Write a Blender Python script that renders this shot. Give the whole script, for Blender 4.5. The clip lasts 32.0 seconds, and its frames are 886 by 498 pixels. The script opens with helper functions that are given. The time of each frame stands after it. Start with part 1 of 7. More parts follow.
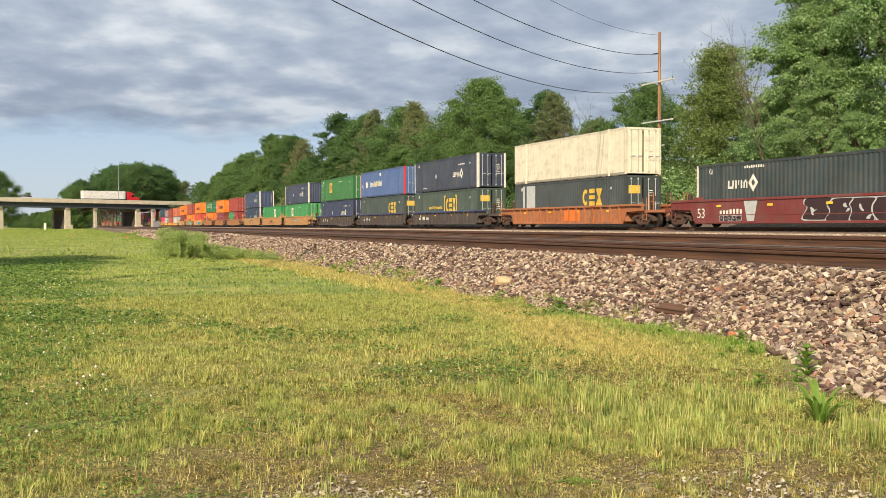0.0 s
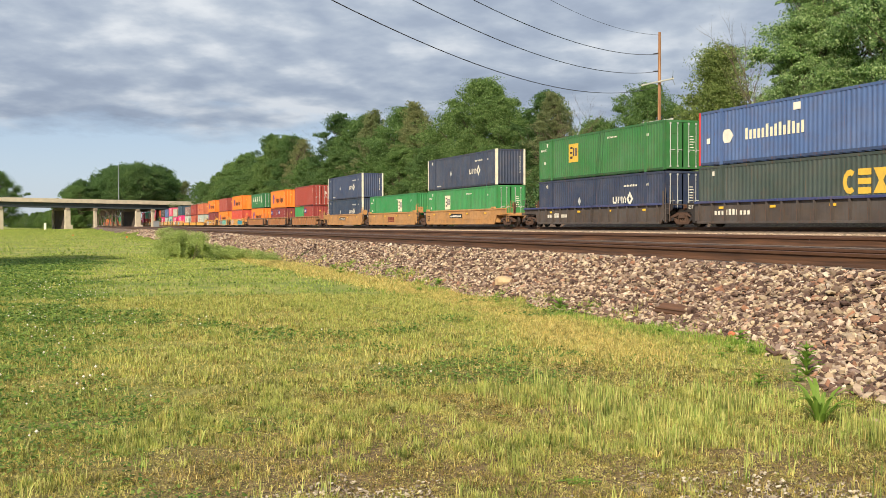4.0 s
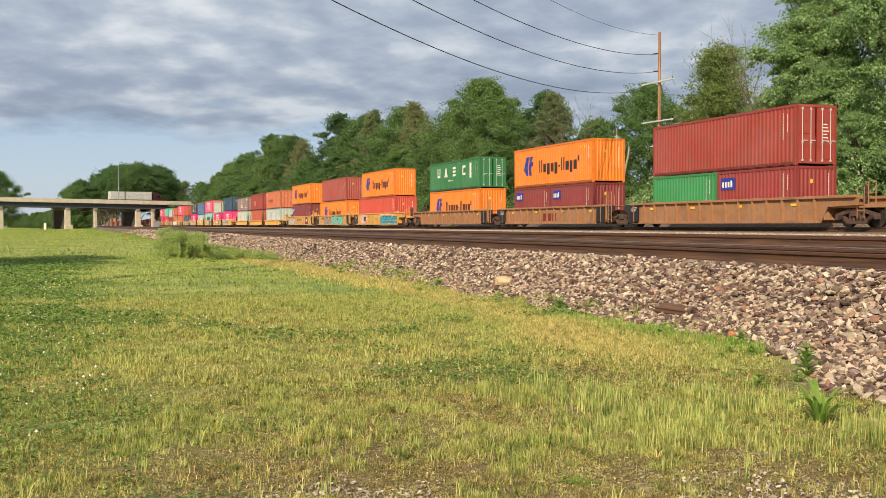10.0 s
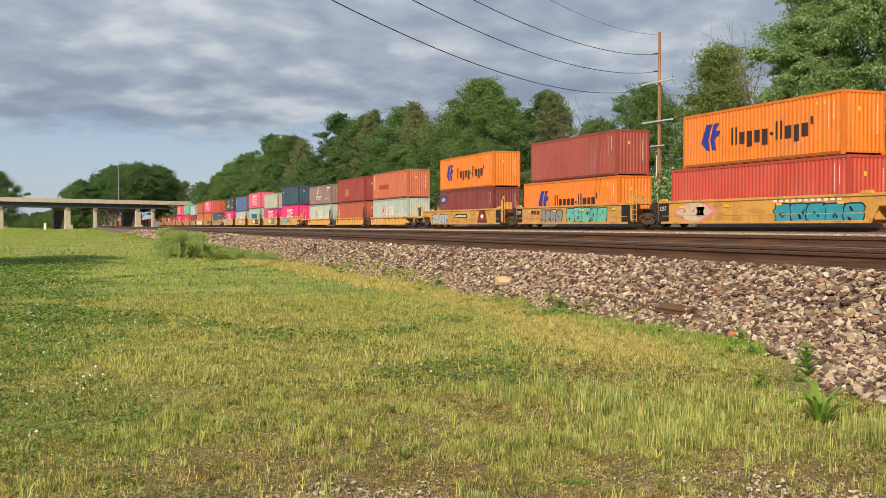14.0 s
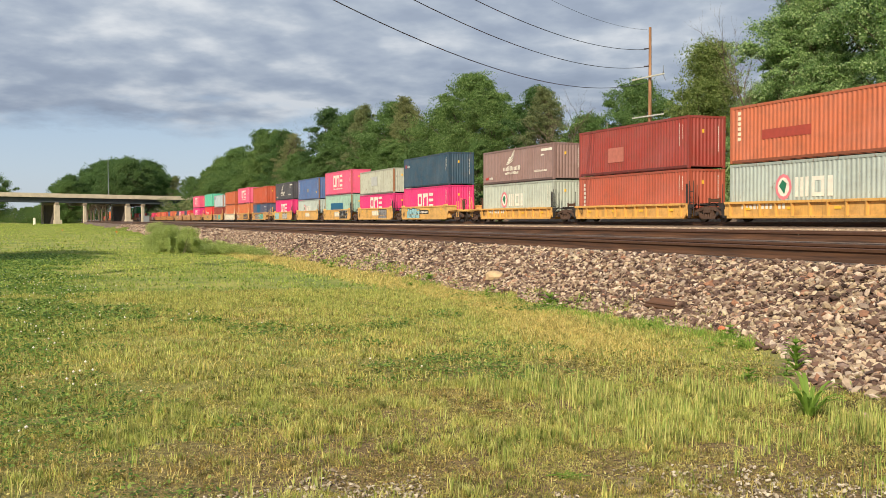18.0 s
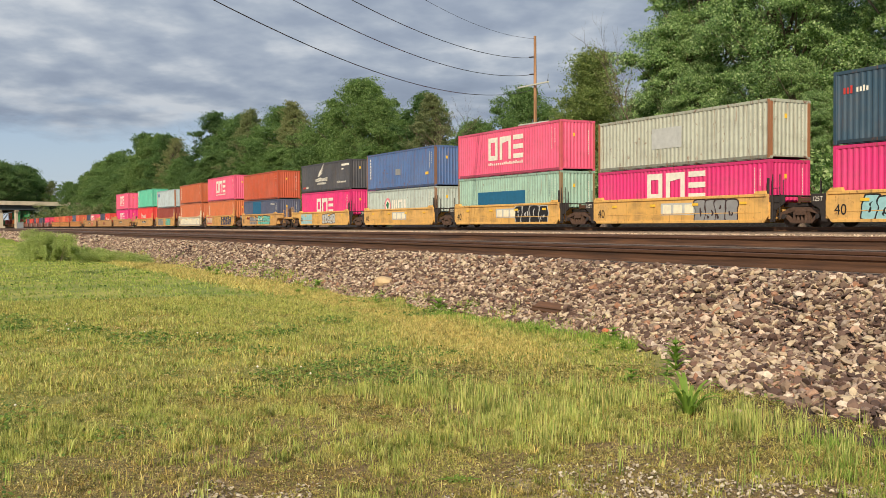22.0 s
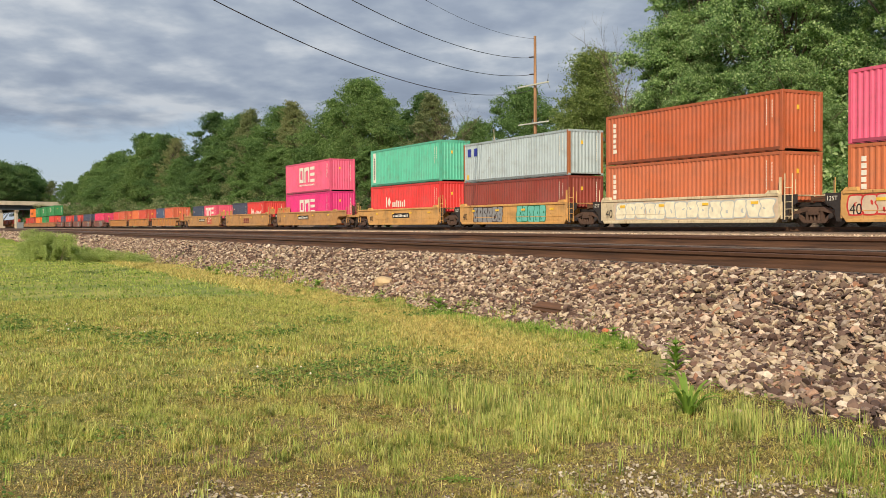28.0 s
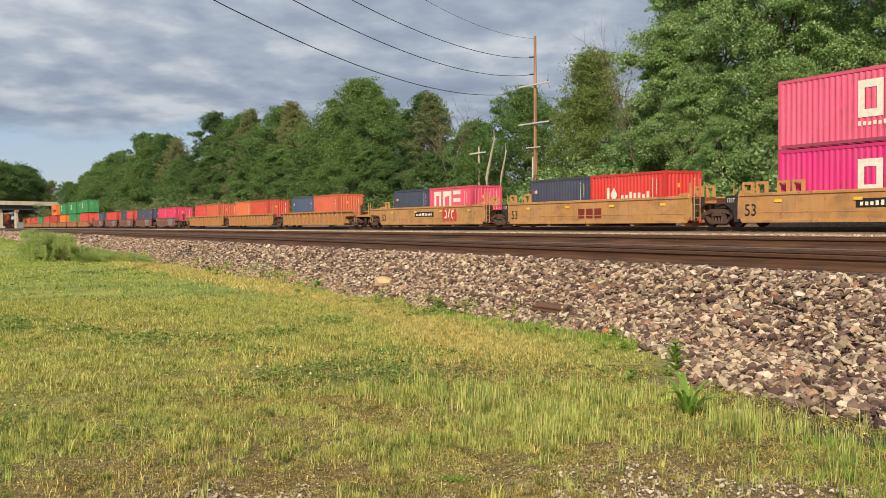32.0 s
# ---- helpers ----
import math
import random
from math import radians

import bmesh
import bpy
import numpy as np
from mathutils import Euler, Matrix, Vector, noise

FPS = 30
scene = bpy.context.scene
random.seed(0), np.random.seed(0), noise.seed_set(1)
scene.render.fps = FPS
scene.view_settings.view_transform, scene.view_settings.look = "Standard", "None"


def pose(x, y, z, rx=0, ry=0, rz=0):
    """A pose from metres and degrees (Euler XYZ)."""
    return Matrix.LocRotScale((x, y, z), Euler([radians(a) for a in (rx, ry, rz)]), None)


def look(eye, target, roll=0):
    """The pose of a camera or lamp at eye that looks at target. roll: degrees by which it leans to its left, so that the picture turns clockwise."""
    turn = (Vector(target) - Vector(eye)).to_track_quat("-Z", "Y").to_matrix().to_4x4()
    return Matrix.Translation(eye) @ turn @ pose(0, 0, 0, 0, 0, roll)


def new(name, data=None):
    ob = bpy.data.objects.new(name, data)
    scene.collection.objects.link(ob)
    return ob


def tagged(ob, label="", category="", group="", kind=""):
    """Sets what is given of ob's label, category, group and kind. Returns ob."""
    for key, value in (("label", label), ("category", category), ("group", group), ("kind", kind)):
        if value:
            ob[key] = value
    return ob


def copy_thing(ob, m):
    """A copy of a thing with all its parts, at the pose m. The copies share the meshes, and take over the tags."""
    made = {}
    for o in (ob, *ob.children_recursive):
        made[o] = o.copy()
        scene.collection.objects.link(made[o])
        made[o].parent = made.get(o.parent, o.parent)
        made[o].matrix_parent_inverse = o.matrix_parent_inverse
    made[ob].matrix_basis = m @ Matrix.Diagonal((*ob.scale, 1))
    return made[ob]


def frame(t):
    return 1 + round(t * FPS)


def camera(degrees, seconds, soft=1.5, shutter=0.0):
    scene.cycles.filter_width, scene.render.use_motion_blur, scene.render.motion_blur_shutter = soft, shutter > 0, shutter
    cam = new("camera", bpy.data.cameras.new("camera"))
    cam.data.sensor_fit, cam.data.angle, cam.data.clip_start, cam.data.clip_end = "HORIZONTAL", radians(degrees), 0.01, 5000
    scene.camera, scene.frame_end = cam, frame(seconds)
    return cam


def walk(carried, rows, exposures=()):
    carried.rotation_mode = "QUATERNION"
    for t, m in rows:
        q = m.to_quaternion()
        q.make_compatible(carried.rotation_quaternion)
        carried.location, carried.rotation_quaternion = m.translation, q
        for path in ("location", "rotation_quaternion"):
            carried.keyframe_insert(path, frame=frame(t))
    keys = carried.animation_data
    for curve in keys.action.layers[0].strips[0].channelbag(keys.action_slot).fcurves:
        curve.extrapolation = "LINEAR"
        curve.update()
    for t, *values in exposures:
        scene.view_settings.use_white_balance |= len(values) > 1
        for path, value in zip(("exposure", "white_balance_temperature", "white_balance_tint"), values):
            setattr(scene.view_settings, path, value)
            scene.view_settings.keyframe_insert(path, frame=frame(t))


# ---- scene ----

# ---- camera and its walk ----
EYE = Vector((0.0, 0.0, 1.35))
cam = camera(48.57, 32.0, soft=0.75)


def view(yaw, pitch, roll):
    """A camera pose at EYE: yaw to the left of +y, pitch up, roll, in degrees."""
    a, b = radians(yaw), radians(pitch)
    ahead = Vector((-math.sin(a) * math.cos(b), math.cos(a) * math.cos(b), math.sin(b)))
    return look(EYE, EYE + ahead, roll)


FIRST = view(69.198, -1.42, -0.155)
LAST = view(62.178, -1.416, -0.30)
walk(cam, [
    (0.0, FIRST), (8.0, FIRST), (17.5, FIRST),
    (18.0, view(68.663, -1.72, -0.15)),
    (18.5, view(66.411, -1.894, -0.14)),
    (19.0, view(62.939, -1.529, -0.285)),
    (19.5, view(62.189, -1.416, -0.29)),
    (20.0, LAST), (26.0, LAST), (32.0, LAST),
], [(0, 0.2), (1, 0.02), (2, -0.1), (3, 0.22), (6, 0.2), (8, 0.19), (10, 0.13), (12, 0.0), (13, -0.04), (17, 0.0), (18, 0.1), (19, 0.15), (20, 0.1), (22, -0.03), (23, -0.08), (24, -0.06), (28, -0.03), (30, 0.05), (32, 0.0)])

# ---- world, sun, exposure ----
SUN_TO = Vector((0.76, -0.65, 0.0)).normalized()
SUN_HEIGHT = radians(33)
scene.view_settings.exposure = 0.0

world = bpy.data.worlds.new("sky")
scene.world = world
world.use_nodes = True


def build_sky():
    nt = world.node_tree
    n, l = nt.nodes, nt.links
    n.clear()
    out = n.new("ShaderNodeOutputWorld")
    sky = n.new("ShaderNodeTexSky")
    sky.sky_type = "NISHITA"
    sky.sun_disc = False
    sky.sun_elevation = SUN_HEIGHT
    sky.sun_rotation = math.atan2(SUN_TO.x, SUN_TO.y)
    sky.air_density, sky.dust_density, sky.ozone_density = 1.0, 1.5, 1.5
    bg = n.new("ShaderNodeBackground")
    bg.inputs["Strength"].default_value = 0.1
    tc = n.new("ShaderNodeTexCoord")
    sep = n.new("ShaderNodeSeparateXYZ")
    l.new(tc.outputs["Generated"], sep.inputs[0])

    def m(op, a, b=0.0, c=0.0):
        k = n.new("ShaderNodeMath")
        k.operation = op
        for i, v in enumerate((a, b, c)):
            if isinstance(v, (int, float)):
                k.inputs[i].default_value = v
            else:
                l.new(v, k.inputs[i])
        return k.outputs[0]

    # cloud sheet: the direction carried up to a flat layer
    up = m("MAXIMUM", sep.outputs["Z"], 0.02)
    layer = n.new("ShaderNodeCombineXYZ")
    l.new(m("DIVIDE", sep.outputs["X"], m("ADD", up, 0.17)), layer.inputs[0])
    l.new(m("DIVIDE", sep.outputs["Y"], m("ADD", up, 0.17)), layer.inputs[1])

    def cloud(scale, detail, rough, seed, stretch=(1, 1, 1)):
        mp = n.new("ShaderNodeMapping")
        mp.inputs["Location"].default_value = (seed, seed * 0.7, seed * 0.3)
        mp.inputs["Rotation"].default_value = (0, 0, radians(24))
        mp.inputs["Scale"].default_value = stretch
        l.new(layer.outputs[0], mp.inputs["Vector"])
        t = n.new("ShaderNodeTexNoise")
        t.inputs["Scale"].default_value = scale
        t.inputs["Detail"].default_value = detail
        t.inputs["Roughness"].default_value = rough
        l.new(mp.outputs[0], t.inputs["Vector"])
        return t.outputs["Fac"]

    def ramp(fac, stops):
        r = n.new("ShaderNodeValToRGB")
        while len(r.color_ramp.elements) < len(stops):
            r.color_ramp.elements.new(0.5)
        for e, (p, c) in zip(r.color_ramp.elements, stops):
            e.position, e.color = p, (*c, 1)
        l.new(fac, r.inputs["Fac"])
        return r.outputs["Color"]

    big = cloud(1.15, 3, 0.5, 3.1)
    fine = cloud(4.8, 7, 0.5, 7.7)
    mass = m("ADD", m("MULTIPLY", big, 0.42), m("MULTIPLY", fine, 0.58))
    shade = ramp(mass, [(0.36, (2.85, 3.35, 4.25)), (0.455, (3.35, 3.9, 4.85)), (0.53, (4.2, 4.75, 5.55)), (0.65, (6.7, 7.0, 7.35))])
    # the sheet ends a few degrees above the horizon
    edge = m("ADD", sep.outputs["Z"], m("MULTIPLY", m("SUBTRACT", cloud(2.4, 7, 0.6, 1.3), 0.5), 0.09))
    cover = ramp(edge, [(0.082, (0, 0, 0)), (0.112, (0.95, 0.95, 0.95))])
    haze = ramp(sep.outputs["Z"], [(0.0, (6.2, 6.9, 7.6)), (0.05, (5.1, 6.2, 7.6)), (0.12, (3.7, 5.0, 7.0)), (0.5, (1.9, 3.0, 5.4))])
    base = n.new("ShaderNodeMixRGB")
    base.inputs["Fac"].default_value = 0.7
    l.new(sky.outputs[0], base.inputs[1])
    l.new(haze, base.inputs[2])
    mix = n.new("ShaderNodeMixRGB")
    l.new(cover, mix.inputs["Fac"])
    l.new(base.outputs[0], mix.inputs[1])
    lift = n.new("ShaderNodeMixRGB")
    lift.blend_type = "MULTIPLY"
    lift.inputs["Fac"].default_value = 1.0
    l.new(shade, lift.inputs[1])
    l.new(ramp(sep.outputs["Z"], [(0.09, (0.8, 0.82, 0.85)), (0.17, (1.0, 1.0, 1.0)), (0.28, (1.04, 1.04, 1.03))]), lift.inputs[2])
    l.new(lift.outputs[0], mix.inputs[2])
    l.new(mix.outputs[0], bg.inputs["Color"])
    l.new(bg.outputs[0], out.inputs["Surface"])


build_sky()

sun_data = bpy.data.lights.new("sun", "SUN")
sun_data.energy, sun_data.angle, sun_data.color = 5.0, radians(0.6), (1.0, 0.87, 0.68)
sun = new("sun", sun_data)
sun.matrix_world = look(SUN_TO * 50 * math.cos(SUN_HEIGHT) + Vector((0, 0, 50 * math.sin(SUN_HEIGHT))), (0, 0, 0))

# ---- materials ----


def lin(r, g, b):
    """Linear colour from 0..255 display values."""
    return tuple((c / 255 / 12.92 if c <= 10 else ((c / 255 + 0.055) / 1.055) ** 2.4) for c in (r, g, b))


class Nodes:
    """A small builder for node materials."""

    def __init__(self, name, rough=0.6, metal=0.0):
        self.mat = bpy.data.materials.new(name)
        self.mat.use_nodes = True
        self.nt = self.mat.node_tree
        self.bsdf = self.nt.nodes["Principled BSDF"]
        self.bsdf.inputs["Roughness"].default_value = rough
        self.bsdf.inputs["Metallic"].default_value = metal
        self.tc = self.nt.nodes.new("ShaderNodeTexCoord")

    def node(self, kind):
        return self.nt.nodes.new(kind)

    def link(self, a, b):
        self.nt.links.new(a, b)

    def noise(self, scale, detail=4, rough=0.55, space="Object", stretch=(1, 1, 1), shift=0.0):
        mp = self.node("ShaderNodeMapping")
        mp.inputs["Scale"].default_value = stretch
        mp.inputs["Location"].default_value = (shift, shift * 0.6, shift * 1.7)
        if space == "World":
            g = self.node("ShaderNodeNewGeometry")
            self.link(g.outputs["Position"], mp.inputs["Vector"])
        else:
            self.link(self.tc.outputs[space], mp.inputs["Vector"])
        t = self.node("ShaderNodeTexNoise")
        t.inputs["Scale"].default_value = scale
        t.inputs["Detail"].default_value = detail
        t.inputs["Roughness"].default_value = rough
        self.link(mp.outputs[0], t.inputs["Vector"])
        return t.outputs["Fac"]

    def ramp(self, fac, stops):
        r = self.node("ShaderNodeValToRGB")
        while len(r.color_ramp.elements) < len(stops):
            r.color_ramp.elements.new(0.5)
        for e, (p, c) in zip(r.color_ramp.elements, stops):
            if isinstance(c, (int, float)):
                c = (c, c, c)
            e.position, e.color = p, (*c, 1)
        self.link(fac, r.inputs["Fac"])
        return r.outputs["Color"]

    def mix(self, fac, a, b, mode="MIX"):
        k = self.node("ShaderNodeMixRGB")
        k.blend_type = mode
        for i, v in zip((0, 1, 2), (fac, a, b)):
            if isinstance(v, (int, float)):
                k.inputs[i].default_value = v if i == 0 else (v, v, v, 1)
            elif isinstance(v, tuple):
                k.inputs[i].default_value = (*v, 1)
            else:
                self.link(v, k.inputs[i])
        return k.outputs[0]

    def colour(self, c):
        if isinstance(c, tuple):
            self.bsdf.inputs["Base Color"].default_value = (*c, 1)
        else:
            self.link(c, self.bsdf.inputs["Base Color"])
        return self

    def rough(self, r):
        self.link(r, self.bsdf.inputs["Roughness"])
        return self

    def bump(self, height, strength=0.3, distance=0.02):
        b = self.node("ShaderNodeBump")
        b.inputs["Strength"].default_value = strength
        b.inputs["Distance"].default_value = distance
        self.link(height, b.inputs["Height"])
        self.link(b.outputs[0], self.bsdf.inputs["Normal"])
        return self

    def object_random(self):
        return self.node("ShaderNodeObjectInfo").outputs["Random"]

    def island_random(self):
        return self.node("ShaderNodeNewGeometry").outputs["Random Per Island"]


PAINTS = {}


def paint(rgb, rust=0.25, fade=0.25, rough=0.5):
    """Weathered paint on steel: sun-faded in patches, streaked and rusted at scratches."""
    key = (rgb, rust, fade, rough)
    if key in PAINTS:
        return PAINTS[key]
    c = lin(*rgb)
    k = Nodes("paint", rough)
    pale = tuple(min(0.9, x * 0.8 + 0.12) for x in c)
    deep = tuple(x * 0.62 for x in c)
    body = k.mix(k.ramp(k.noise(0.5, 5), [(0.38, 0.0), (0.7, fade)]), c, pale)
    streak = k.noise(2.2, 6, 0.62, stretch=(2.6, 2.6, 0.16), shift=4.0)
    body = k.mix(k.ramp(streak, [(0.5, 0.0), (0.75, 0.5)]), body, deep)
    spots = k.noise(5.5, 7, 0.7, stretch=(1, 1, 0.5), shift=9.0)
    body = k.mix(k.ramp(spots, [(0.66 - 0.12 * rust, 0.0), (0.76 - 0.1 * rust, min(1.0, rust * 2.4))]), body, lin(112, 66, 42))
    runs = k.noise(3.4, 6, 0.6, stretch=(2.4, 2.4, 0.1), shift=6.0)
    body = k.mix(k.ramp(runs, [(0.62 - 0.08 * rust, 0.0), (0.76 - 0.06 * rust, min(0.8, 0.15 + rust))]), body, lin(122, 82, 56))
    grime = k.noise(0.8, 4, 0.6, stretch=(1, 1, 1.6), shift=2.0)
    body = k.mix(k.ramp(grime, [(0.46, 0.0), (0.78, 0.34 if rough < 0.6 else 0.62)]), body, lin(96, 80, 64))
    k.colour(body)
    k.rough(k.ramp(k.noise(3.0, 4), [(0.3, rough - 0.1), (0.7, rough + 0.15)]))
    k.bump(k.noise(14, 4), 0.12, 0.01)
    PAINTS[key] = k.mat
    return k.mat


def plain(name, rgb, rough=0.6, metal=0.0, vary=0.25, scale=6.0):
    k = Nodes(name, rough, metal)
    c = lin(*rgb)
    k.colour(k.mix(k.ramp(k.noise(scale, 6), [(0.3, 0.0), (0.72, 1.0)]), tuple(x * (1 - vary) for x in c), tuple(min(0.95, x * (1 + vary)) for x in c)))
    k.bump(k.noise(scale * 4, 4), 0.15, 0.01)
    return k.mat


def build_materials():
    M = {}
    # lawn soil seen between the blades
    k = Nodes("lawn_ground", 0.95)
    fine = k.noise(26, 7, 0.7, "World", shift=3.0)
    patch = k.noise(1.7, 6, 0.65, "World", shift=8.0)
    soil = k.mix(k.ramp(fine, [(0.36, 0.0), (0.66, 1.0)]), lin(62, 50, 32), lin(164, 138, 92))
    pale = k.mix(k.ramp(fine, [(0.4, 0.0), (0.6, 1.0)]), lin(110, 96, 72), lin(188, 172, 140))
    soil = k.mix(k.ramp(patch, [(0.58, 0.0), (0.7, 0.8)]), soil, pale)
    turf = k.mix(k.ramp(k.noise(0.5, 6, 0.65, "World"), [(0.38, 0.0), (0.62, 1.0)]), lin(116, 132, 56), lin(170, 164, 84))
    turf = k.mix(k.ramp(k.noise(5, 6, 0.7, "World", shift=1.0), [(0.4, 0.0), (0.7, 0.5)]), turf, lin(104, 122, 48))
    g = k.node("ShaderNodeNewGeometry")
    # thin soil on one worn patch, turf all round it
    off = k.node("ShaderNodeVectorMath")
    off.operation = "DISTANCE"
    off.inputs[1].default_value = (-4.0, 3.5, 0.0)
    k.link(g.outputs["Position"], off.inputs[0])
    span = k.node("ShaderNodeMapRange")
    span.inputs["From Min"].default_value, span.inputs["From Max"].default_value = 6.0, 2.6
    k.link(off.outputs["Value"], span.inputs["Value"])
    wet = k.node("ShaderNodeVectorMath")
    wet.operation = "DISTANCE"
    wet.inputs[1].default_value = (-4.2, 6.1, 0.0)
    k.link(g.outputs["Position"], wet.inputs[0])
    damp = k.node("ShaderNodeMapRange")
    damp.inputs["From Min"].default_value, damp.inputs["From Max"].default_value = 2.4, 1.0
    k.link(wet.outputs["Value"], damp.inputs["Value"])
    earth = k.mix(k.ramp(fine, [(0.36, 0.0), (0.66, 1.0)]), lin(48, 36, 25), lin(108, 84, 60))
    k.colour(k.mix(damp.outputs[0], k.mix(span.outputs[0], turf, soil), earth))
    k.bump(fine, 0.8, 0.03)
    M["ground"] = k.mat

    def blade(name, stops, other=None, scale=0.5, cut=(0.46, 0.62), most=0.7, thin=0.3, bright=0.55):
        """Grass blades: each blade its own tone, drifting to another tone in patches."""
        k = Nodes(name, 0.7)
        tone = k.ramp(k.island_random(), stops)
        if other:
            tone = k.mix(k.ramp(k.noise(scale, 6, 0.65, "World", shift=2.0), [(cut[0], 0.0), (cut[1], most)]), tone, other)
        # dark mottle, then bright flecks: shade and highlights among blades put into the colour
        tone = k.mix(k.ramp(k.noise(9, 5, 0.65, "World", shift=6.0), [(0.44, 0.0), (0.6, 0.8)]), tone, k.mix(1.0, tone, lin(114, 130, 78), "MULTIPLY"))
        tone = k.mix(k.ramp(k.noise(13, 4, 0.6, "World", shift=3.0), [(0.5, 0.0), (0.64, bright)]), tone, k.mix(0.5, tone, lin(244, 236, 160)))
        tone = k.mix(k.ramp(k.noise(2.6, 4, 0.6, "World", shift=11.0), [(0.46, 0.0), (0.62, 0.4)]), tone, k.mix(0.6, tone, lin(222, 220, 122)))
        k.colour(tone)
        tr = k.node("ShaderNodeBsdfTranslucent")
        k.link(tone, tr.inputs["Color"])
        ms = k.node("ShaderNodeMixShader")
        ms.inputs[0].default_value = thin
        k.link(k.bsdf.outputs[0], ms.inputs[1])
        k.link(tr.outputs[0], ms.inputs[2])
        k.link(ms.outputs[0], k.nt.nodes["Material Output"].inputs["Surface"])
        return k.mat

    M["turf"] = blade("turf", [(0.0, lin(92, 84, 42)), (0.2, lin(148, 134, 66)), (0.45, lin(184, 158, 88)), (0.65, lin(234, 212, 132)), (0.8, lin(140, 118, 62)), (1.0, lin(152, 164, 68))], lin(150, 168, 66))
    M["grass"] = blade("grass", [(0.0, lin(100, 122, 52)), (0.3, lin(172, 182, 84)), (0.58, lin(206, 206, 108)), (0.78, lin(196, 164, 96)), (0.9, lin(172, 184, 88)), (1.0, lin(226, 210, 142))], lin(120, 152, 62), 0.7, most=0.45, bright=0.9)
    M["moss"] = blade("moss", [(0.0, lin(122, 106, 60)), (0.3, lin(168, 152, 82)), (0.6, lin(208, 188, 112)), (0.8, lin(148, 152, 74)), (1.0, lin(228, 210, 140))], None)
    M["mat_moss"] = blade("mat_moss", [(0.0, lin(92, 70, 42)), (0.3, lin(150, 120, 66)), (0.6, lin(186, 160, 84)), (0.8, lin(126, 122, 58)), (1.0, lin(206, 178, 112))], None)
    M["tall_grass"] = blade("tall_grass", [(0.0, lin(108, 138, 58)), (0.4, lin(178, 196, 96)), (0.7, lin(216, 218, 132)), (1.0, lin(206, 184, 112))])
    M["straw"] = blade("straw", [(0.0, lin(172, 148, 80)), (0.35, lin(222, 193, 113)), (0.7, lin(238, 217, 144)), (1.0, lin(170, 174, 82))])
    M["far_grass"] = blade("far_grass", [(0.0, lin(128, 154, 64)), (0.4, lin(162, 182, 80)), (0.75, lin(188, 200, 94)), (1.0, lin(204, 196, 112))], lin(118, 148, 62), 0.22, (0.44, 0.58), 0.7, bright=0.25)
    k = Nodes("litter", 0.9)
    k.colour(k.ramp(k.island_random(), [(0.0, lin(118, 92, 60)), (0.35, lin(186, 154, 104)), (0.7, lin(222, 200, 150)), (1.0, lin(150, 128, 92))]))
    M["litter"] = k.mat

    def leafy(name, stops, gloss=0.65, thin=0.5, wash=0.5):
        k = Nodes(name, gloss)
        tone = k.ramp(k.island_random(), stops)
        tint = k.ramp(k.object_random(), [(0.0, lin(120, 154, 104)), (0.5, lin(182, 204, 150)), (1.0, lin(206, 208, 158))])
        tone = k.mix(wash, tone, k.mix(1.0, tone, tint, "MULTIPLY"))
        k.colour(tone)
        tr = k.node("ShaderNodeBsdfTranslucent")
        k.link(tone, tr.inputs["Color"])
        ms = k.node("ShaderNodeMixShader")
        ms.inputs[0].default_value = thin
        k.link(k.bsdf.outputs[0], ms.inputs[1])
        k.link(tr.outputs[0], ms.inputs[2])
        k.link(ms.outputs[0], k.nt.nodes["Material Output"].inputs["Surface"])
        return k.mat

    M["leaf"] = leafy("leaf", [(0.0, lin(84, 112, 62)), (0.5, lin(122, 153, 88)), (1.0, lin(168, 192, 126))])
    M["leaf_pale"] = leafy("leaf_pale", [(0.0, lin(112, 122, 82)), (0.5, lin(150, 156, 110)), (1.0, lin(190, 188, 144))])
    M["leaf_dark"] = leafy("leaf_dark", [(0.0, lin(70, 100, 58)), (0.5, lin(100, 134, 80)), (1.0, lin(142, 168, 108))])
    M["leaf_olive"] = leafy("leaf_olive", [(0.0, lin(92, 114, 58)), (0.5, lin(136, 154, 84)), (1.0, lin(178, 188, 116))], wash=0.2)
    M["clover"] = leafy("clover_leaf", [(0.0, lin(80, 112, 52)), (0.5, lin(118, 148, 66)), (1.0, lin(172, 194, 98))], wash=0.15)
    M["near_leaf"] = leafy("near_leaf", [(0.0, lin(86, 120, 72)), (0.4, lin(136, 168, 102)), (0.75, lin(180, 206, 138)), (1.0, lin(212, 226, 172))], 0.42, 0.5, 0.25)
    M["brush"] = leafy("brush_leaf", [(0.0, lin(128, 150, 78)), (0.5, lin(170, 186, 104)), (1.0, lin(206, 212, 140))], 0.7, 0.5, 0.15)
    M["weed"] = leafy("weed_leaf", [(0.0, lin(112, 146, 56)), (0.5, lin(150, 180, 76)), (1.0, lin(190, 208, 106))], wash=0.15)
    k = Nodes("bark", 0.9)
    k.colour(k.mix(k.ramp(k.noise(7, 6, 0.65, stretch=(1, 1, 0.2)), [(0.35, 0.0), (0.65, 1.0)]), lin(62, 52, 42), lin(132, 118, 98)))
    k.bump(k.noise(12, 5, stretch=(1, 1, 0.2)), 0.6, 0.05)
    M["bark"] = k.mat
    M["dead_wood"] = plain("dead_wood", (176, 164, 140), 0.85)
    k = Nodes("pole_wood", 0.85)
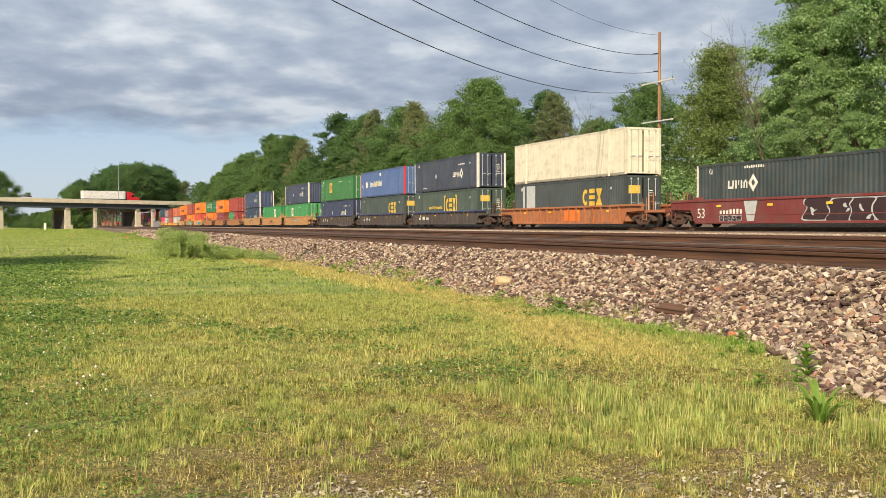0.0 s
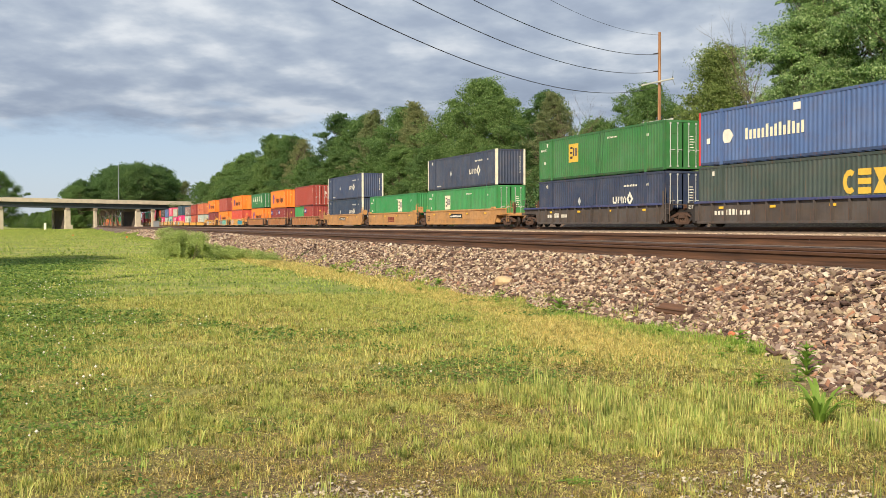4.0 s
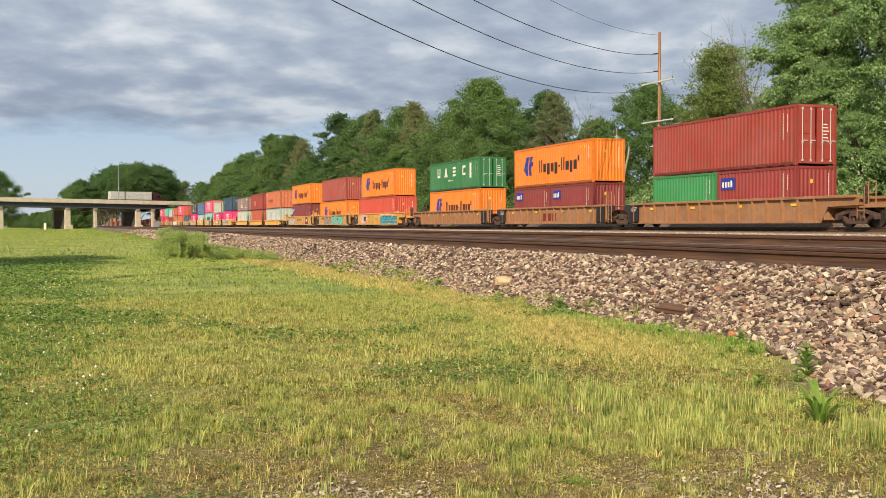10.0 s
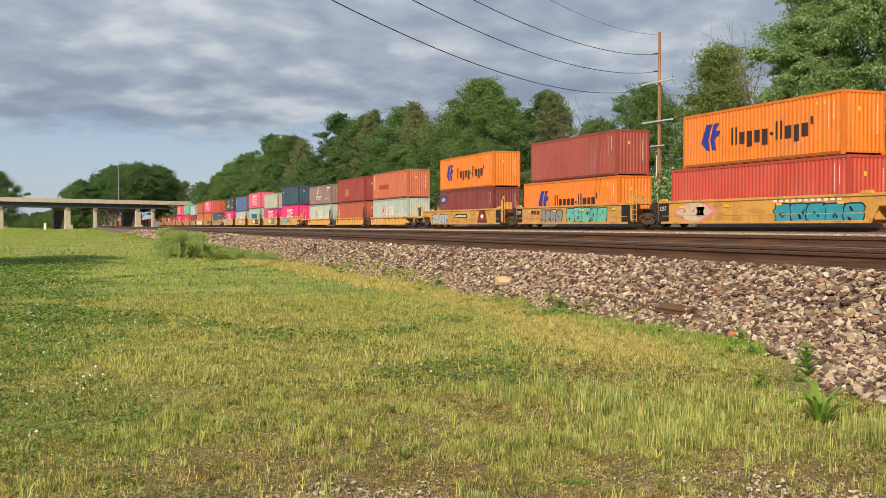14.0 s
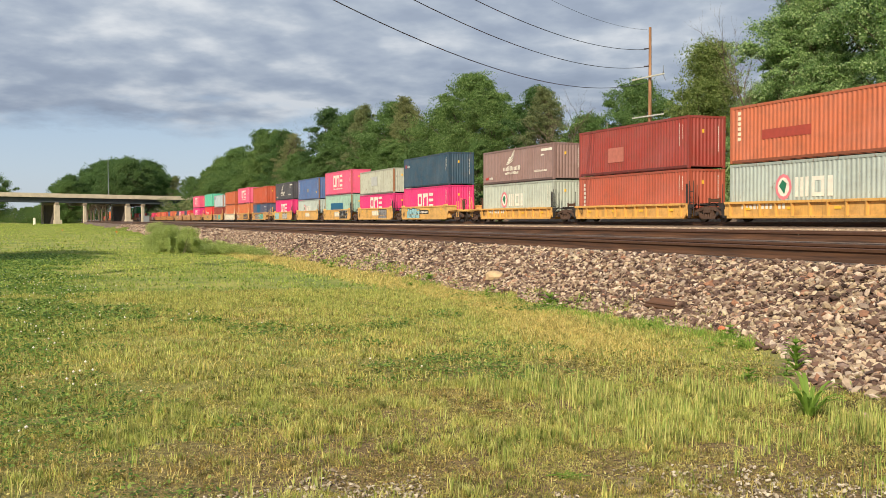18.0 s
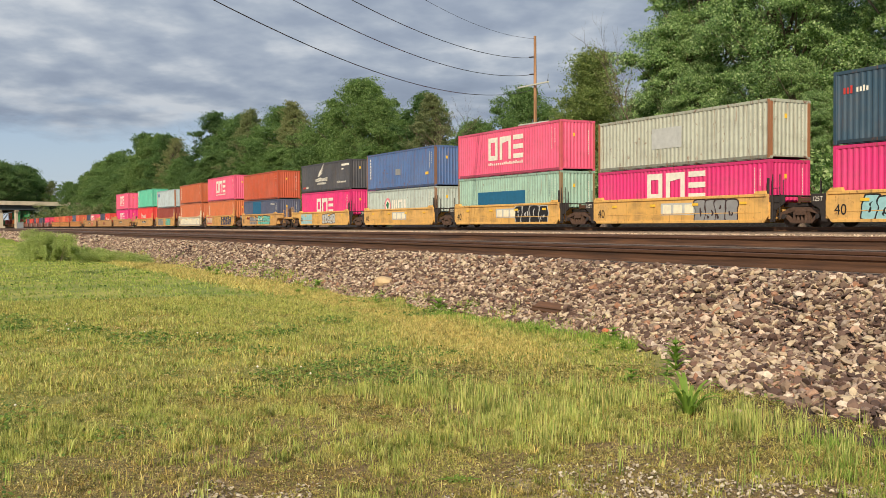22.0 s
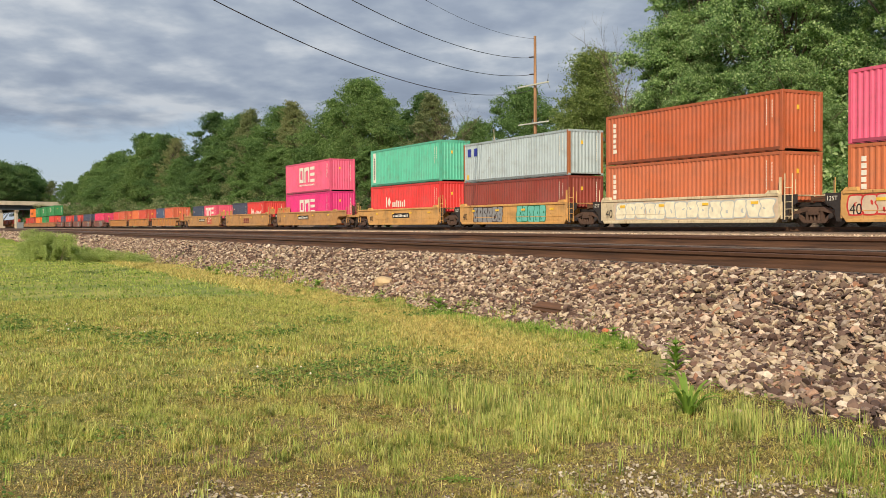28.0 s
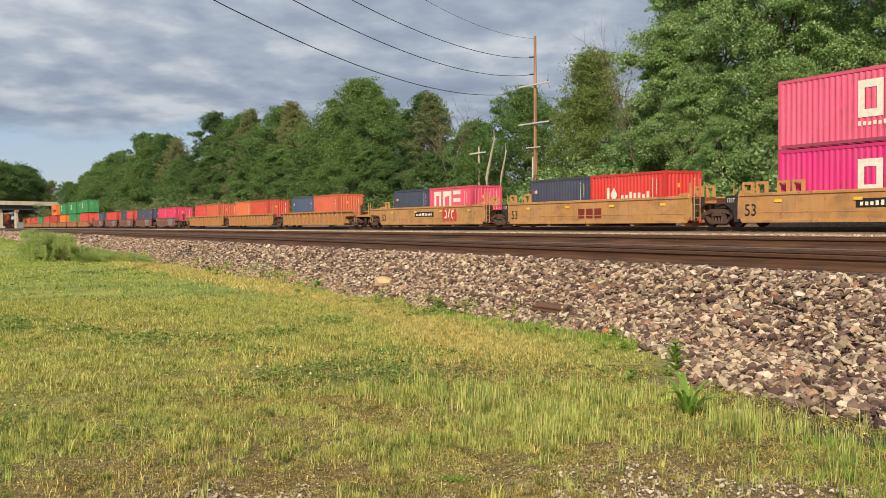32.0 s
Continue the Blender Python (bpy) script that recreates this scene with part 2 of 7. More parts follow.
    k.colour(k.mix(k.ramp(k.noise(3, 6, 0.6, stretch=(4, 4, 0.15)), [(0.35, 0.0), (0.65, 1.0)]), lin(120, 84, 58), lin(184, 140, 102)))
    M["pole"] = k.mat
    M["arm"] = plain("crossarm_paint", (205, 204, 190), 0.7)
    M["wire"] = plain("wire", (44, 46, 52), 0.5)
    # stones
    k = Nodes("stone", 0.85)
    stops = [(0.0, lin(66, 48, 42)), (0.16, lin(92, 69, 59)), (0.3, lin(124, 98, 84)), (0.44, lin(150, 126, 104)), (0.52, lin(204, 180, 146)), (0.58, lin(146, 124, 114)), (0.68, lin(220, 200, 166)), (0.78, lin(90, 66, 56)), (0.88, lin(236, 216, 192)), (0.97, lin(172, 122, 92)), (1.0, lin(84, 66, 60))]
    tone = k.ramp(k.island_random(), stops)
    tone = k.mix(k.ramp(k.noise(22, 5, 0.6, "World"), [(0.35, 0.08), (0.7, 0.45)]), tone, lin(80, 64, 56))
    k.colour(tone)
    k.bump(k.noise(60, 4, 0.6, "World"), 0.4, 0.01)
    M["stone"] = k.mat
    k = Nodes("loose_stone", 0.85)
    tone = k.ramp(k.object_random(), stops)
    tone = k.mix(k.ramp(k.noise(22, 5, 0.6, "World"), [(0.35, 0.08), (0.7, 0.45)]), tone, lin(80, 64, 56))
    k.colour(tone)
    k.bump(k.noise(60, 4, 0.6, "World"), 0.4, 0.01)
    M["stone_single"] = k.mat
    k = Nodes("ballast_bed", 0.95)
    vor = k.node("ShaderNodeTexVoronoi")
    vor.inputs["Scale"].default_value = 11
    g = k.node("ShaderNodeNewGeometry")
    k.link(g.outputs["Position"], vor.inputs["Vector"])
    # cells are darkened towards their borders: shade between the stones, painted in
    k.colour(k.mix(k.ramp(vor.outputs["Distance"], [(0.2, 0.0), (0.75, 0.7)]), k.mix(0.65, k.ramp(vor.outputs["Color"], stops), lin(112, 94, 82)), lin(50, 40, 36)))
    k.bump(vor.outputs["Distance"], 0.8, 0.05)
    M["ballast"] = k.mat
    k = Nodes("gravel", 0.9)
    k.colour(k.ramp(k.island_random(), [(0.0, lin(104, 92, 76)), (0.5, lin(156, 142, 120)), (1.0, lin(204, 192, 170))]))
    M["gravel"] = k.mat
    M["faded"] = plain("faded_paint", (186, 112, 96), 0.6, 0, 0.15, 3)
    M["pale_ballast"] = plain("pale_gravel", (140, 121, 101), 0.95, 0, 0.6, 7)
    # rail: rusty web, worn head
    k = Nodes("rail_rust", 0.7)
    k.colour(k.mix(k.ramp(k.noise(2.5, 6, 0.6, "World", stretch=(0.3, 1, 6)), [(0.35, 0.0), (0.68, 1.0)]), lin(60, 41, 30), lin(108, 74, 50)))
    k.bump(k.noise(40, 4, 0.6, "World"), 0.2, 0.01)
    M["rail"] = k.mat
    M["rail_head"] = plain("rail_head", (98, 68, 50), 0.5, 0.3, 0.2, 9)
    M["tie"] = plain("tie_wood", (104, 88, 74), 0.9, 0, 0.3, 5)
    # steel of the running gear
    M["truck"] = plain("truck_steel", (88, 66, 53), 0.75, 0.1, 0.35, 8)
    M["wheel"] = plain("wheel_steel", (84, 74, 68), 0.5, 0.6, 0.3, 8)
    M["dark_steel"] = plain("dark_steel", (52, 46, 44), 0.7, 0.1, 0.3, 7)
    M["concrete"] = plain("concrete", (196, 184, 162), 0.85, 0, 0.14, 0.6)
    M["concrete_dim"] = plain("weathered_concrete", (140, 128, 110), 0.9, 0, 0.25, 0.5)
    # pier walls: the shade under the deck is put into this darker colour
    M["pier_dark"] = plain("shade_toned_concrete", (84, 74, 66), 0.9, 0, 0.25, 0.5)
    M["tan_stone"] = plain("tan_stone", (192, 164, 126), 0.85, 0, 0.2, 9)
    M["red_stone"] = plain("red_stone", (188, 112, 78), 0.85, 0, 0.2, 20)
    M["girder"] = plain("girder_paint", (70, 78, 82), 0.7, 0, 0.15, 0.8)
    M["galvanised"] = plain("galvanised", (150, 156, 160), 0.45, 0.6, 0.1, 4)
    M["glass"] = plain("tinted_glass", (22, 26, 30), 0.08, 0, 0.1, 2)
    M["tyre"] = plain("tyre", (26, 26, 27), 0.85, 0, 0.2, 9)
    for key, rgb in (("white", (232, 226, 210)), ("cream", (236, 226, 196)), ("yellow", (236, 190, 60)), ("gold", (222, 182, 70)), ("black", (30, 29, 30)),
                     ("ink_blue", (44, 56, 150)), ("char", (58, 40, 40)), ("maroon", (120, 40, 34)), ("teal", (26, 98, 134)), ("pink", (226, 130, 140)),
                     ("sky", (150, 196, 200)), ("grey", (140, 140, 140)), ("orange", (232, 120, 44)), ("red", (196, 58, 52)), ("brick", (168, 70, 56)), ("mint", (106, 186, 170)),
                     ("navy", (38, 48, 84)), ("green", (36, 116, 84)), ("silver", (186, 188, 184)), ("buff", (206, 184, 158)), ("mint_blue", (52, 150, 170))):
        M[key] = plain("mark_" + key, rgb, 0.6, 0, 0.14, 3)
    return M


M = build_materials()

# ---- mesh helpers ----
MESHES = {}


def mesh_of(bm, name, mat=None, smooth=False):
    me = bpy.data.meshes.new(name)
    bm.to_mesh(me)
    bm.free()
    if smooth:
        me.polygons.foreach_set("use_smooth", [True] * len(me.polygons))
    if mat:
        me.materials.append(mat)
    return me


def put(name, me, parent=None, m=None, label="", mat=None):
    """One object on a mesh that may be shared; a material of its own goes on the object."""
    ob = new(name, me)
    if mat:
        if not me.materials:
            me.materials.append(mat)
        ob.material_slots[0].link = "OBJECT"
        ob.material_slots[0].material = mat
    if parent:
        ob.parent = parent
    if m is not None:
        ob.matrix_basis = m
    if label:
        ob["label"] = label
    return ob


def part(name, bm, material, parent, label="", m=None, smooth=False):
    return put(name, mesh_of(bm, name, material, smooth), parent, m, label)


def box(bm, x0, x1, y0, y1, z0, z1):
    vs = [bm.verts.new(p) for p in ((x0, y0, z0), (x1, y0, z0), (x1, y1, z0), (x0, y1, z0), (x0, y0, z1), (x1, y0, z1), (x1, y1, z1), (x0, y1, z1))]
    for f in ((3, 2, 1, 0), (4, 5, 6, 7), (0, 1, 5, 4), (1, 2, 6, 5), (2, 3, 7, 6), (3, 0, 4, 7)):
        bm.faces.new([vs[i] for i in f])
    return vs


def bevelled(bm, size=0.01):
    bmesh.ops.bevel(bm, geom=bm.edges[:], offset=size, segments=1, affect="EDGES", profile=0.5)


def prism(bm, outline, y0, y1):
    """Extrudes an outline in x, z (counter-clockwise seen from -y) from y0 to y1."""
    a = [bm.verts.new((x, y0, z)) for x, z in outline]
    b = [bm.verts.new((x, y1, z)) for x, z in outline]
    bm.faces.new(a)
    bm.faces.new(b[::-1])
    k = len(outline)
    for i in range(k):
        j = (i + 1) % k
        bm.faces.new((a[j], a[i], b[i], b[j]))


def rod(bm, a, b, r0, r1=None, sides=8):
    a, b = Vector(a), Vector(b)
    r1 = r0 if r1 is None else r1
    q = (b - a).to_track_quat("Z", "Y")
    ra, rb = [], []
    for i in range(sides):
        t = 2 * math.pi * i / sides
        o = Vector((math.cos(t), math.sin(t), 0))
        ra.append(bm.verts.new(a + q @ (o * r0)))
        rb.append(bm.verts.new(b + q @ (o * r1)))
    for i in range(sides):
        j = (i + 1) % sides
        bm.faces.new((ra[i], ra[j], rb[j], rb[i]))
    bm.faces.new(ra[::-1])
    bm.faces.new(rb)


def tube(bm, pts, r0, r1=None, sides=6):
    """One unbroken round bar through the points."""
    r1 = r0 if r1 is None else r1
    rows = []
    for i, p in enumerate(pts):
        d = Vector(pts[min(i + 1, len(pts) - 1)]) - Vector(pts[max(i - 1, 0)])
        q = d.to_track_quat("Z", "Y")
        r = r0 + (r1 - r0) * i / (len(pts) - 1)
        rows.append([bm.verts.new(Vector(p) + q @ Vector((math.cos(6.2832 * k / sides) * r, math.sin(6.2832 * k / sides) * r, 0))) for k in range(sides)])
    for a, b in zip(rows, rows[1:]):
        for k in range(sides):
            j = (k + 1) % sides
            bm.faces.new((a[k], a[j], b[j], b[k]))
    bm.faces.new(rows[0][::-1]), bm.faces.new(rows[-1])


def cached(key, make=None, smooth=False):
    """A mesh that is made once for each key."""
    if key not in MESHES:
        bm = bmesh.new()
        make(bm)
        MESHES[key] = mesh_of(bm, str(key[0]), None, smooth)
    return MESHES[key]


def thing(name, label, category, group="", m=None, kind=""):
    ob = new(name)
    ob.empty_display_size = 0.3
    if m is not None:
        ob.matrix_basis = m
    return tagged(ob, label, category, group, kind)


def from_arrays(name, verts, faces, mat, smooth=False):
    """A mesh from numpy arrays of points and equal-sided faces."""
    me = bpy.data.meshes.new(name)
    verts = np.asarray(verts, np.float32).reshape(-1, 3)
    faces = np.asarray(faces, np.int32)
    k = faces.shape[1]
    me.vertices.add(len(verts))
    me.vertices.foreach_set("co", verts.ravel())
    me.loops.add(faces.size)
    me.loops.foreach_set("vertex_index", faces.ravel())
    me.polygons.add(len(faces))
    me.polygons.foreach_set("loop_start", np.arange(0, faces.size, k, dtype=np.int32))
    me.update(calc_edges=True)
    me.polygons.foreach_set("use_smooth", [smooth] * len(faces))
    me.materials.append(mat)
    return me

# ---- the plan ----
# x runs along the tracks, y away from the camera across them; the lawn lies at z = 0
T1, T2, T3 = 10.32, 14.92, 33.47
HEAD1, HEAD2, HEAD3 = 0.962, 1.08, 1.182
WEST, EAST = -1300.0, 120.0
ROLL = (0.05, 0.03)  # heave of the lawn


def lattice(x, y, size, seed):
    """Smooth noise from 0 to 1 on a grid of that size, for arrays."""
    rng = np.random.RandomState(seed)
    table = rng.rand(256, 256)
    u, v = np.asarray(x) / size, np.asarray(y) / size
    i, j = np.floor(u).astype(int), np.floor(v).astype(int)
    a, b = u - i, v - j
    a, b = a * a * (3 - 2 * a), b * b * (3 - 2 * b)
    p = lambda s, t: table[(i + s) % 256, (j + t) % 256]
    return (p(0, 0) * (1 - a) + p(1, 0) * a) * (1 - b) + (p(0, 1) * (1 - a) + p(1, 1) * a) * b


def build_ground():
    def steps(ends, counts):
        out = []
        for (a, b), k in zip(zip(ends, ends[1:]), counts):
            out += list(np.linspace(a, b, k, endpoint=False))
        return np.array(out + [ends[-1]])
    xs = steps([-4500, -600, -120, -30, 8, 60, 1500], [12, 24, 45, 76, 14, 8])
    ys = steps([-2500, -200, -30, -6, 8, 60, 400, 4000], [8, 18, 24, 42, 20, 12, 10])
    X, Y = np.meshgrid(xs, ys, indexing="ij")
    far = np.clip(1 - np.hypot(X, Y) / 60, 0, 1)
    Z = ((lattice(X, Y, 3.1, 4) - 0.5) * ROLL[0] + (lattice(X, Y, 0.9, 5) - 0.5) * ROLL[1]) * far
    n = len(ys)
    i, j = np.meshgrid(np.arange(len(xs) - 1), np.arange(n - 1), indexing="ij")
    a = (i * n + j).ravel()
    me = from_arrays("ground", np.stack([X, Y, Z], -1), np.stack([a, a + n, a + n + 1, a + 1], -1), M["ground"], True)
    tagged(new("ground", me), "patchy mown grass lawn over gravelly soil beside the tracks", "ground", kind="structure")


def strip(name, profile, mat, x0, x1, label, category, parent=None, smooth=False):
    """A long body with one cross-section in y, z."""
    bm = bmesh.new()
    a = [bm.verts.new((x0, y, z)) for y, z in profile]
    b = [bm.verts.new((x1, y, z)) for y, z in profile]
    k = len(profile)
    for i in range(k):
        j = (i + 1) % k
        bm.faces.new((a[i], a[j], b[j], b[i]))
    bm.faces.new(a[::-1])
    bm.faces.new(b)
    bmesh.ops.recalc_face_normals(bm, faces=bm.faces[:])
    ob = put(name, mesh_of(bm, name, mat, smooth), parent)
    return ob if parent else tagged(ob, label, category, kind="structure")


BALLAST = [(7.2, -0.04), (8.72, 0.745), (12.0, 0.75), (13.0, 0.86), (17.2, 0.86), (18.7, 0.5), (29.6, 0.5), (31.25, 0.925), (31.7, 0.965), (35.4, 0.965), (36.2, 0.9), (38.0, 1.42), (40.0, 1.42), (41.6, -0.02), (41.6, -0.3), (7.2, -0.3)]


def build_tracks():
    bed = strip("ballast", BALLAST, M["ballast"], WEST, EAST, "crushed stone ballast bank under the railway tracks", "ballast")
    strip("gravel_bed", [(18.75, 0.506), (29.57, 0.508), (31.2, 0.931), (31.2, 0.4), (18.75, 0.4)], M["pale_ballast"], WEST, EAST, "pale fine gravel between the tracks", "gravel")
    for y, z, sunk in ((T1, HEAD1, 0.212), (T2, HEAD2, 0.226), (T3, HEAD3, 0.202)):
        track = thing("railway_track", "rusty steel rails on wooden ties in stone ballast", "railway track", "railway tracks", kind="structure")
        for side in (-1, 1):
            c = y + side * 0.755
            foot = [(-0.076, -0.186), (0.076, -0.186), (0.076, -0.172), (0.02, -0.155), (0.011, -0.135), (0.011, -0.062), (0.034, -0.045), (-0.034, -0.045), (-0.011, -0.062), (-0.011, -0.135), (-0.02, -0.155), (-0.076, -0.172)]
            rail = strip("rail", [(c + a, z + b) for a, b in foot], M["rail"], WEST, EAST, "", "", track)
            head = [(-0.037, -0.044), (0.037, -0.044), (0.037, -0.008), (0.028, 0.0), (-0.028, 0.0), (-0.037, -0.008)]
            strip("rail_head", [(c + a, z + b) for a, b in head], M["rail_head"], WEST, EAST, "", "", rail)
        tie = cached(("tie",), lambda bm: (box(bm, -0.115, 0.115, -1.3, 1.3, -0.18, 0.0), bevelled(bm, 0.012)))
        rng = random.Random(int(y * 10))
        first, last, pitch = {T1: (-46, 4, 0.55), T2: (-4, -4, 0.55), T3: (-70, -14, 0.62)}[y]
        x = first
        while x < last:
            put("tie", tie, track, pose(x, y + rng.uniform(-0.04, 0.04), z - sunk, 0, 0, rng.uniform(-1.2, 1.2)), "", M["tie"])
            x += pitch
        bm = bmesh.new()
        x = first - pitch
        while x > -330:
            box(bm, x - 0.115, x + 0.115, y - 1.3, y + 1.3, z - 0.36, z - sunk)
            x -= pitch
        rest = part("tie_row", bm, M["tie"], track)
        rest["kind"] = "stuff"
    return bed


def apron(x):
    """Where the lawn ends: along the foot of the bank, then out round the spilled stones."""
    return np.interp(x, [-40, -14, -9.4, -8.7, -7.5, -6.4, -5.2, -4.3, -2.5, 2], [7.3, 7.25, 7.2, 7.0, 6.3, 5.5, 5.33, 5.35, 5.8, 6.6])


def stones(n, rng, x0, x1, low, high, y0=6.95, y1=9.05):
    """Points and faces of n broken stones lying on the bank."""
    phi = (1 + 5 ** 0.5) / 2
    base = np.array([(-1, phi, 0), (1, phi, 0), (-1, -phi, 0), (1, -phi, 0), (0, -1, phi), (0, 1, phi), (0, -1, -phi), (0, 1, -phi), (phi, 0, -1), (phi, 0, 1), (-phi, 0, -1), (-phi, 0, 1)])
    base /= np.linalg.norm(base[0])
    tri = np.array([(0, 11, 5), (0, 5, 1), (0, 1, 7), (0, 7, 10), (0, 10, 11), (1, 5, 9), (5, 11, 4), (11, 10, 2), (10, 7, 6), (7, 1, 8), (3, 9, 4), (3, 4, 2), (3, 2, 6), (3, 6, 8), (3, 8, 9), (4, 9, 5), (2, 4, 11), (6, 2, 10), (8, 6, 7), (9, 8, 1)])
    size = rng.uniform(low, high, n) * rng.choice([0.7, 1.0, 1.0, 1.25], n)
    v = base[None] * rng.choice([0.62, 0.8, 1.0, 1.15, 1.3], (n, 12, 1))
    v = v * (size[:, None, None] * np.stack([np.ones(n), rng.uniform(0.5, 0.9, n), rng.uniform(0.3, 0.62, n)], -1)[:, None, :])
    a, b, c = rng.uniform(0, 6.283, n), rng.normal(0, 0.45, n), rng.normal(0, 0.45, n)
    def turn(v, ang, i, j):
        s, t = np.sin(ang)[:, None], np.cos(ang)[:, None]
        p, q = v[..., i].copy(), v[..., j].copy()
        v[..., i], v[..., j] = p * t - q * s, p * s + q * t
    turn(v, b, 1, 2), turn(v, c, 0, 2), turn(v, a, 0, 1)
    x, y = rng.uniform(x0, x1, n), rng.uniform(y0, y1, n)
    toe = 7.2 + (lattice(x, y, 1.3, 11) - 0.5) * 0.7
    y = np.where(y < toe, toe + rng.exponential(0.25, n), y)
    z = np.interp(y, [7.2, 8.72, 17], [0.0, 0.745, 0.75]) + rng.uniform(-0.35, 0.55, n) * size
    v += np.stack([x, y, z], -1)[:, None, :]
    f = tri[None] + 12 * np.arange(n)[:, None, None]
    return v, f


def build_stones(bed):
    rng = np.random.RandomState(5)
    for x0, x1, n, low, high in ((-7.0, 2.0, 13000, 0.026, 0.056), (-20.0, -7.0, 23000, 0.026, 0.056), (-55.0, -20.0, 23000, 0.032, 0.062), (-150.0, -55.0, 9000, 0.07, 0.13)):
        v, f = stones(n, rng, x0, x1, low, high)
        ob = new("loose_stones", from_arrays("loose_stones", v, f.reshape(-1, 3), M["stone"]))
        ob.parent = bed
        ob["kind"] = "stuff"
    # strays at the foot of the bank and on the soil in the right corner
    n = 9500
    v, f = stones(n, rng, -10.5, 2.0, 0.014, 0.05, 7.3, 7.6)
    x = v[..., 0].mean(1)
    toe = apron(x) + 0.05 + (lattice(x, x * 0, 0.6, 13) - 0.5) * 0.35
    y = toe + (7.4 - toe) * rng.rand(n) ** 0.8 - 0.3 * rng.exponential(0.4, n) * (rng.rand(n) < 0.12)
    v[..., 1] += (y - v[..., 1].mean(1))[:, None]
    v[..., 2] = v[..., 2] - v[..., 2].min(1, keepdims=True) - 0.008 + np.clip((y[:, None] - 7.2) * 0.53, 0, 1)
    ob = new("stray_stones", from_arrays("stray_stones", v, f.reshape(-1, 3), M["stone"]))
    tagged(ob, "small grey and tan stones strewn at the edge of the lawn", "stones", kind="stuff")
    # the nearest stones lie singly
    shapes = []
    v, f = stones(12, rng, 0, 0.01, 0.034, 0.054)
    for i in range(12):
        p = v[i] - v[i].mean(0)
        me = from_arrays("stone", p, f[0].reshape(-1, 3), M["stone_single"])
        shapes.append(me)
    r = random.Random(8)
    for i in range(290):
        x = r.uniform(-9.0, -4.2)
        foot = float(apron(x)) + 0.15
        y = foot + (8.3 - foot) * r.random() ** 1.1
        s = r.uniform(0.8, 1.5)
        z = max(0.0, (y - 7.2) * 0.53) + 0.03
        put("stone", shapes[i % 12], bed, pose(x, y, z, r.uniform(-25, 25), r.uniform(-25, 25), r.uniform(0, 360)) @ Matrix.Scale(s, 4))


def build_gravel():
    """Small gravel in the thin parts of the lawn near the camera."""
    rng = np.random.RandomState(15)
    v, f = stones(34000, rng, -9.5, -2.0, 0.005, 0.014, 4.6, 7.6)
    yaw = np.radians(rng.uniform(37, 95, 34000))
    r = np.sqrt(rng.uniform(3.4 ** 2, 6.4 ** 2, 34000))
    x, y = -np.sin(yaw) * r, np.cos(yaw) * r
    thin = (lattice(x, y, 0.75, 35) * 0.6 + lattice(x, y, 0.25, 36) * 0.4) < 0.45
    v = v - v.mean(1, keepdims=True) + np.stack([x, y, x * 0 + 0.014], -1)[:, None]
    far = np.clip(1 - r / 60, 0, 1)
    v[..., 2] += (((lattice(x, y, 3.1, 4) - 0.5) * ROLL[0] + (lattice(x, y, 0.9, 5) - 0.5) * ROLL[1]) * far)[:, None]
    v = v[thin & (y < 5.2) & (r < 4.2 + 1.4 * rng.rand(34000))]
    ob = new("gravel", from_arrays("gravel", v, f[:len(v)].reshape(-1, 3), M["gravel"]))
    tagged(ob, "fine pale gravel showing through the thin lawn", "gravel", kind="stuff")


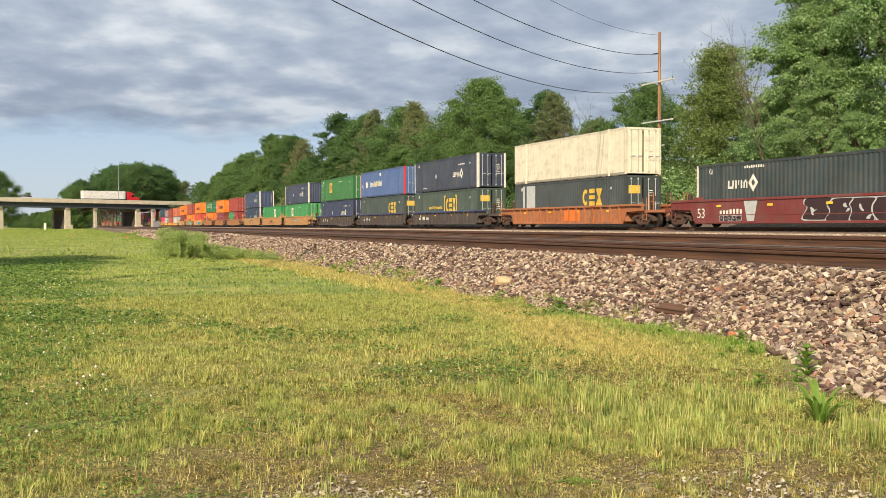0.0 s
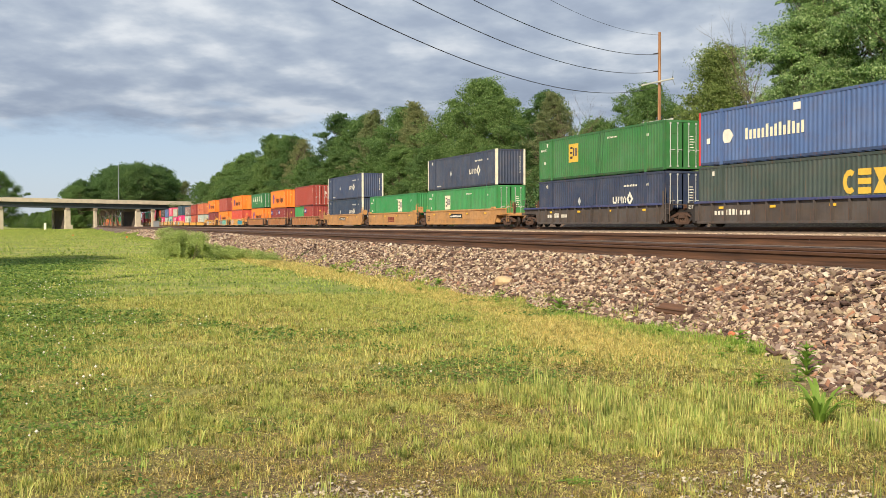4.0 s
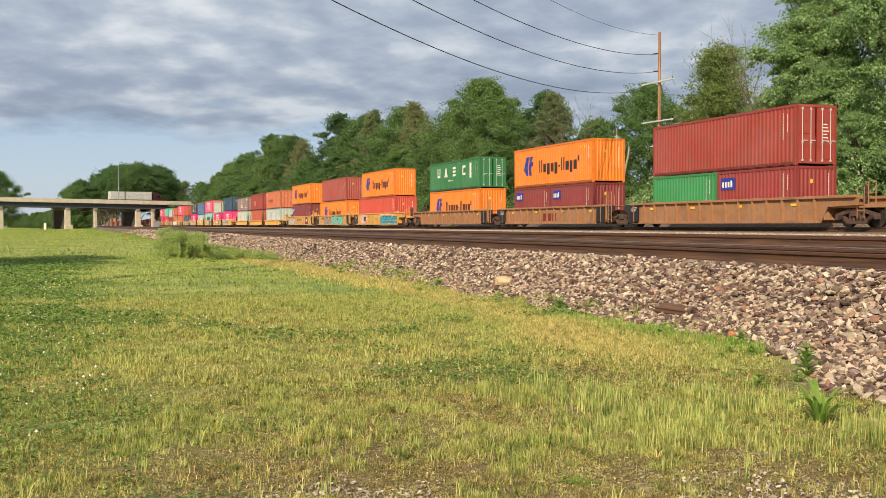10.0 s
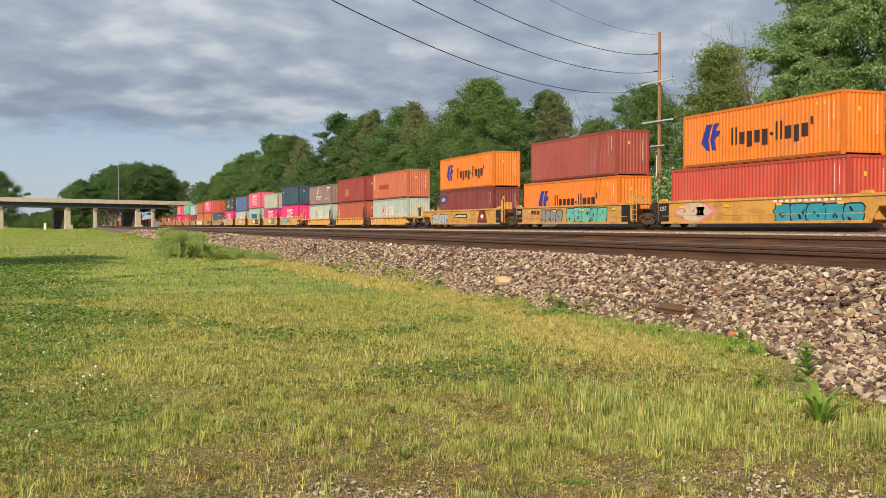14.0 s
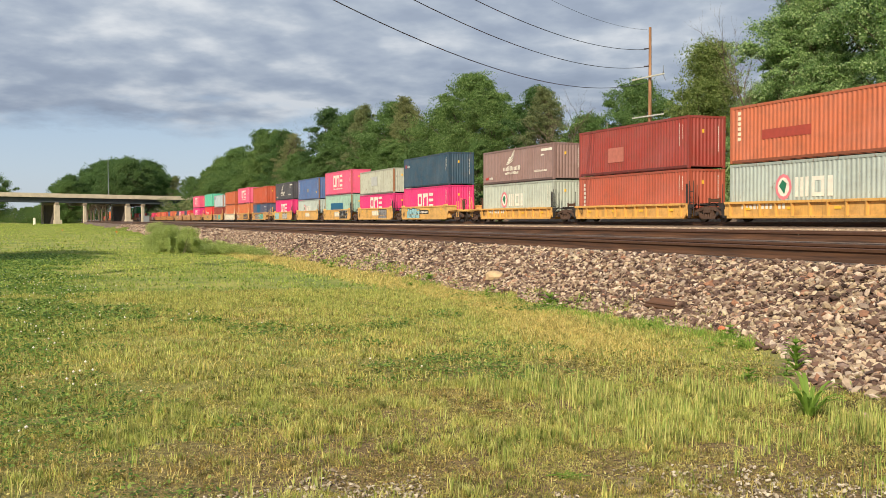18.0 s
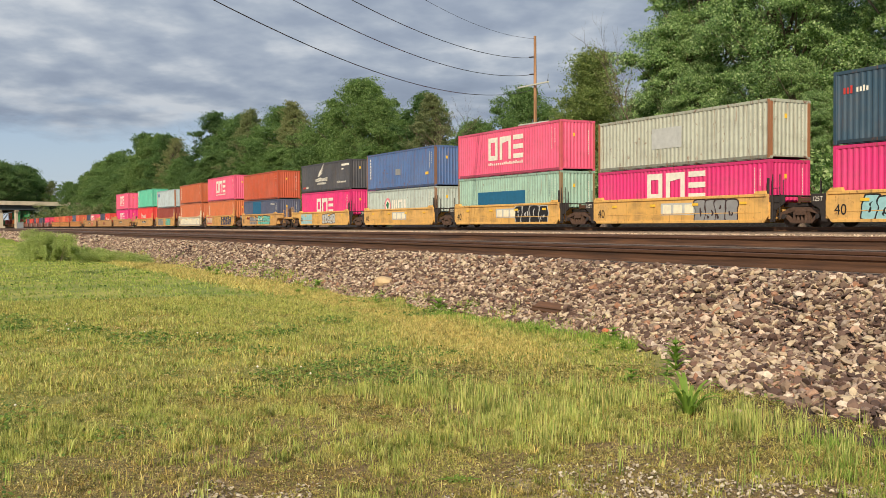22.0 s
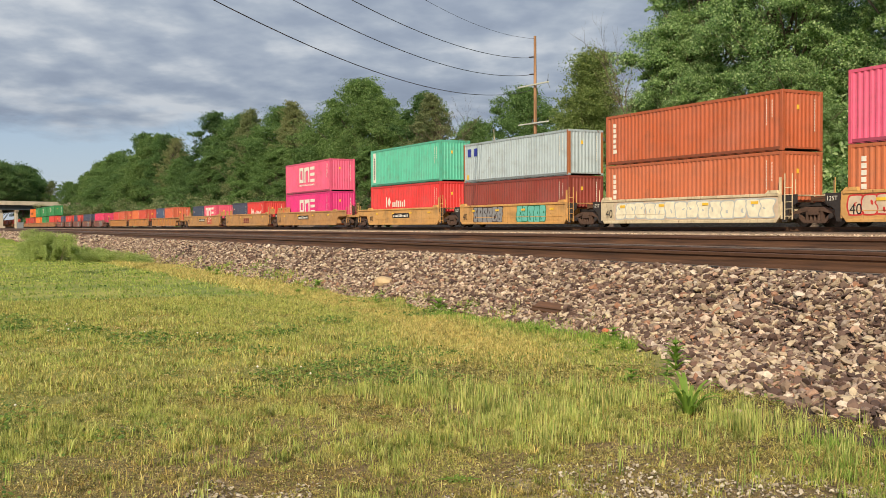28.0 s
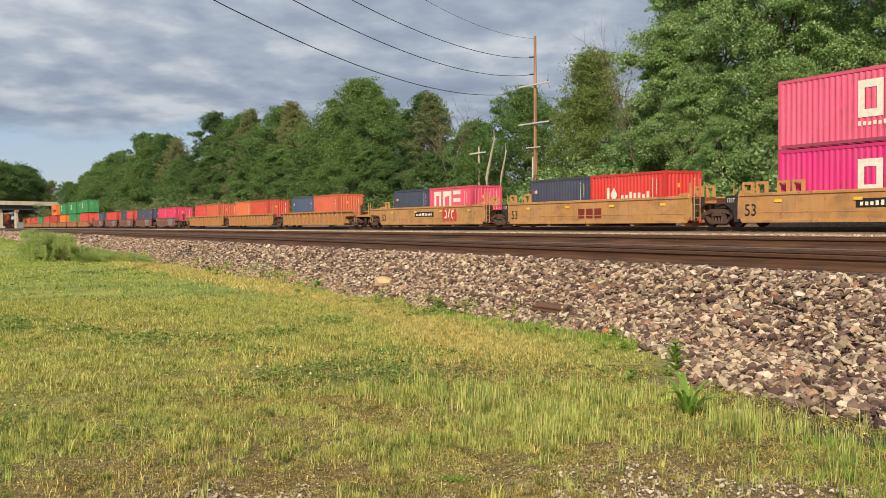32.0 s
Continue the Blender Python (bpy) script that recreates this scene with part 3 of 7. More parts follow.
def build_grass():
    rng = np.random.RandomState(3)

    def noise(x, y, size, seed):
        """Patches with no common axis, 0 to 1, well spread."""
        a = lattice(x * 0.81 + y * 0.59, y * 0.81 - x * 0.59, size, seed)
        b = lattice(x * 0.34 - y * 0.94, y * 0.34 + x * 0.94, size * 0.47, seed + 100)
        return a * 0.62 + b * 0.38

    def edge(x, y):
        e = apron(x) + 0.2 * np.clip((-x - 11) / 4, 0, 1)
        return e + ((lattice(x, y, 1.1, 21) - 0.5) * 0.8 + (lattice(x, y, 0.35, 22) - 0.5) * 0.5) * np.where(x > -9, 0.6, 1.0)

    def where(n, r0, r1, full=False):
        yaw = np.radians(rng.uniform(95.5, 396.5, n) if full else rng.uniform(36.5, 95.5, n))
        r = np.sqrt(rng.uniform(r0 * r0, r1 * r1, n))
        return -np.sin(yaw) * r, np.cos(yaw) * r

    def ground_z(x, y):
        far = np.clip(1 - np.hypot(x, y) / 60, 0, 1)
        return ((lattice(x, y, 3.1, 4) - 0.5) * ROLL[0] + (lattice(x, y, 0.9, 5) - 0.5) * ROLL[1]) * far - 0.006 + np.clip((y - 7.2) * 0.53, 0, 1)

    # where each kind grows
    def corner(x, y):
        return np.exp(-((x + 4.25) / 0.85) ** 2 - ((y - 5.12 - 0.2 * (x + 4.3)) / 0.27) ** 2)

    def brown(x, y):
        """Beds where moss and dry litter have taken over."""
        beds = 0
        for u, v, a, b in ((-6.4, 2.8, 0.65, 0.35), (-4.35, 3.3, 0.4, 0.4), (-4.6, 2.6, 0.4, 0.5), (-4.8, 1.8, 0.5, 0.5), (-4.0, 4.05, 0.5, 0.4), (-4.9, 4.35, 0.45, 0.22), (-5.4, 0.6, 0.5, 0.5), (-7.4, 1.7, 0.6, 0.25), (-8.0, 4.4, 0.7, 0.3)):
            beds = np.maximum(beds, np.exp(-((x - u) / a) ** 2 - ((y - v) / b) ** 2))
        return np.clip((beds * (0.4 + 1.1 * noise(x, y, 0.3, 58)) - 0.25) * 2.2, 0, 1)

    def bare(x, y):
        near = np.clip(1.25 - np.hypot(x + 3.2, y - 1.2) / 4.6, 0, 1)
        return np.clip((noise(x, y, 0.8, 35) < 0.2 + 0.26 * near) * 0.85 + corner(x, y) * 1.2, 0, 1)

    def tall(x, y):
        bed = np.exp(-((x + 5.8) / 1.5) ** 2 - ((y - 4.15 - 0.2 * (x + 5.7)) / 0.8) ** 2) * np.clip(noise(x, y, 0.35, 33) * 5 - 1.9, 0, 1)
        bed = bed + 0.9 * np.exp(-((x + 4.95) / 0.4) ** 2 - ((y - 4.84) / 0.22) ** 2) + 0.5 * np.exp(-((x + 5.1) / 0.5) ** 2 - ((y - 3.2) / 0.25) ** 2) * np.clip(noise(x, y, 0.3, 34) * 5 - 2.0, 0, 1)
        return bed * (1 - brown(x, y)) * (1 - corner(x, y))

    def lush(x, y):
        """Greener growth round the damp soil in the corner."""
        return np.clip(np.exp(-((x + 4.1) / 0.2) ** 2 - ((y - 4.75) / 0.2) ** 2) + 0.8 * np.exp(-((x + 3.4) / 0.45) ** 2 - ((y - 4.35) / 0.35) ** 2), 0, 1) * np.clip(noise(x, y, 0.2, 37) * 4 - 1.1, 0.1, 1)

    def strip_mid(x):
        return np.interp(x, [-40, -14.5, -10.8, -8.4], [6.8, 6.6, 5.85, 5.2])

    def straw(x, y):
        mid = strip_mid(x) + (noise(x, y * 0, 2.2, 71) - 0.5) * 0.7
        return np.exp(-((y - mid) / 0.7) ** 2) * np.clip((-x - 7.5) / 2, 0, 1) * np.clip(noise(x, y, 0.8, 72) * 4 - 0.6, 0, 1)

    def clover(x, y):
        beds = 0
        for u, v, a, b in ((-12.0, -0.4, 3.4, 0.75), (-8.2, 0.1, 1.4, 0.4), (-13.2, 1.7, 1.4, 0.4), (-7.6, 2.3, 0.3, 0.6), (-9.6, 4.2, 0.6, 0.35), (-6.4, 1.0, 0.35, 0.5), (-10.2, 3.0, 0.5, 0.5)):
            beds = np.maximum(beds, np.exp(-((x - u) / a) ** 2 - ((y - v) / b) ** 2))
        beds = 0.52 * np.clip((beds * (0.3 + 1.3 * noise(x, y, 0.3, 53)) - 0.4) * 2.5, 0, 1)
        left = np.clip((1.6 - y) / 2.2, 0, 1) * np.clip((-x - 5) / 2, 0, 1)
        return beds + (1 - beds) * np.clip((noise(x, y, 1.5, 41) * 0.7 + noise(x, y, 0.4, 42) * 0.3 + 0.31 * left - 0.58) * 5, 0, 1) * np.where(x < -16, np.clip(1.2 - y, 0.1, 1), 1)

    def green(x, y):
        r = np.hypot(x, y)
        dry = np.exp(-((y - 5.6) / 0.75) ** 2) * np.clip((x + 13) / 3, 0, 1)
        tuft = np.clip(noise(x, y, 0.17, 57) * 5 - 1.75, 0.06, 1)
        return np.clip(0.3 + 0.2 * (r - 4.5), 0.25, 1) * np.clip(noise(x, y, 0.5, 43) * 6.0 - 2.1, 0.04, 1) * np.where(r < 12, tuft, 1) * (1 - 0.88 * brown(x, y)) * (1 - 0.75 * dry) * (1 - 0.6 * clover(x, y)) * (1 - 0.85 * straw(x, y))

    made = {}

    def sow(name, clumps, per, r0, r1, spread, high, wide, lean, grow, even=0.5, along=None):
        """Clumps of bent blades where grow(x, y) allows them; along a strip of x if one is given."""
        x, y = where(clumps, r0, r1)
        if along == "round":
            x, y = where(clumps, r0, r1, True)
        elif along == "edge":
            x = -8.2 - 20 * rng.rand(clumps) ** 1.3
            y = edge(x, x * 0 + 7) - 0.25 + rng.normal(0, 0.25, clumps)
        elif along:
            x = rng.uniform(along[0], along[1], clumps)
            y = strip_mid(x) + rng.normal(0, 0.5, clumps)
        keep = (y < edge(x, y)) & (rng.rand(clumps) < grow(x, y))
        x, y = x[keep], y[keep]
        size = rng.uniform(0.55, 1.35, len(x))
        m = rng.randint(max(1, per // 2), per + per // 2 + 1, len(x))
        x, y, size = np.repeat(x, m), np.repeat(y, m), np.repeat(size, m)
        k = len(x)
        x, y = x + rng.normal(0, spread, k) * size, y + rng.normal(0, spread, k) * size
        h = high * size * (even + (1.4 - even) * rng.rand(k)) * (0.5 + 1.0 * noise(x, y, 0.5, 77))
        w = wide * rng.uniform(0.6, 1.4, k)
        a, d = rng.uniform(0, 6.283, k), rng.uniform(0, 6.283, k)
        q = np.abs(rng.normal(0, lean, k))
        P = np.stack([x, y, ground_z(x, y)], -1)
        S = np.stack([np.cos(a) * w, np.sin(a) * w, np.zeros(k)], -1)
        way = np.stack([np.cos(d) * q * h, np.sin(d) * q * h, np.zeros(k)], -1)
        up = np.stack([np.zeros(k), np.zeros(k), h / np.sqrt(1 + 0.6 * q * q)], -1)
        mid = P + way * 0.35 + up * 0.62
        tip = P + way + up
        V, F = made.setdefault(name, ([], []))
        base = sum(len(v) for v in V)
        V.append(np.stack([P - S, P + S, mid - S * 0.75, mid + S * 0.75, tip], 1).reshape(-1, 3))
        o = base + 5 * np.arange(k)[:, None]
        F.append(np.concatenate([o + [0, 1, 3], o + [0, 3, 2], o + [2, 3, 4]]))

    low = lambda x, y: (1 - bare(x, y)) * (1 - 0.8 * straw(x, y)) * np.clip(noise(x, y, 0.3, 44) * 2.2 - 0.35, np.clip(0.1 + 0.4 * (np.hypot(x + 2.5, y - 2) - 3.2), 0.1, 0.75), 1)
    sow("turf", 52000, 6, 3.3, 8, 0.02, 0.026, 0.0024, 0.9, low)
    sow("turf", 56000, 5, 8, 19, 0.05, 0.034, 0.0052, 0.8, low)
    sow("grass", 15000, 20, 3.3, 8, 0.024, 0.058, 0.0025, 0.45, lambda x, y: green(x, y) * (1 - 0.75 * bare(x, y)))
    sow("grass", 20000, 14, 8, 19, 0.055, 0.06, 0.0044, 0.48, green)
    sow("weed", 3800, 10, 3.4, 7, 0.02, 0.075, 0.003, 0.45, lush, 0.4)
    sow("tall_grass", 9500, 9, 3.4, 8.5, 0.022, 0.13, 0.003, 0.17, tall, 0.45)
    sow("mat_moss", 26000, 9, 3.3, 9, 0.022, 0.02, 0.0028, 0.9, lambda x, y: np.clip(brown(x, y) + 0.3 * np.clip(noise(x, y, 0.4, 59) * 4 - 2, 0, 1), 0, 1) * (1 - corner(x, y)), 0.3)
    sow("straw", 9000, 7, 3.3, 13, 0.035, 0.045, 0.003, 0.6, lambda x, y: 0.75 * np.clip(noise(x, y, 0.5, 56) * 4 - 1.7, 0, 1))
    sow("tall_grass", 900, 8, 3.3, 7, 0.016, 0.1, 0.003, 0.22, lambda x, y: 0.16 * noise(x, y, 0.5, 45), 0.6)
    sow("straw", 15000, 8, 6, 20, 0.04, 0.055, 0.004, 0.7, straw, 0.5, (-20, -7.5))
    sow("straw", 9000, 8, 20, 45, 0.09, 0.09, 0.009, 0.6, straw, 0.5, (-46, -20))
    sow("far_grass", 30000, 5, 19, 48, 0.12, 0.055, 0.013, 0.5, lambda x, y: (0.4 + 0.6 * noise(x, y, 1.2, 46)) * (1 - 0.6 * straw(x, y)))
    sow("far_grass", 24000, 5, 48, 170, 0.35, 0.085, 0.035, 0.5, lambda x, y: x * 0 + 1)
    sow("weed", 1900, 11, 3, 30, 0.035, 0.08, 0.0045, 0.6, lambda x, y: np.clip(noise(x, y, 0.5, 55) * 4 - 1.5, 0, 1), 0.4, "edge")
    whole = lambda x, y: 0.4 + 0.6 * noise(x, y, 0.9, 49)
    sow("turf", 14000, 5, 0.6, 14, 0.05, 0.035, 0.006, 0.8, whole, 0.5, "round")
    sow("grass", 9000, 7, 0.6, 14, 0.04, 0.055, 0.006, 0.4, whole, 0.5, "round")
    sow("far_grass", 16000, 5, 14, 60, 0.15, 0.06, 0.018, 0.5, whole, 0.5, "round")
    for name, label in (("turf", "low brownish turf between the grass clumps"), ("grass", "yellow-green clumps of short sunlit grass"), ("tall_grass", "upright pale green tufts of taller grass"), ("mat_moss", "brownish matted moss in the thin lawn"),
                        ("weed", "bright green narrow-leaved weeds at the ballast edge"), ("straw", "dry straw-coloured grass along the ballast edge"), ("far_grass", "mown green lawn stretching away beside the tracks")):
        V, F = made[name]
        tagged(new(name, from_arrays(name, np.concatenate(V), np.concatenate(F), M[name])), label, "grass", kind="stuff")
    # long grass along the foot of the bank, farther off
    k = 90000
    x = -38 - 420 * rng.rand(k) ** 1.6
    y = 6.0 + 1.3 * rng.rand(k) + (lattice(x, x * 0, 7.0, 51) - 0.5) * 1.2 * (x < -60)
    y = np.where((x < -150) & (rng.rand(k) < 0.7), -45 + 52 * rng.rand(k), y)
    h = (0.08 + 0.22 * lattice(x, y, 4.0, 52)) * rng.uniform(0.5, 1.2, k) * np.clip((-x - 30) / 60, 0.35, 1.0)
    w = 0.012 + 0.0004 * (-x - 38)
    a, d = rng.uniform(0, 6.283, k), rng.uniform(0, 6.283, k)
    P = np.stack([x, y, np.interp(y, [7.2, 8.72, 17], [0.0, 0.745, 0.75]) - 0.01], -1)
    S = np.stack([np.cos(a) * w, np.sin(a) * w, np.zeros(k)], -1)
    tip = P + np.stack([np.cos(d) * h * 0.35, np.sin(d) * h * 0.35, h], -1)
    ob = new("long_grass", from_arrays("long_grass", np.stack([P - S, P + S, tip], 1).reshape(-1, 3), 3 * np.arange(k)[:, None] + [0, 1, 2], M["far_grass"]))
    tagged(ob, "longer unmown grass along the foot of the bank", "grass", kind="stuff")

    # dry litter lying flat, and low leaves of clover
    def flat(n, r0, r1, long, wide, name, mat, label, grow, lift):
        x, y = where(n, r0, r1)
        keep = (rng.rand(n) < grow(x, y)) & (y < edge(x, y))
        x, y = x[keep], y[keep]
        k = len(x)
        a = rng.uniform(0, 6.283, k)
        s = 0.5 + np.hypot(x, y) / 10
        u = np.stack([np.cos(a), np.sin(a), rng.normal(0, 0.3, k)], -1) * (long * rng.uniform(0.5, 1.3, k) * s)[:, None]
        v = np.stack([-np.sin(a), np.cos(a), rng.normal(0, 0.4, k)], -1) * (wide * rng.uniform(0.6, 1.3, k) * s)[:, None]
        c = np.stack([x, y, ground_z(x, y) + 0.008 + lift * rng.rand(k)], -1)
        q = np.stack([c - u, c - v, c + u, c + v], 1).reshape(-1, 3)
        tagged(new(name, from_arrays(name, q, 4 * np.arange(k)[:, None] + [0, 1, 2, 3], mat)), label, "grass", kind="stuff")
    flat(60000, 3.3, 16.0, 0.018, 0.0018, "dry_litter", M["litter"], "dry straw and clippings lying in the lawn", lambda x, y: np.clip(noise(x, y, 0.9, 61) ** 2 + 0.5 * brown(x, y), 0, 1), 0.015)
    flat(300000, 3.3, 42.0, 0.013, 0.009, "clover", M["clover"], "low dark green clover leaves in the lawn", clover, 0.04)
    flat(170000, 3.3, 18.0, 0.013, 0.01, "clover", M["clover"], "patches of low dark green clover in the lawn", lambda x, y: clover(x, y) * (0.25 + 0.75 * (noise(x, y, 0.12, 54) > 0.45)), 0.055)
    k = 1500
    x, y = where(k, 6.5, 26.0)
    keep = rng.rand(k) < clover(x, y) * np.clip((3.4 - y) / 2.0, 0.06, 1)
    x, y = x[keep], y[keep]
    k = len(x)
    corner_pts = np.array([(1, 0, 0), (0, 1, 0), (-1, 0, 0), (0, -1, 0), (0, 0, 1), (0, 0, -1)])
    heads = np.stack([x, y, ground_z(x, y) + rng.uniform(0.05, 0.09, k)], -1)[:, None] + corner_pts[None] * rng.uniform(0.008, 0.014, (k, 1, 1))
    faces = np.array([(0, 1, 4), (1, 2, 4), (2, 3, 4), (3, 0, 4), (1, 0, 5), (2, 1, 5), (3, 2, 5), (0, 3, 5)])
    ob = new("clover_flowers", from_arrays("clover_flowers", heads.reshape(-1, 3), (faces[None] + 6 * np.arange(k)[:, None, None]).reshape(-1, 3), M["white"]))
    tagged(ob, "small white clover flowers scattered in the lawn", "flowers", kind="stuff")
    flat(90000, 4.0, 34.0, 0.02, 0.005, "edge_weeds", M["weed"], "low bright green weeds along the ballast edge", lambda x, y: np.exp(-((y - edge(x, y) + 0.25) / 0.3) ** 2) * np.clip(noise(x, y, 0.45, 47) * 4 - 1.6, 0, 1), 0.09)
    flat(230000, 3.3, 9.5, 0.0075, 0.0045, "moss", M["moss"], "low crumbly olive moss on the thin soil", lambda x, y: (0.25 + np.exp(-((y - 5.3) / 0.9) ** 2) + 0.3 * brown(x, y)) * np.clip(1 - 0.25 * bare(x, y) - corner(x, y), 0, 1) * (noise(x, y, 0.3, 48) > 0.34), 0.025)


def leaf_cloud(rng, centres, radii, each, size, flat=0.75):
    """Leaf clusters: small bent quads over the skin and inside of each lobe."""
    c = np.repeat(centres, each, 0)
    r = np.repeat(radii, each)
    n = len(c)
    d = rng.normal(size=(n, 3))
    d /= np.linalg.norm(d, axis=1)[:, None]
    lump = rng.normal(0, 0.28, (len(centres), 3))
    p = c + (d * (rng.uniform(0.25, 1.15, n) ** 0.7)[:, None] + np.repeat(lump, each, 0) * d[:, ::-1] * 1.6) * r[:, None] * [1.15, 1.15, flat]
    nrm = d * 0.9 + rng.normal(size=(n, 3)) * 0.5 + [0, 0, 0.35]
    nrm /= np.linalg.norm(nrm, axis=1)[:, None]
    s = rng.normal(size=(n, 3))
    s -= (s * nrm).sum(1)[:, None] * nrm
    s /= np.linalg.norm(s, axis=1)[:, None]
    t = np.cross(nrm, s)
    L = size * rng.uniform(0.6, 1.4, n)[:, None]
    w = L * rng.uniform(0.4, 0.7, n)[:, None]
    droop = nrm * L * rng.uniform(-0.25, 0.05, n)[:, None]
    v = np.stack([p - s * L + droop, p - t * w, p + s * L + droop, p + t * w], 1)
    f = 4 * np.arange(n)[:, None] + [0, 1, 2, 3]
    return v.reshape(-1, 3), f


def make_tree(label, seed, height, width, mat, boughs=22, lobes=10, each=130, leaf=0.12, low=0.15, point=0.5):
    """A tree: tapered trunk, limbs, and boughs of leaf clusters with gaps between them. point: 0 round, 1 narrow at the top."""
    rng = np.random.RandomState(seed)
    tree = thing("tree", label, "tree", "trees along the railway")
    heads, centres, radii = [], [], []
    for i in range(boughs):
        t = (i + rng.rand()) / boughs
        prof = math.sin(math.pi * min(1, 0.14 + 0.84 * t)) ** 0.7 * (1 - point * 0.55 * t)
        ang, rr = i * 2.4 + rng.normal(0, 0.4), math.sqrt(rng.uniform(0.05, 1.0))
        rad = width * rng.uniform(0.06, 0.15) * (1 - 0.25 * t)
        reach = max(0.0, prof * width / 2 * rng.uniform(0.6, 1.2) - rad * 0.4)
        head = np.array([math.cos(ang) * rr * reach, math.sin(ang) * rr * reach, height * (low + (0.93 - low) * t)])
        heads.append(head)
        for j in range(lobes):
            d = rng.normal(size=3)
            d /= np.linalg.norm(d)
            d[2] = abs(d[2]) * 0.9 - 0.25
            centres.append(head + d * rad * rng.uniform(0.45, 1.15) * [1.1, 1.1, 0.85])
            radii.append(rad * rng.uniform(0.3, 0.7))
    v, f = leaf_cloud(rng, np.array(centres), np.array(radii), each, leaf)
    put("crown", from_arrays("crown", v, f, mat), tree)
    bm = bmesh.new()
    r0 = height * 0.015
    sway = [Vector((rng.normal(0, 0.01) * height * i, rng.normal(0, 0.01) * height * i, height * 0.17 * i)) for i in range(6)]
    sway[0] = Vector((0, 0, -0.3))
    for i in range(5):
        rod(bm, sway[i], sway[i + 1], r0 * (1 - 0.18 * i), r0 * (0.82 - 0.18 * i), 8)
    part("trunk", bm, M["bark"], tree)
    wood = bmesh.new()
    for head in heads:
        tip = Vector(head)
        start_h = max(height * 0.12, tip.z - rng.uniform(0.12, 0.25) * height)
        k = min(4, int(start_h / (height * 0.17)))
        start = sway[k].lerp(sway[k + 1], min(1, start_h / (height * 0.17) - k))
        mid = start.lerp(tip, 0.55) + Vector((0, 0, -0.02 * height))
        rod(wood, start, mid, r0 * 0.3, r0 * 0.18, 5)
        rod(wood, mid, tip, r0 * 0.18, r0 * 0.06, 5)
    part("branching", wood, M["bark"], tree)
    return tree


def place_trees():
    kinds = [
        make_tree("tall leafy green tree behind the railway", 1, 20, 11, M["near_leaf"], 150, 9, 130, 0.075, 0.05, 0.05),
        make_tree("broad rounded green tree behind the railway", 2, 17, 15, M["leaf"], 130, 9, 100, 0.088, 0.06, 0.15),
        make_tree("dark green tree behind the railway", 3, 18, 11, M["leaf_dark"], 120, 9, 90, 0.085, 0.05, 0.32),
        make_tree("pale olive tree with thin foliage", 4, 17, 9, M["leaf_pale"], 100, 8, 70, 0.078, 0.08, 0.25),
        make_tree("dense green tree with foliage to the ground", 5, 14, 12, M["leaf"], 120, 8, 100, 0.088, 0.02, 0.2),
        make_tree("olive green tree narrowing to its top", 6, 15, 13.5, M["leaf_olive"], 150, 9, 90, 0.075, 0.03, 1.5),
        make_tree("tall far tree with its crown high on the trunk", 7, 17, 15, M["leaf_dark"], 130, 9, 60, 0.12, 0.36, 0.1),
    ]
    # the tall stand behind the train
    row_1 = [
        (0, -38.0, 51.0, 1.2, 20), (0, -45.5, 48.5, 1.1, 140), (0, -54.0, 50.0, 1.2, 250), (0, -30.0, 52.0, 1.15, 200), (0, -22.0, 50.0, 1.1, 10), (0, -14, 54, 1.1, 40), (0, -50.0, 45.8, 0.62, 300), (0, -41.5, 45.5, 0.58, 70),
        (0, -57.5, 46.5, 0.55, 170), (0, -34.0, 45.5, 0.6, 330), (0, -26, 45.5, 0.6, 60), (5, -66.2, 49.0, 1.08, 30), (0, -46.0, 43.8, 0.42, 80), (0, -38.5, 43.6, 0.45, 190), (0, -32.0, 43.8, 0.42, 300), (0, -25.5, 43.6, 0.44, 20), (0, -54.0, 47.5, 0.85, 210), (2, -49, 58, 1.2, 40), (1, -36, 60, 1.3, 160),
    ]
    # around the utility pole
    row_2 = [
        (1, -86.0, 55.0, 0.95, 60), (4, -93.0, 52.0, 0.62, 330), (4, -77.0, 52.0, 0.5, 130), (3, -107.0, 55.0, 1.07, 15), (4, -101.0, 52.0, 0.72, 240), (2, -113, 57, 1.07, 120), (1, -122.0, 55.0, 1.137, 90), (1, -131.0, 56.0, 1.37, 200),
        (4, -117.0, 51.0, 0.856, 20), (4, -128, 51, 0.856, 170), (1, -143.0, 56.0, 1.156, 310), (3, -155.0, 54.0, 1.338, 70), (4, -140.0, 51.0, 0.963, 100), (4, -153.0, 51.0, 1.07, 45), (1, -167.0, 56.0, 1.367, 10), (3, -179.0, 54.0, 1.413, 180),
    ]
    # farther along the wood
    row_3 = [
        (4, -166.0, 51.0, 1.07, 220), (2, -190.0, 56.0, 1.371, 130), (2, -208.0, 55.0, 1.497, 250), (4, -195.0, 51.0, 1.194, 20), (4, -211.0, 51.0, 1.144, 190), (4, -226.0, 52.0, 1.244, 110), (3, -240.0, 54.0, 1.393, 300), (2, -254.0, 55.0, 1.443, 20),
        (1, -270.0, 56.0, 1.592, 120), (2, -284.0, 55.0, 1.612, 220), (4, -262.0, 51.0, 1.393, 10), (4, -290.0, 51.0, 1.393, 70), (4, -310.0, 52.0, 1.7, 330), (1, -330.0, 56.0, 1.55, 140), (4, -345.0, 53.0, 1.7, 40), (1, -366.0, 57.0, 1.5, 170),
    ]
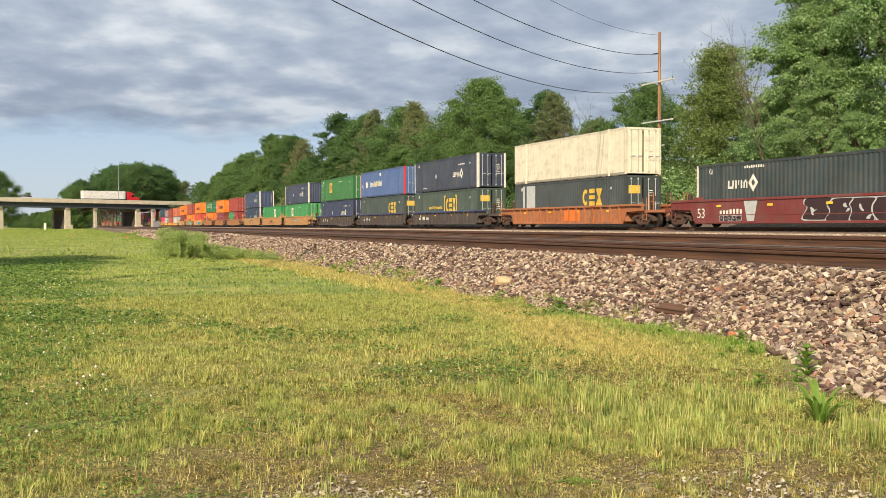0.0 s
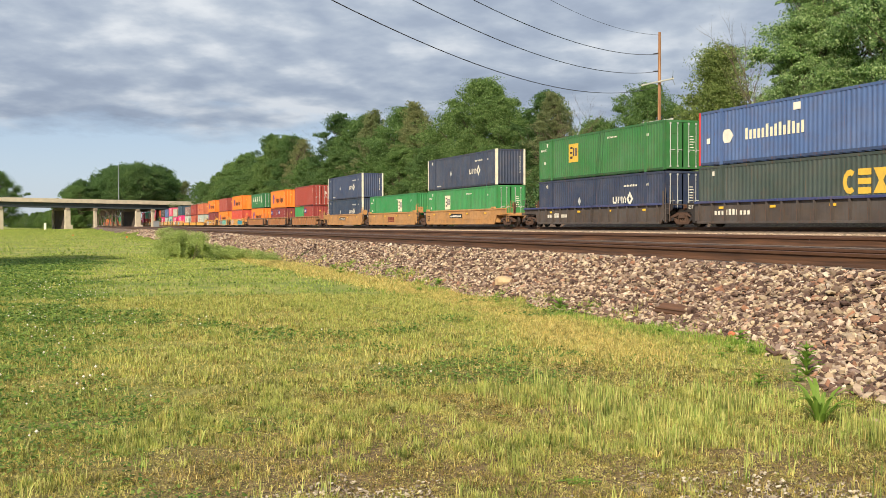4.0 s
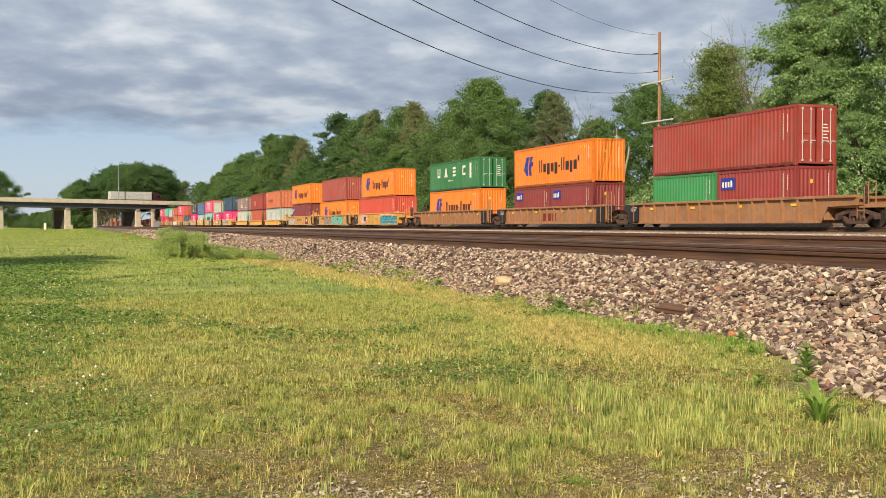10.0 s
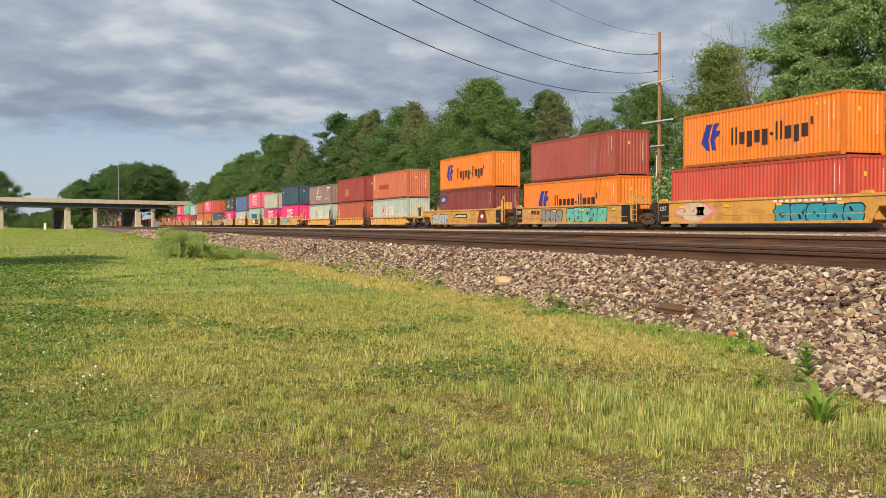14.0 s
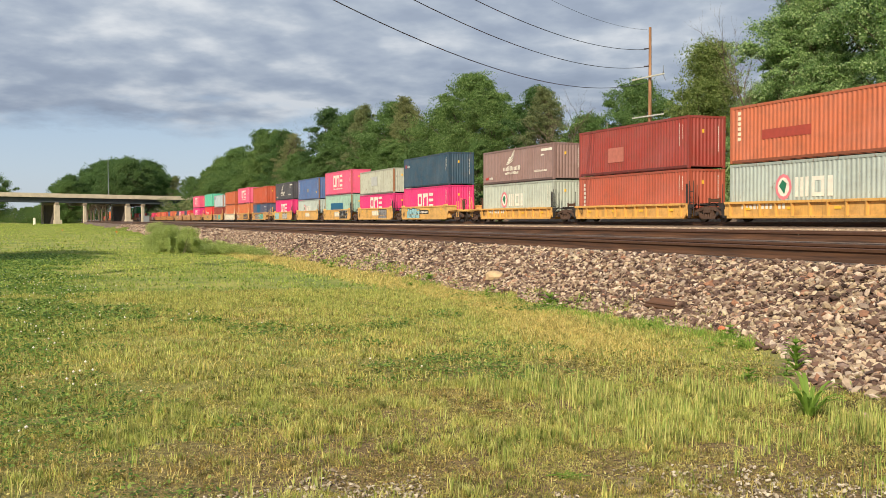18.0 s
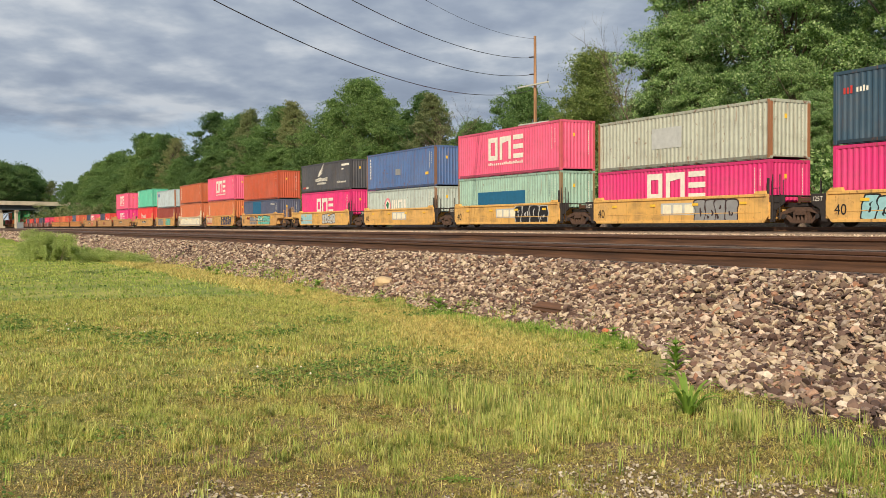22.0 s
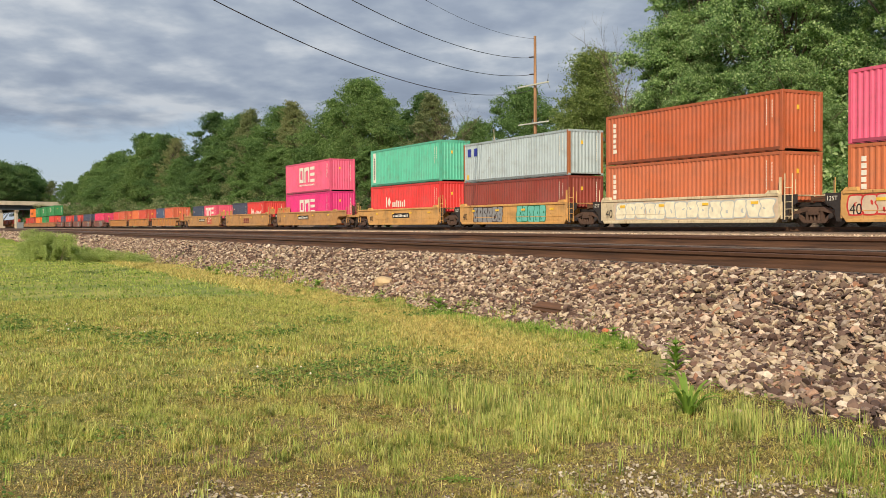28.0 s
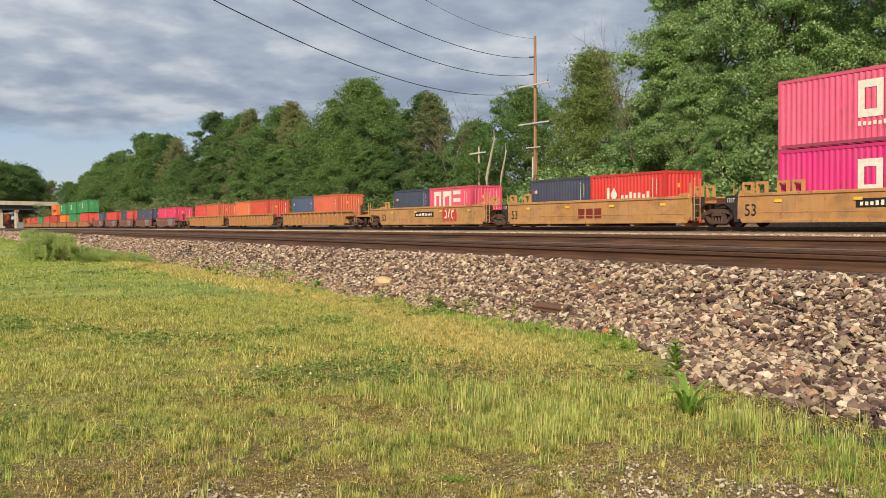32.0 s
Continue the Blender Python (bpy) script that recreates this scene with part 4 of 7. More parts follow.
    row_4 = [
        (4, -385.0, 53.0, 1.5, 260), (3, -398.0, 56.0, 1.35, 110), (4, -200.0, 58.0, 1.75, 60), (4, -172.0, 59.0, 1.55, 200), (4, -100.0, 57.0, 1.0, 10),
    ]
    # beyond the bridge: between the tracks, behind them, and before them
    row_5 = [
        (6, -418, 27, 1.62, 50), (6, -428, 35, 1.6, 150), (6, -440, 25, 1.66, 250), (6, -458, 22.5, 1.72, 10), (6, -484, 20.5, 1.76, 90), (6, -524, 20, 1.84, 200), (6, -590, 21, 1.9, 310), (6, -650, 20.5, 1.98, 70),
        (6, -720, 20.5, 2.06, 330), (6, -800, 20.5, 2.14, 20), (6, -890, 20.5, 2.2, 120), (6, -1000, 20.5, 2.25, 220), (3, -424, 45.5, 1.22, 300), (1, -415, 51, 1.18, 80), (1, -470, 42, 1.6, 60), (1, -448, 1.0, 1.12, 80), (6, -455, 4.5, 1.28, 20), (4, -436, 4.0, 1.35, 110),
    ]
    # beyond the end of the line, and low bushes before the tracks
    row_6 = [
        (1, -1320, 34, 2.2, 140), (1, -1325, 18, 2.2, 240), (1, -1320, 4, 2.1, 30), (1, -1318, -10, 2.05, 60), (1, -1330, 50, 2.2, 150), (4, -475, -7.5, 0.6, 70), (4, -520, -13, 0.6, 200), (4, -540, -15.5, 0.62, 300),
        (4, -600, -23, 0.62, 20), (4, -670, -32, 0.6, 100), (4, -440, 0.5, 1.05, 40), (4, -462, -3, 0.95, 160), (4, -500, -10, 0.62, 10), (4, -560, -18, 0.6, 160), (4, -640, -28, 0.6, 220), (4, -700, -36, 0.62, 20),
    ]
    row_7 = [
        (4, -780, -48, 0.6, 120), (4, -880, -62, 0.6, 60), (4, -950, -74, 0.6, 200), (1, -405.0, -24.5, 1.33, 190), (3, -409.0, -36.0, 0.95, 40),
    ]
    # behind the camera; it shades the lawn ahead
    row_8 = [
        (1, -27.0, -15.0, 0.95, 0),
    ]
    used = set()
    for k, x, y, s, turn in row_1 + row_2 + row_3 + row_4 + row_5 + row_6 + row_7 + row_8:
        m = pose(x, y, 0, 0, 0, turn) @ Matrix.Scale(s, 4)
        src = kinds[k]
        if k not in used:
            used.add(k)
            src.matrix_basis = m
        else:
            c = copy_thing(src, pose(x, y, 0, 0, 0, turn))
            c.scale = (s, s, s)


def build_shrubs():
    """The low edge of the wood, and bushes by the tracks."""
    rng = np.random.RandomState(9)
    kinds = []
    for mat in (M["leaf"], M["leaf_dark"], M["leaf_pale"], M["near_leaf"]):
        sh = thing("shrub", "tangled green undergrowth at the wood's edge", "shrub", "shrubs along the railway")
        c = rng.normal(size=(26, 3)) * [1.5, 1.2, 0.75] + [0, 0, 1.5]
        c[:, 2] = np.clip(c[:, 2], 0.4, 3.4)
        v, f = leaf_cloud(rng, c, rng.uniform(0.5, 0.95, 26), 210, 0.1)
        put("foliage", from_arrays("foliage", v, f, mat), sh)
        bm = bmesh.new()
        for p in c[:8]:
            rod(bm, (p[0] * 0.2, p[1] * 0.2, -0.1), p, 0.05, 0.015, 5)
        part("stem", bm, M["bark"], sh)
        kinds.append(sh)
    r = random.Random(4)
    first = [True] * 4
    x = -16.0
    while x > -420:
        k = 3 if x > -72 else r.randrange(3)
        s = r.uniform(0.55, 1.6) * (1 + max(0, -x - 100) / 350)
        m = pose(x, r.uniform(41.5, 44.5) + max(0, -x - 100) * 0.012, 0, 0, 0, r.uniform(0, 360))
        if first[k]:
            first[k] = False
            kinds[k].matrix_basis = m
        else:
            c = copy_thing(kinds[k], m)
            c.scale = (s, s, s)
        x -= r.uniform(1.8, 3.2) * s
    # grey-green bush on the toe of the bank
    bush = thing("bush", "bushy grey-green weed clump beside the ballast", "bush", m=pose(-43.0, 4.2, 0))
    c = rng.normal(size=(60, 3)) * [1.4, 0.42, 0.36] + [0, 0.1, 0.55]
    c[:, 2] = np.clip(c[:, 2], 0.1, 1.0) * 0.88 * np.clip(1.25 - np.abs(c[:, 1]) * 0.55, 0.4, 1.2)
    v, f = leaf_cloud(rng, c, rng.uniform(0.2, 0.38, 60), 900, 0.024)
    put("foliage", from_arrays("foliage", v, f, M["brush"]), bush)
    bm = bmesh.new()
    for q in c[::2]:
        rod(bm, (q[0] * 0.8, q[1] * 0.6, -0.05), q, 0.012, 0.005, 4)
    part("stem", bm, M["bark"], bush)["kind"] = "stuff"
    # lower growth trailing from it along the bank
    low = thing("bush", "low grey-green weeds trailing along the foot of the bank", "bush", m=pose(-38.5, 6.0, 0))
    t = rng.rand(46)
    c = np.stack([-3.2 + 6.6 * t, -0.5 + 1.3 * t + rng.normal(0, 0.22, 46), 0.28 - 0.14 * t + rng.uniform(-0.08, 0.12, 46)], -1)
    v, f = leaf_cloud(rng, c, rng.uniform(0.16, 0.32, 46), 520, 0.022)
    put("foliage", from_arrays("foliage", v, f, M["brush"]), low)
    bm = bmesh.new()
    for q in c[::3]:
        rod(bm, (q[0], q[1], -0.05), q, 0.01, 0.004, 4)
    part("stem", bm, M["bark"], low)["kind"] = "stuff"


build_ground()
BED = build_tracks()
place_trees()
build_shrubs()

# ---- the container train on the far track ----
# where the train has got to, in metres from its place at 12 s
TRAVEL = [(0, -197.74), (4, -131.09), (8, -64.97), (12, 0.0), (16, 65.04), (20, 130.7), (24, 196.43), (28, 262.35), (32, 326.86)]
RIDERS = []


def corrugated(bm, length, height, depth=0.036, pitch=0.28):
    """A folded sheet in x, z; its outer faces lie at y = 0 and its folds go in to y = depth."""
    n = max(1, round(length / pitch))
    p = length / n
    xs = []
    for i in range(n):
        o = -length / 2 + i * p
        xs += [(o, 0), (o + p * 0.26, 0), (o + p * 0.5, depth), (o + p * 0.76, depth)]
    xs.append((length / 2, 0))
    low = [bm.verts.new((x, y, 0)) for x, y in xs]
    top = [bm.verts.new((x, y, height)) for x, y in xs]
    for i in range(len(xs) - 1):
        bm.faces.new((low[i], low[i + 1], top[i + 1], top[i]))


def mark(parent, name, rects, mat, label="", depth=0.004):
    """Plain painted shapes on the near face: quads as four x, z corners, at y = 0, going towards the camera."""
    bm = bmesh.new()
    for q in rects:
        if len(q) == 4 and not isinstance(q[0], tuple):
            x0, z0, x1, z1 = q
            q = ((x0, z0), (x1, z0), (x1, z1), (x0, z1))
        bm.faces.new([bm.verts.new((x, -depth, z)) for x, z in q])
    ob = part(name, bm, mat, parent, label)
    if len(rects) > 1 and name != "emblem":
        ob["kind"] = "stuff"
    return ob


def digits(parent, text, x, z, size, mat, y):
    """Readable figures in the built-in font, as a flat mesh on a near face."""
    cu = bpy.data.curves.new("figures", "FONT")
    cu.body, cu.size = text, size
    ob = bpy.data.objects.new("figures", cu)
    scene.collection.objects.link(ob)
    me = bpy.data.meshes.new_from_object(ob.evaluated_get(bpy.context.evaluated_depsgraph_get()))
    bpy.data.objects.remove(ob)
    me.materials.clear()
    me.materials.append(mat)
    return put("figures", me, parent, pose(x, y, z, 90, 0, 0))


def strokes(x0, z0, x1, z1, count, seed):
    """A row of bars that stands for a word."""
    r = random.Random(seed)
    w = (x1 - x0) / count
    out = []
    for i in range(count):
        h = (z1 - z0) * r.choice((1.0, 0.72, 0.72, 0.9))
        out.append((x0 + i * w, z0, x0 + (i + 0.62) * w, z0 + h))
    return out


def ring(x0, z0, x1, z1, t):
    return [(x0, z0, x1, z0 + t), (x0, z1 - t, x1, z1), (x0, z0 + t, x0 + t, z1 - t), (x1 - t, z0 + t, x1, z1 - t)]


def diamond(x, z, a, b, t=0.45):
    """A hollow lozenge."""
    o = [(x, z - b), (x + a, z), (x, z + b), (x - a, z)]
    i = [(x + (p - x) * t, z + (q - z) * t) for p, q in o]
    return [(o[k], o[(k + 1) % 4], i[(k + 1) % 4], i[k]) for k in range(4)]


def yellow_mark(x, z, w, h):
    """A crescent, a stack of bars and an hourglass, side by side."""
    arc = []
    for i in range(9):
        a = radians(50 + 260 * i / 8)
        arc.append(((x + w / 2 + math.cos(a) * w * 0.5, z + h / 2 + math.sin(a) * h * 0.5), (x + w / 2 + math.cos(a) * w * 0.22, z + h / 2 + math.sin(a) * h * 0.26)))
    x2, x3 = x + w * 1.06, x + w * 2.1
    return ([(p[0], q[0], q[1], p[1]) for p, q in zip(arc, arc[1:])],
            [(x2, z + h * 0.74, x2 + w * 0.9, z + h), (x2, z + h * 0.38, x2 + w * 0.9, z + h * 0.62), (x2, z, x2 + w * 0.9, z + h * 0.26)],
            [((x3, z), (x3 + w, z), (x3 + w * 0.64, z + h * 0.5), (x3 + w, z + h), (x3, z + h), (x3 + w * 0.36, z + h * 0.5))])


def livery(c, kind, L, H, seed):
    """Plain shapes in the colours of what is painted on a container's near side."""
    r = random.Random(seed)
    h = SIDES[c.name]
    white = M["white"]
    if kind in ("square", "square_low"):
        # a hollow square, a pair of uprights and a stack of bars
        x, w = (-2.05, 1.15) if L > 10 else (-2.3, 1.05)
        z0, z1 = (0.98, 2.42) if kind == "square" else (1.0, 2.3)
        mark(h, "emblem", ring(x, z0, x + w, z1, 0.3), white)
        mark(h, "emblem", [(x + w + 0.26, z0, x + w + 0.56, z1), (x + 2 * w + 0.16, z0, x + 2 * w + 0.46, z1), ((x + w + 0.56, z1 - 0.42), (x + 2 * w + 0.16, z1 - 0.3), (x + 2 * w + 0.16, z1), (x + w + 0.56, z1))], white)
        g = (z1 - z0) / 5
        mark(h, "emblem", [(x + 2 * w + 0.72, z0 + 2 * i * g, x + 3 * w + 0.72, z0 + (2 * i + 1) * g) for i in range(3)], white)
        if kind == "square":
            mark(h, "lettering_bar", strokes(x, 0.66, x + 3 * w + 0.75, 0.84, 18, seed), white)
    elif kind in ("lozenge", "lozenge_front"):
        front = kind == "lozenge_front"
        x = -L * 0.305 if front else L * 0.17
        z = H * (0.62 if front else 0.47)
        mark(h, "emblem", diamond(x + 1.6, z, 0.38, 0.46, 0.4), white)
        bars = ((-0.9, -0.3, -0.75, 0.2), (-0.75, -0.3, -0.35, -0.16), (-0.45, -0.16, -0.3, 0.2), (-0.15, -0.3, 0, 0.2), (0.15, -0.1, 0.25, 0.2), (0.4, -0.3, 0.55, 0.2), (0.68, -0.3, 0.8, 0.1), (0.95, -0.3, 1.07, 0.1), (0.8, 0.06, 0.95, 0.2))
        mark(h, "lettering_bar", [(x + 0.3 + a * 0.8, z + b * 0.85, x + 0.3 + c0 * 0.8, z + d * 0.85) for a, b, c0, d in bars], white)
        mark(h, "code_bar", strokes(x + 0.9, z + 0.75, x + 2.5, z + 0.9, 9, seed), white)
        if not front:
            mark(h, "patch", [((-L * 0.14, z), (-L * 0.14 + 0.22, z - 0.3), (-L * 0.14 + 0.44, z), (-L * 0.14 + 0.22, z + 0.3))], M["silver"])
        mark(h, "code_bar", strokes(-L / 2 + 1.1, H * 0.84, -L / 2 + 1.4, H * 0.92, 3, seed) + strokes(-L / 2 + 2.4, 0.3, -L / 2 + 3.6, 0.4, 9, seed), white)
    elif kind == "slant":
        z = 0.85 if H > 2.7 else 0.75
        x = -F40 / 2 + 1.67
        mark(h, "emblem", [((x, z + 0.45), (x + 0.5, z), (x + 0.78, z), (x + 0.62, z + 0.6), (x + 0.98, z + 1.4), (x + 0.45, z + 1.4))], M["ink_blue"])
        mark(h, "emblem", [((x + 0.95, z), (x + 1.3, z), (x + 1.18, z + 0.6), (x + 1.62, z + 0.78), (x + 1.65, z + 1.0), (x + 1.3, z + 1.0), (x + 1.55, z + 1.4), (x + 1.12, z + 1.4), (x + 0.8, z + 0.6))], M["ink_blue"])
        r = random.Random(2)
        p = x + 2.6
        for wdt, dn, up in ((0.16, 0, 1.0), (0.16, 0, 1.0), (0.42, 0, 0.68), (0.42, -0.2, 0.68), (0.42, 0, 0.68), (0.42, -0.2, 0.68), (0.24, 0.3, 0.45), (0.16, 0, 1.0), (0.16, 0, 1.0), (0.46, 0, 0.68), (0.36, -0.2, 0.68), (0.44, 0, 0.7), (0.16, 0.6, 1.0)):
            mark(h, "lettering_bar", [(p, z + 0.15 + dn * 0.9, p + wdt, z + 0.15 + up * 0.9)], M["char"])
            p += wdt + 0.17
        mark(h, "patch", [(L * 0.36, H * 0.82, L * 0.36 + 0.14, H * 0.87), (L * 0.4, H * 0.8, L * 0.4 + 0.16, H * 0.87)], M["yellow"])
    elif kind == "letters_gap":
        z = H * 0.47
        t = 0.2
        for i, q in enumerate((-0.33, -0.18, -0.01, 0.18)):
            x = q * L
            shape = [[(x, z + t, x + t, z + 0.85), (x + 0.52, z + t, x + 0.72, z + 0.85), (x, z, x + 0.72, z + t)],
                     [((x - 0.06, z), (x + 0.8, z), (x + 0.46, z + 0.85), (x + 0.28, z + 0.85))],
                     [(x, z + 0.32 * k, x + 0.7, z + 0.32 * k + 0.2) for k in range(3)],
                     ring(x, z, x + 0.7, z + 0.85, t)[:3]][i]
            mark(h, "emblem", shape, white)
        mark(h, "emblem", [(0.315 * L, z - 0.3, 0.315 * L + 0.42, z + 1.0)], white)
        mark(h, "lettering_bar", strokes(-0.1 * L, z - 0.42, 0.0, z - 0.24, 8, 2), white)
    elif kind == "crest":
        z = H * 0.32
        x = -L * 0.22
        g = 1.35

        def at(*q):
            return (x + q[0] * g, z + q[1] * g, x + q[2] * g, z + q[3] * g)
        disc = [(x + (0.45 + 0.42 * math.cos(0.5236 * k)) * g, z + (0.38 + 0.46 * math.sin(0.5236 * k)) * g) for k in range(12)]
        core = [(x + (0.45 + 0.3 * math.cos(0.5236 * k)) * g, z + (0.38 + 0.34 * math.sin(0.5236 * k)) * g) for k in range(12)]
        mark(h, "emblem", [tuple(disc)], M["pink"])
        mark(h, "emblem", [tuple(core)], white, depth=0.006)
        mark(h, "emblem", [((x + 0.22 * g, z + 0.42 * g), (x + 0.5 * g, z + 0.12 * g), (x + 0.62 * g, z + 0.5 * g), (x + 0.4 * g, z + 0.64 * g))], M["green"], depth=0.008)
        # three uprights, a hollow square and a lone upright
        mark(h, "lettering_bar", [at(1.05, 0.02, 1.2, 0.7), at(1.3, 0.02, 1.45, 0.7), at(1.55, 0.02, 1.7, 0.7), at(2.6, 0.02, 2.85, 0.7)], white)
        mark(h, "emblem", [at(1.85, 0.02, 2.45, 0.16), at(1.85, 0.56, 2.45, 0.7), at(1.85, 0.16, 1.99, 0.56), at(2.31, 0.16, 2.45, 0.56)], white)
    elif kind == "wing":
        x, z = -L * 0.17, H * 0.36
        for i in range(5):
            a, b = z + 0.46 + 0.12 * i, z + 0.66 + 0.24 * i
            mark(h, "emblem", [((x + 0.35 + 0.12 * i, a), (x + 0.75 + 0.1 * i, a + 0.02), (x + 1.5 + 0.12 * i, b + 0.05), (x + 1.55 + 0.12 * i, b + 0.16), (x + 0.8 + 0.1 * i, a + 0.11), (x + 0.4 + 0.12 * i, a + 0.09))], white)
        mark(h, "lettering_bar", strokes(x - 0.2, z, x + 2.9, z + 0.36, 13, 3) + strokes(x + 0.15, z - 0.28, x + 2.55, z - 0.08, 12, 4), white)
        mark(h, "lettering_bar", strokes(L * 0.25, z - 0.3, L * 0.42, z - 0.14, 14, 6), white)
        mark(h, "code_bar", [(L * 0.34, H * 0.8, L * 0.48, H * 0.87), (L * 0.34, H * 0.68, L * 0.38, H * 0.72)], white)
        mark(h, "patch", strokes(-L * 0.46, 0.35, -L * 0.4, 0.6, 3, 7), M["red"])
        mark(h, "lettering_bar", strokes(-L * 0.4, 0.36, -L * 0.34, 0.58, 4, 8), white)
    elif kind == "flag":
        mark(h, "patch", strokes(-L * 0.46, H * 0.68, -L * 0.42, H * 0.8, 3, 7), M["red"])
        mark(h, "lettering_bar", strokes(-L * 0.41, H * 0.69, -L * 0.36, H * 0.78, 4, 8), white)
    elif kind == "down":
        z = H * 0.83
        for i in range(6):
            mark(h, "lettering_bar", [(-L / 2 + 0.62, z - 0.2 - i * 0.27, -L / 2 + 0.62 + r.uniform(0.2, 0.3), z - i * 0.27)], white)
    elif kind == "down_strip":
        mark(h, "panel", [(-L / 2 + 0.5, H * 0.1, -L / 2 + 1.0, H * 0.92)], white)
        for i in range(9):
            mark(h, "lettering_bar", [(-L / 2 + 0.62, H * 0.74 - i * 0.2, -L / 2 + 0.85, H * 0.74 + 0.12 - i * 0.2)], M["char"], depth=0.008)
    elif kind == "down_blue":
        for i in range(7):
            mark(h, "lettering_bar", [(-L / 2 + 0.62, H * 0.82 - i * 0.24, -L / 2 + 0.84, H * 0.82 + 0.15 - i * 0.24)], white)
        mark(h, "patch", [(-0.6, H * 0.36, 0.3, H * 0.52)], M["grey"])
        mark(h, "patch", [(L * 0.37, H * 0.3, L * 0.41, H * 0.37)], M["yellow"])
    elif kind in ("yellow_letters", "yellow_letters_pale"):
        x, z = L * 0.2, H * 0.38
        for q in yellow_mark(x - 0.6, z, 0.85, 1.1):
            mark(h, "emblem", q, M["gold"])
        mark(h, "lettering_bar", strokes(x - 0.5, z - 0.26, x + 2.2, z - 0.08, 12, 3), M["gold"])
        if kind == "yellow_letters_pale":
            mark(h, "panel", [(-L * 0.41, 0.22, -L * 0.28, H - 0.18)], M["silver"])
    elif kind == "yellow_bracket":
        x, z = L * 0.005, H * 0.28
        for a, b in ((x, x + 0.4), (x + 3.18, x + 2.78)):
            mark(h, "emblem", [(min(a, a + (b - a) * 0.45), z, max(a, a + (b - a) * 0.45), z + 1.5), (min(a, b), z - 0.16, max(a, b), z), (min(a, b), z + 1.5, max(a, b), z + 1.66)], M["gold"])
        for q in yellow_mark(x + 0.46, z + 0.12, 0.78, 1.26):
            mark(h, "emblem", q, M["gold"])
        mark(h, "lettering_bar", strokes(x - 4.0, z + 0.45, x - 0.4, z + 0.75, 12, 3), M["gold"])
    elif kind in ("badge", "badge_fore"):
        x, z = (L * 0.13 if kind == "badge_fore" else -L * 0.22), H * 0.38
        mark(h, "panel", [(x, z, x + 1.35, z + 1.25)], M["gold"] if seed % 2 else M["cream"])
        mark(h, "emblem", [(x + 0.2, z + 0.25, x + 0.55, z + 0.4), (x + 0.2, z + 0.58, x + 0.52, z + 0.72), (x + 0.2, z + 0.92, x + 0.55, z + 1.05)], M["char"], depth=0.008)
        mark(h, "emblem", [(x + 0.62, z + 0.4, x + 0.78, z + 0.95), (x + 0.88, z + 0.4, x + 1.0, z + 0.95), (x + 1.08, z + 0.4, x + 1.2, z + 0.95)], M["navy"], depth=0.008)
        mark(h, "code_bar", strokes(-L * 0.48, H * 0.72, -L * 0.43, H * 0.78, 6, seed) + strokes(-L * 0.45, H * 0.4, -L * 0.43, H * 0.5, 2, 3) + strokes(L * 0.1, H * 0.8, L * 0.18, H * 0.84, 8, 2), white)
    elif kind == "hexagon":
        x, z = -L * 0.38, H * 0.5
        mark(h, "emblem", [((x, z), (x + 0.3, z - 0.35), (x + 0.3, z + 0.35), (x, z)), (x + 0.3, z - 0.35, x + 0.75, z + 0.35), ((x + 0.75, z - 0.35), (x + 1.05, z), (x + 0.75, z + 0.35), (x + 0.75, z))][1:2] + [((x, z), (x + 0.3, z - 0.35), (x + 0.3, z + 0.35)), ((x + 0.75, z - 0.35), (x + 1.05, z), (x + 0.75, z + 0.35))], white)
        mark(h, "lettering_bar", strokes(x + 2.0, z - 0.3, x + 6.4, z + 0.35, 14, 9), M["cream"])
        mark(h, "panel", [(-0.6, H * 0.78, -0.1, H * 0.9), (-L / 2 + 0.7, H * 0.4, -L / 2 + 1.0, H * 0.5)], white)
    elif kind == "boxmark":
        mark(h, "panel", [(-L / 2 + 0.3, H * 0.62, -L / 2 + 1.5, H * 0.86)], M["ink_blue"])
        mark(h, "emblem", strokes(-L / 2 + 0.42, H * 0.67, -L / 2 + 1.35, H * 0.82, 4, 3), white, depth=0.008)
    elif kind == "serif":
        x, z = -L * 0.26, H * 0.42
        mark(h, "emblem", [(x, z, x + 0.22, z + 0.8), ((x + 0.3, z + 0.4), (x + 0.6, z), (x + 0.9, z + 0.4), (x + 0.6, z + 0.8))], white)
        mark(h, "lettering_bar", strokes(x + 1.2, z, x + 3.6, z + 0.52, 7, 4), white)
    elif kind == "patch_teal":
        mark(h, "patch", [(-L * 0.28, 0.4, L * 0.19, H * 0.66)], M["teal"])
        mark(h, "code_bar", [(L * 0.4, H * (0.5 + 0.05 * i), L * 0.4 + 0.06, H * (0.535 + 0.05 * i)) for i in range(7)], M["navy"])
    elif kind == "patch_pale":
        mark(h, "patch", [(-L * 0.14, H * 0.35, L * 0.04, H * 0.74)], M["silver"])
    elif kind == "patch_mid":
        mark(h, "patch", [(-L * 0.2, H * 0.25, -L * 0.05, H * 0.56)], M["faded"])
    elif kind == "patch_red":
        mark(h, "patch", [(-L * 0.3, H * 0.38, -L * 0.02, H * 0.54)], M["brick"])
        for i in range(6):
            mark(h, "lettering_bar", [(-L / 2 + 0.6, H * 0.84 - i * 0.26, -L / 2 + 0.86, H * 0.84 + 0.18 - i * 0.26)], M["cream"])
    elif kind == "patch_sea":
        mark(h, "patch", [(-L * 0.22, 0.3, L * 0.02, H * 0.95)], M["teal"])
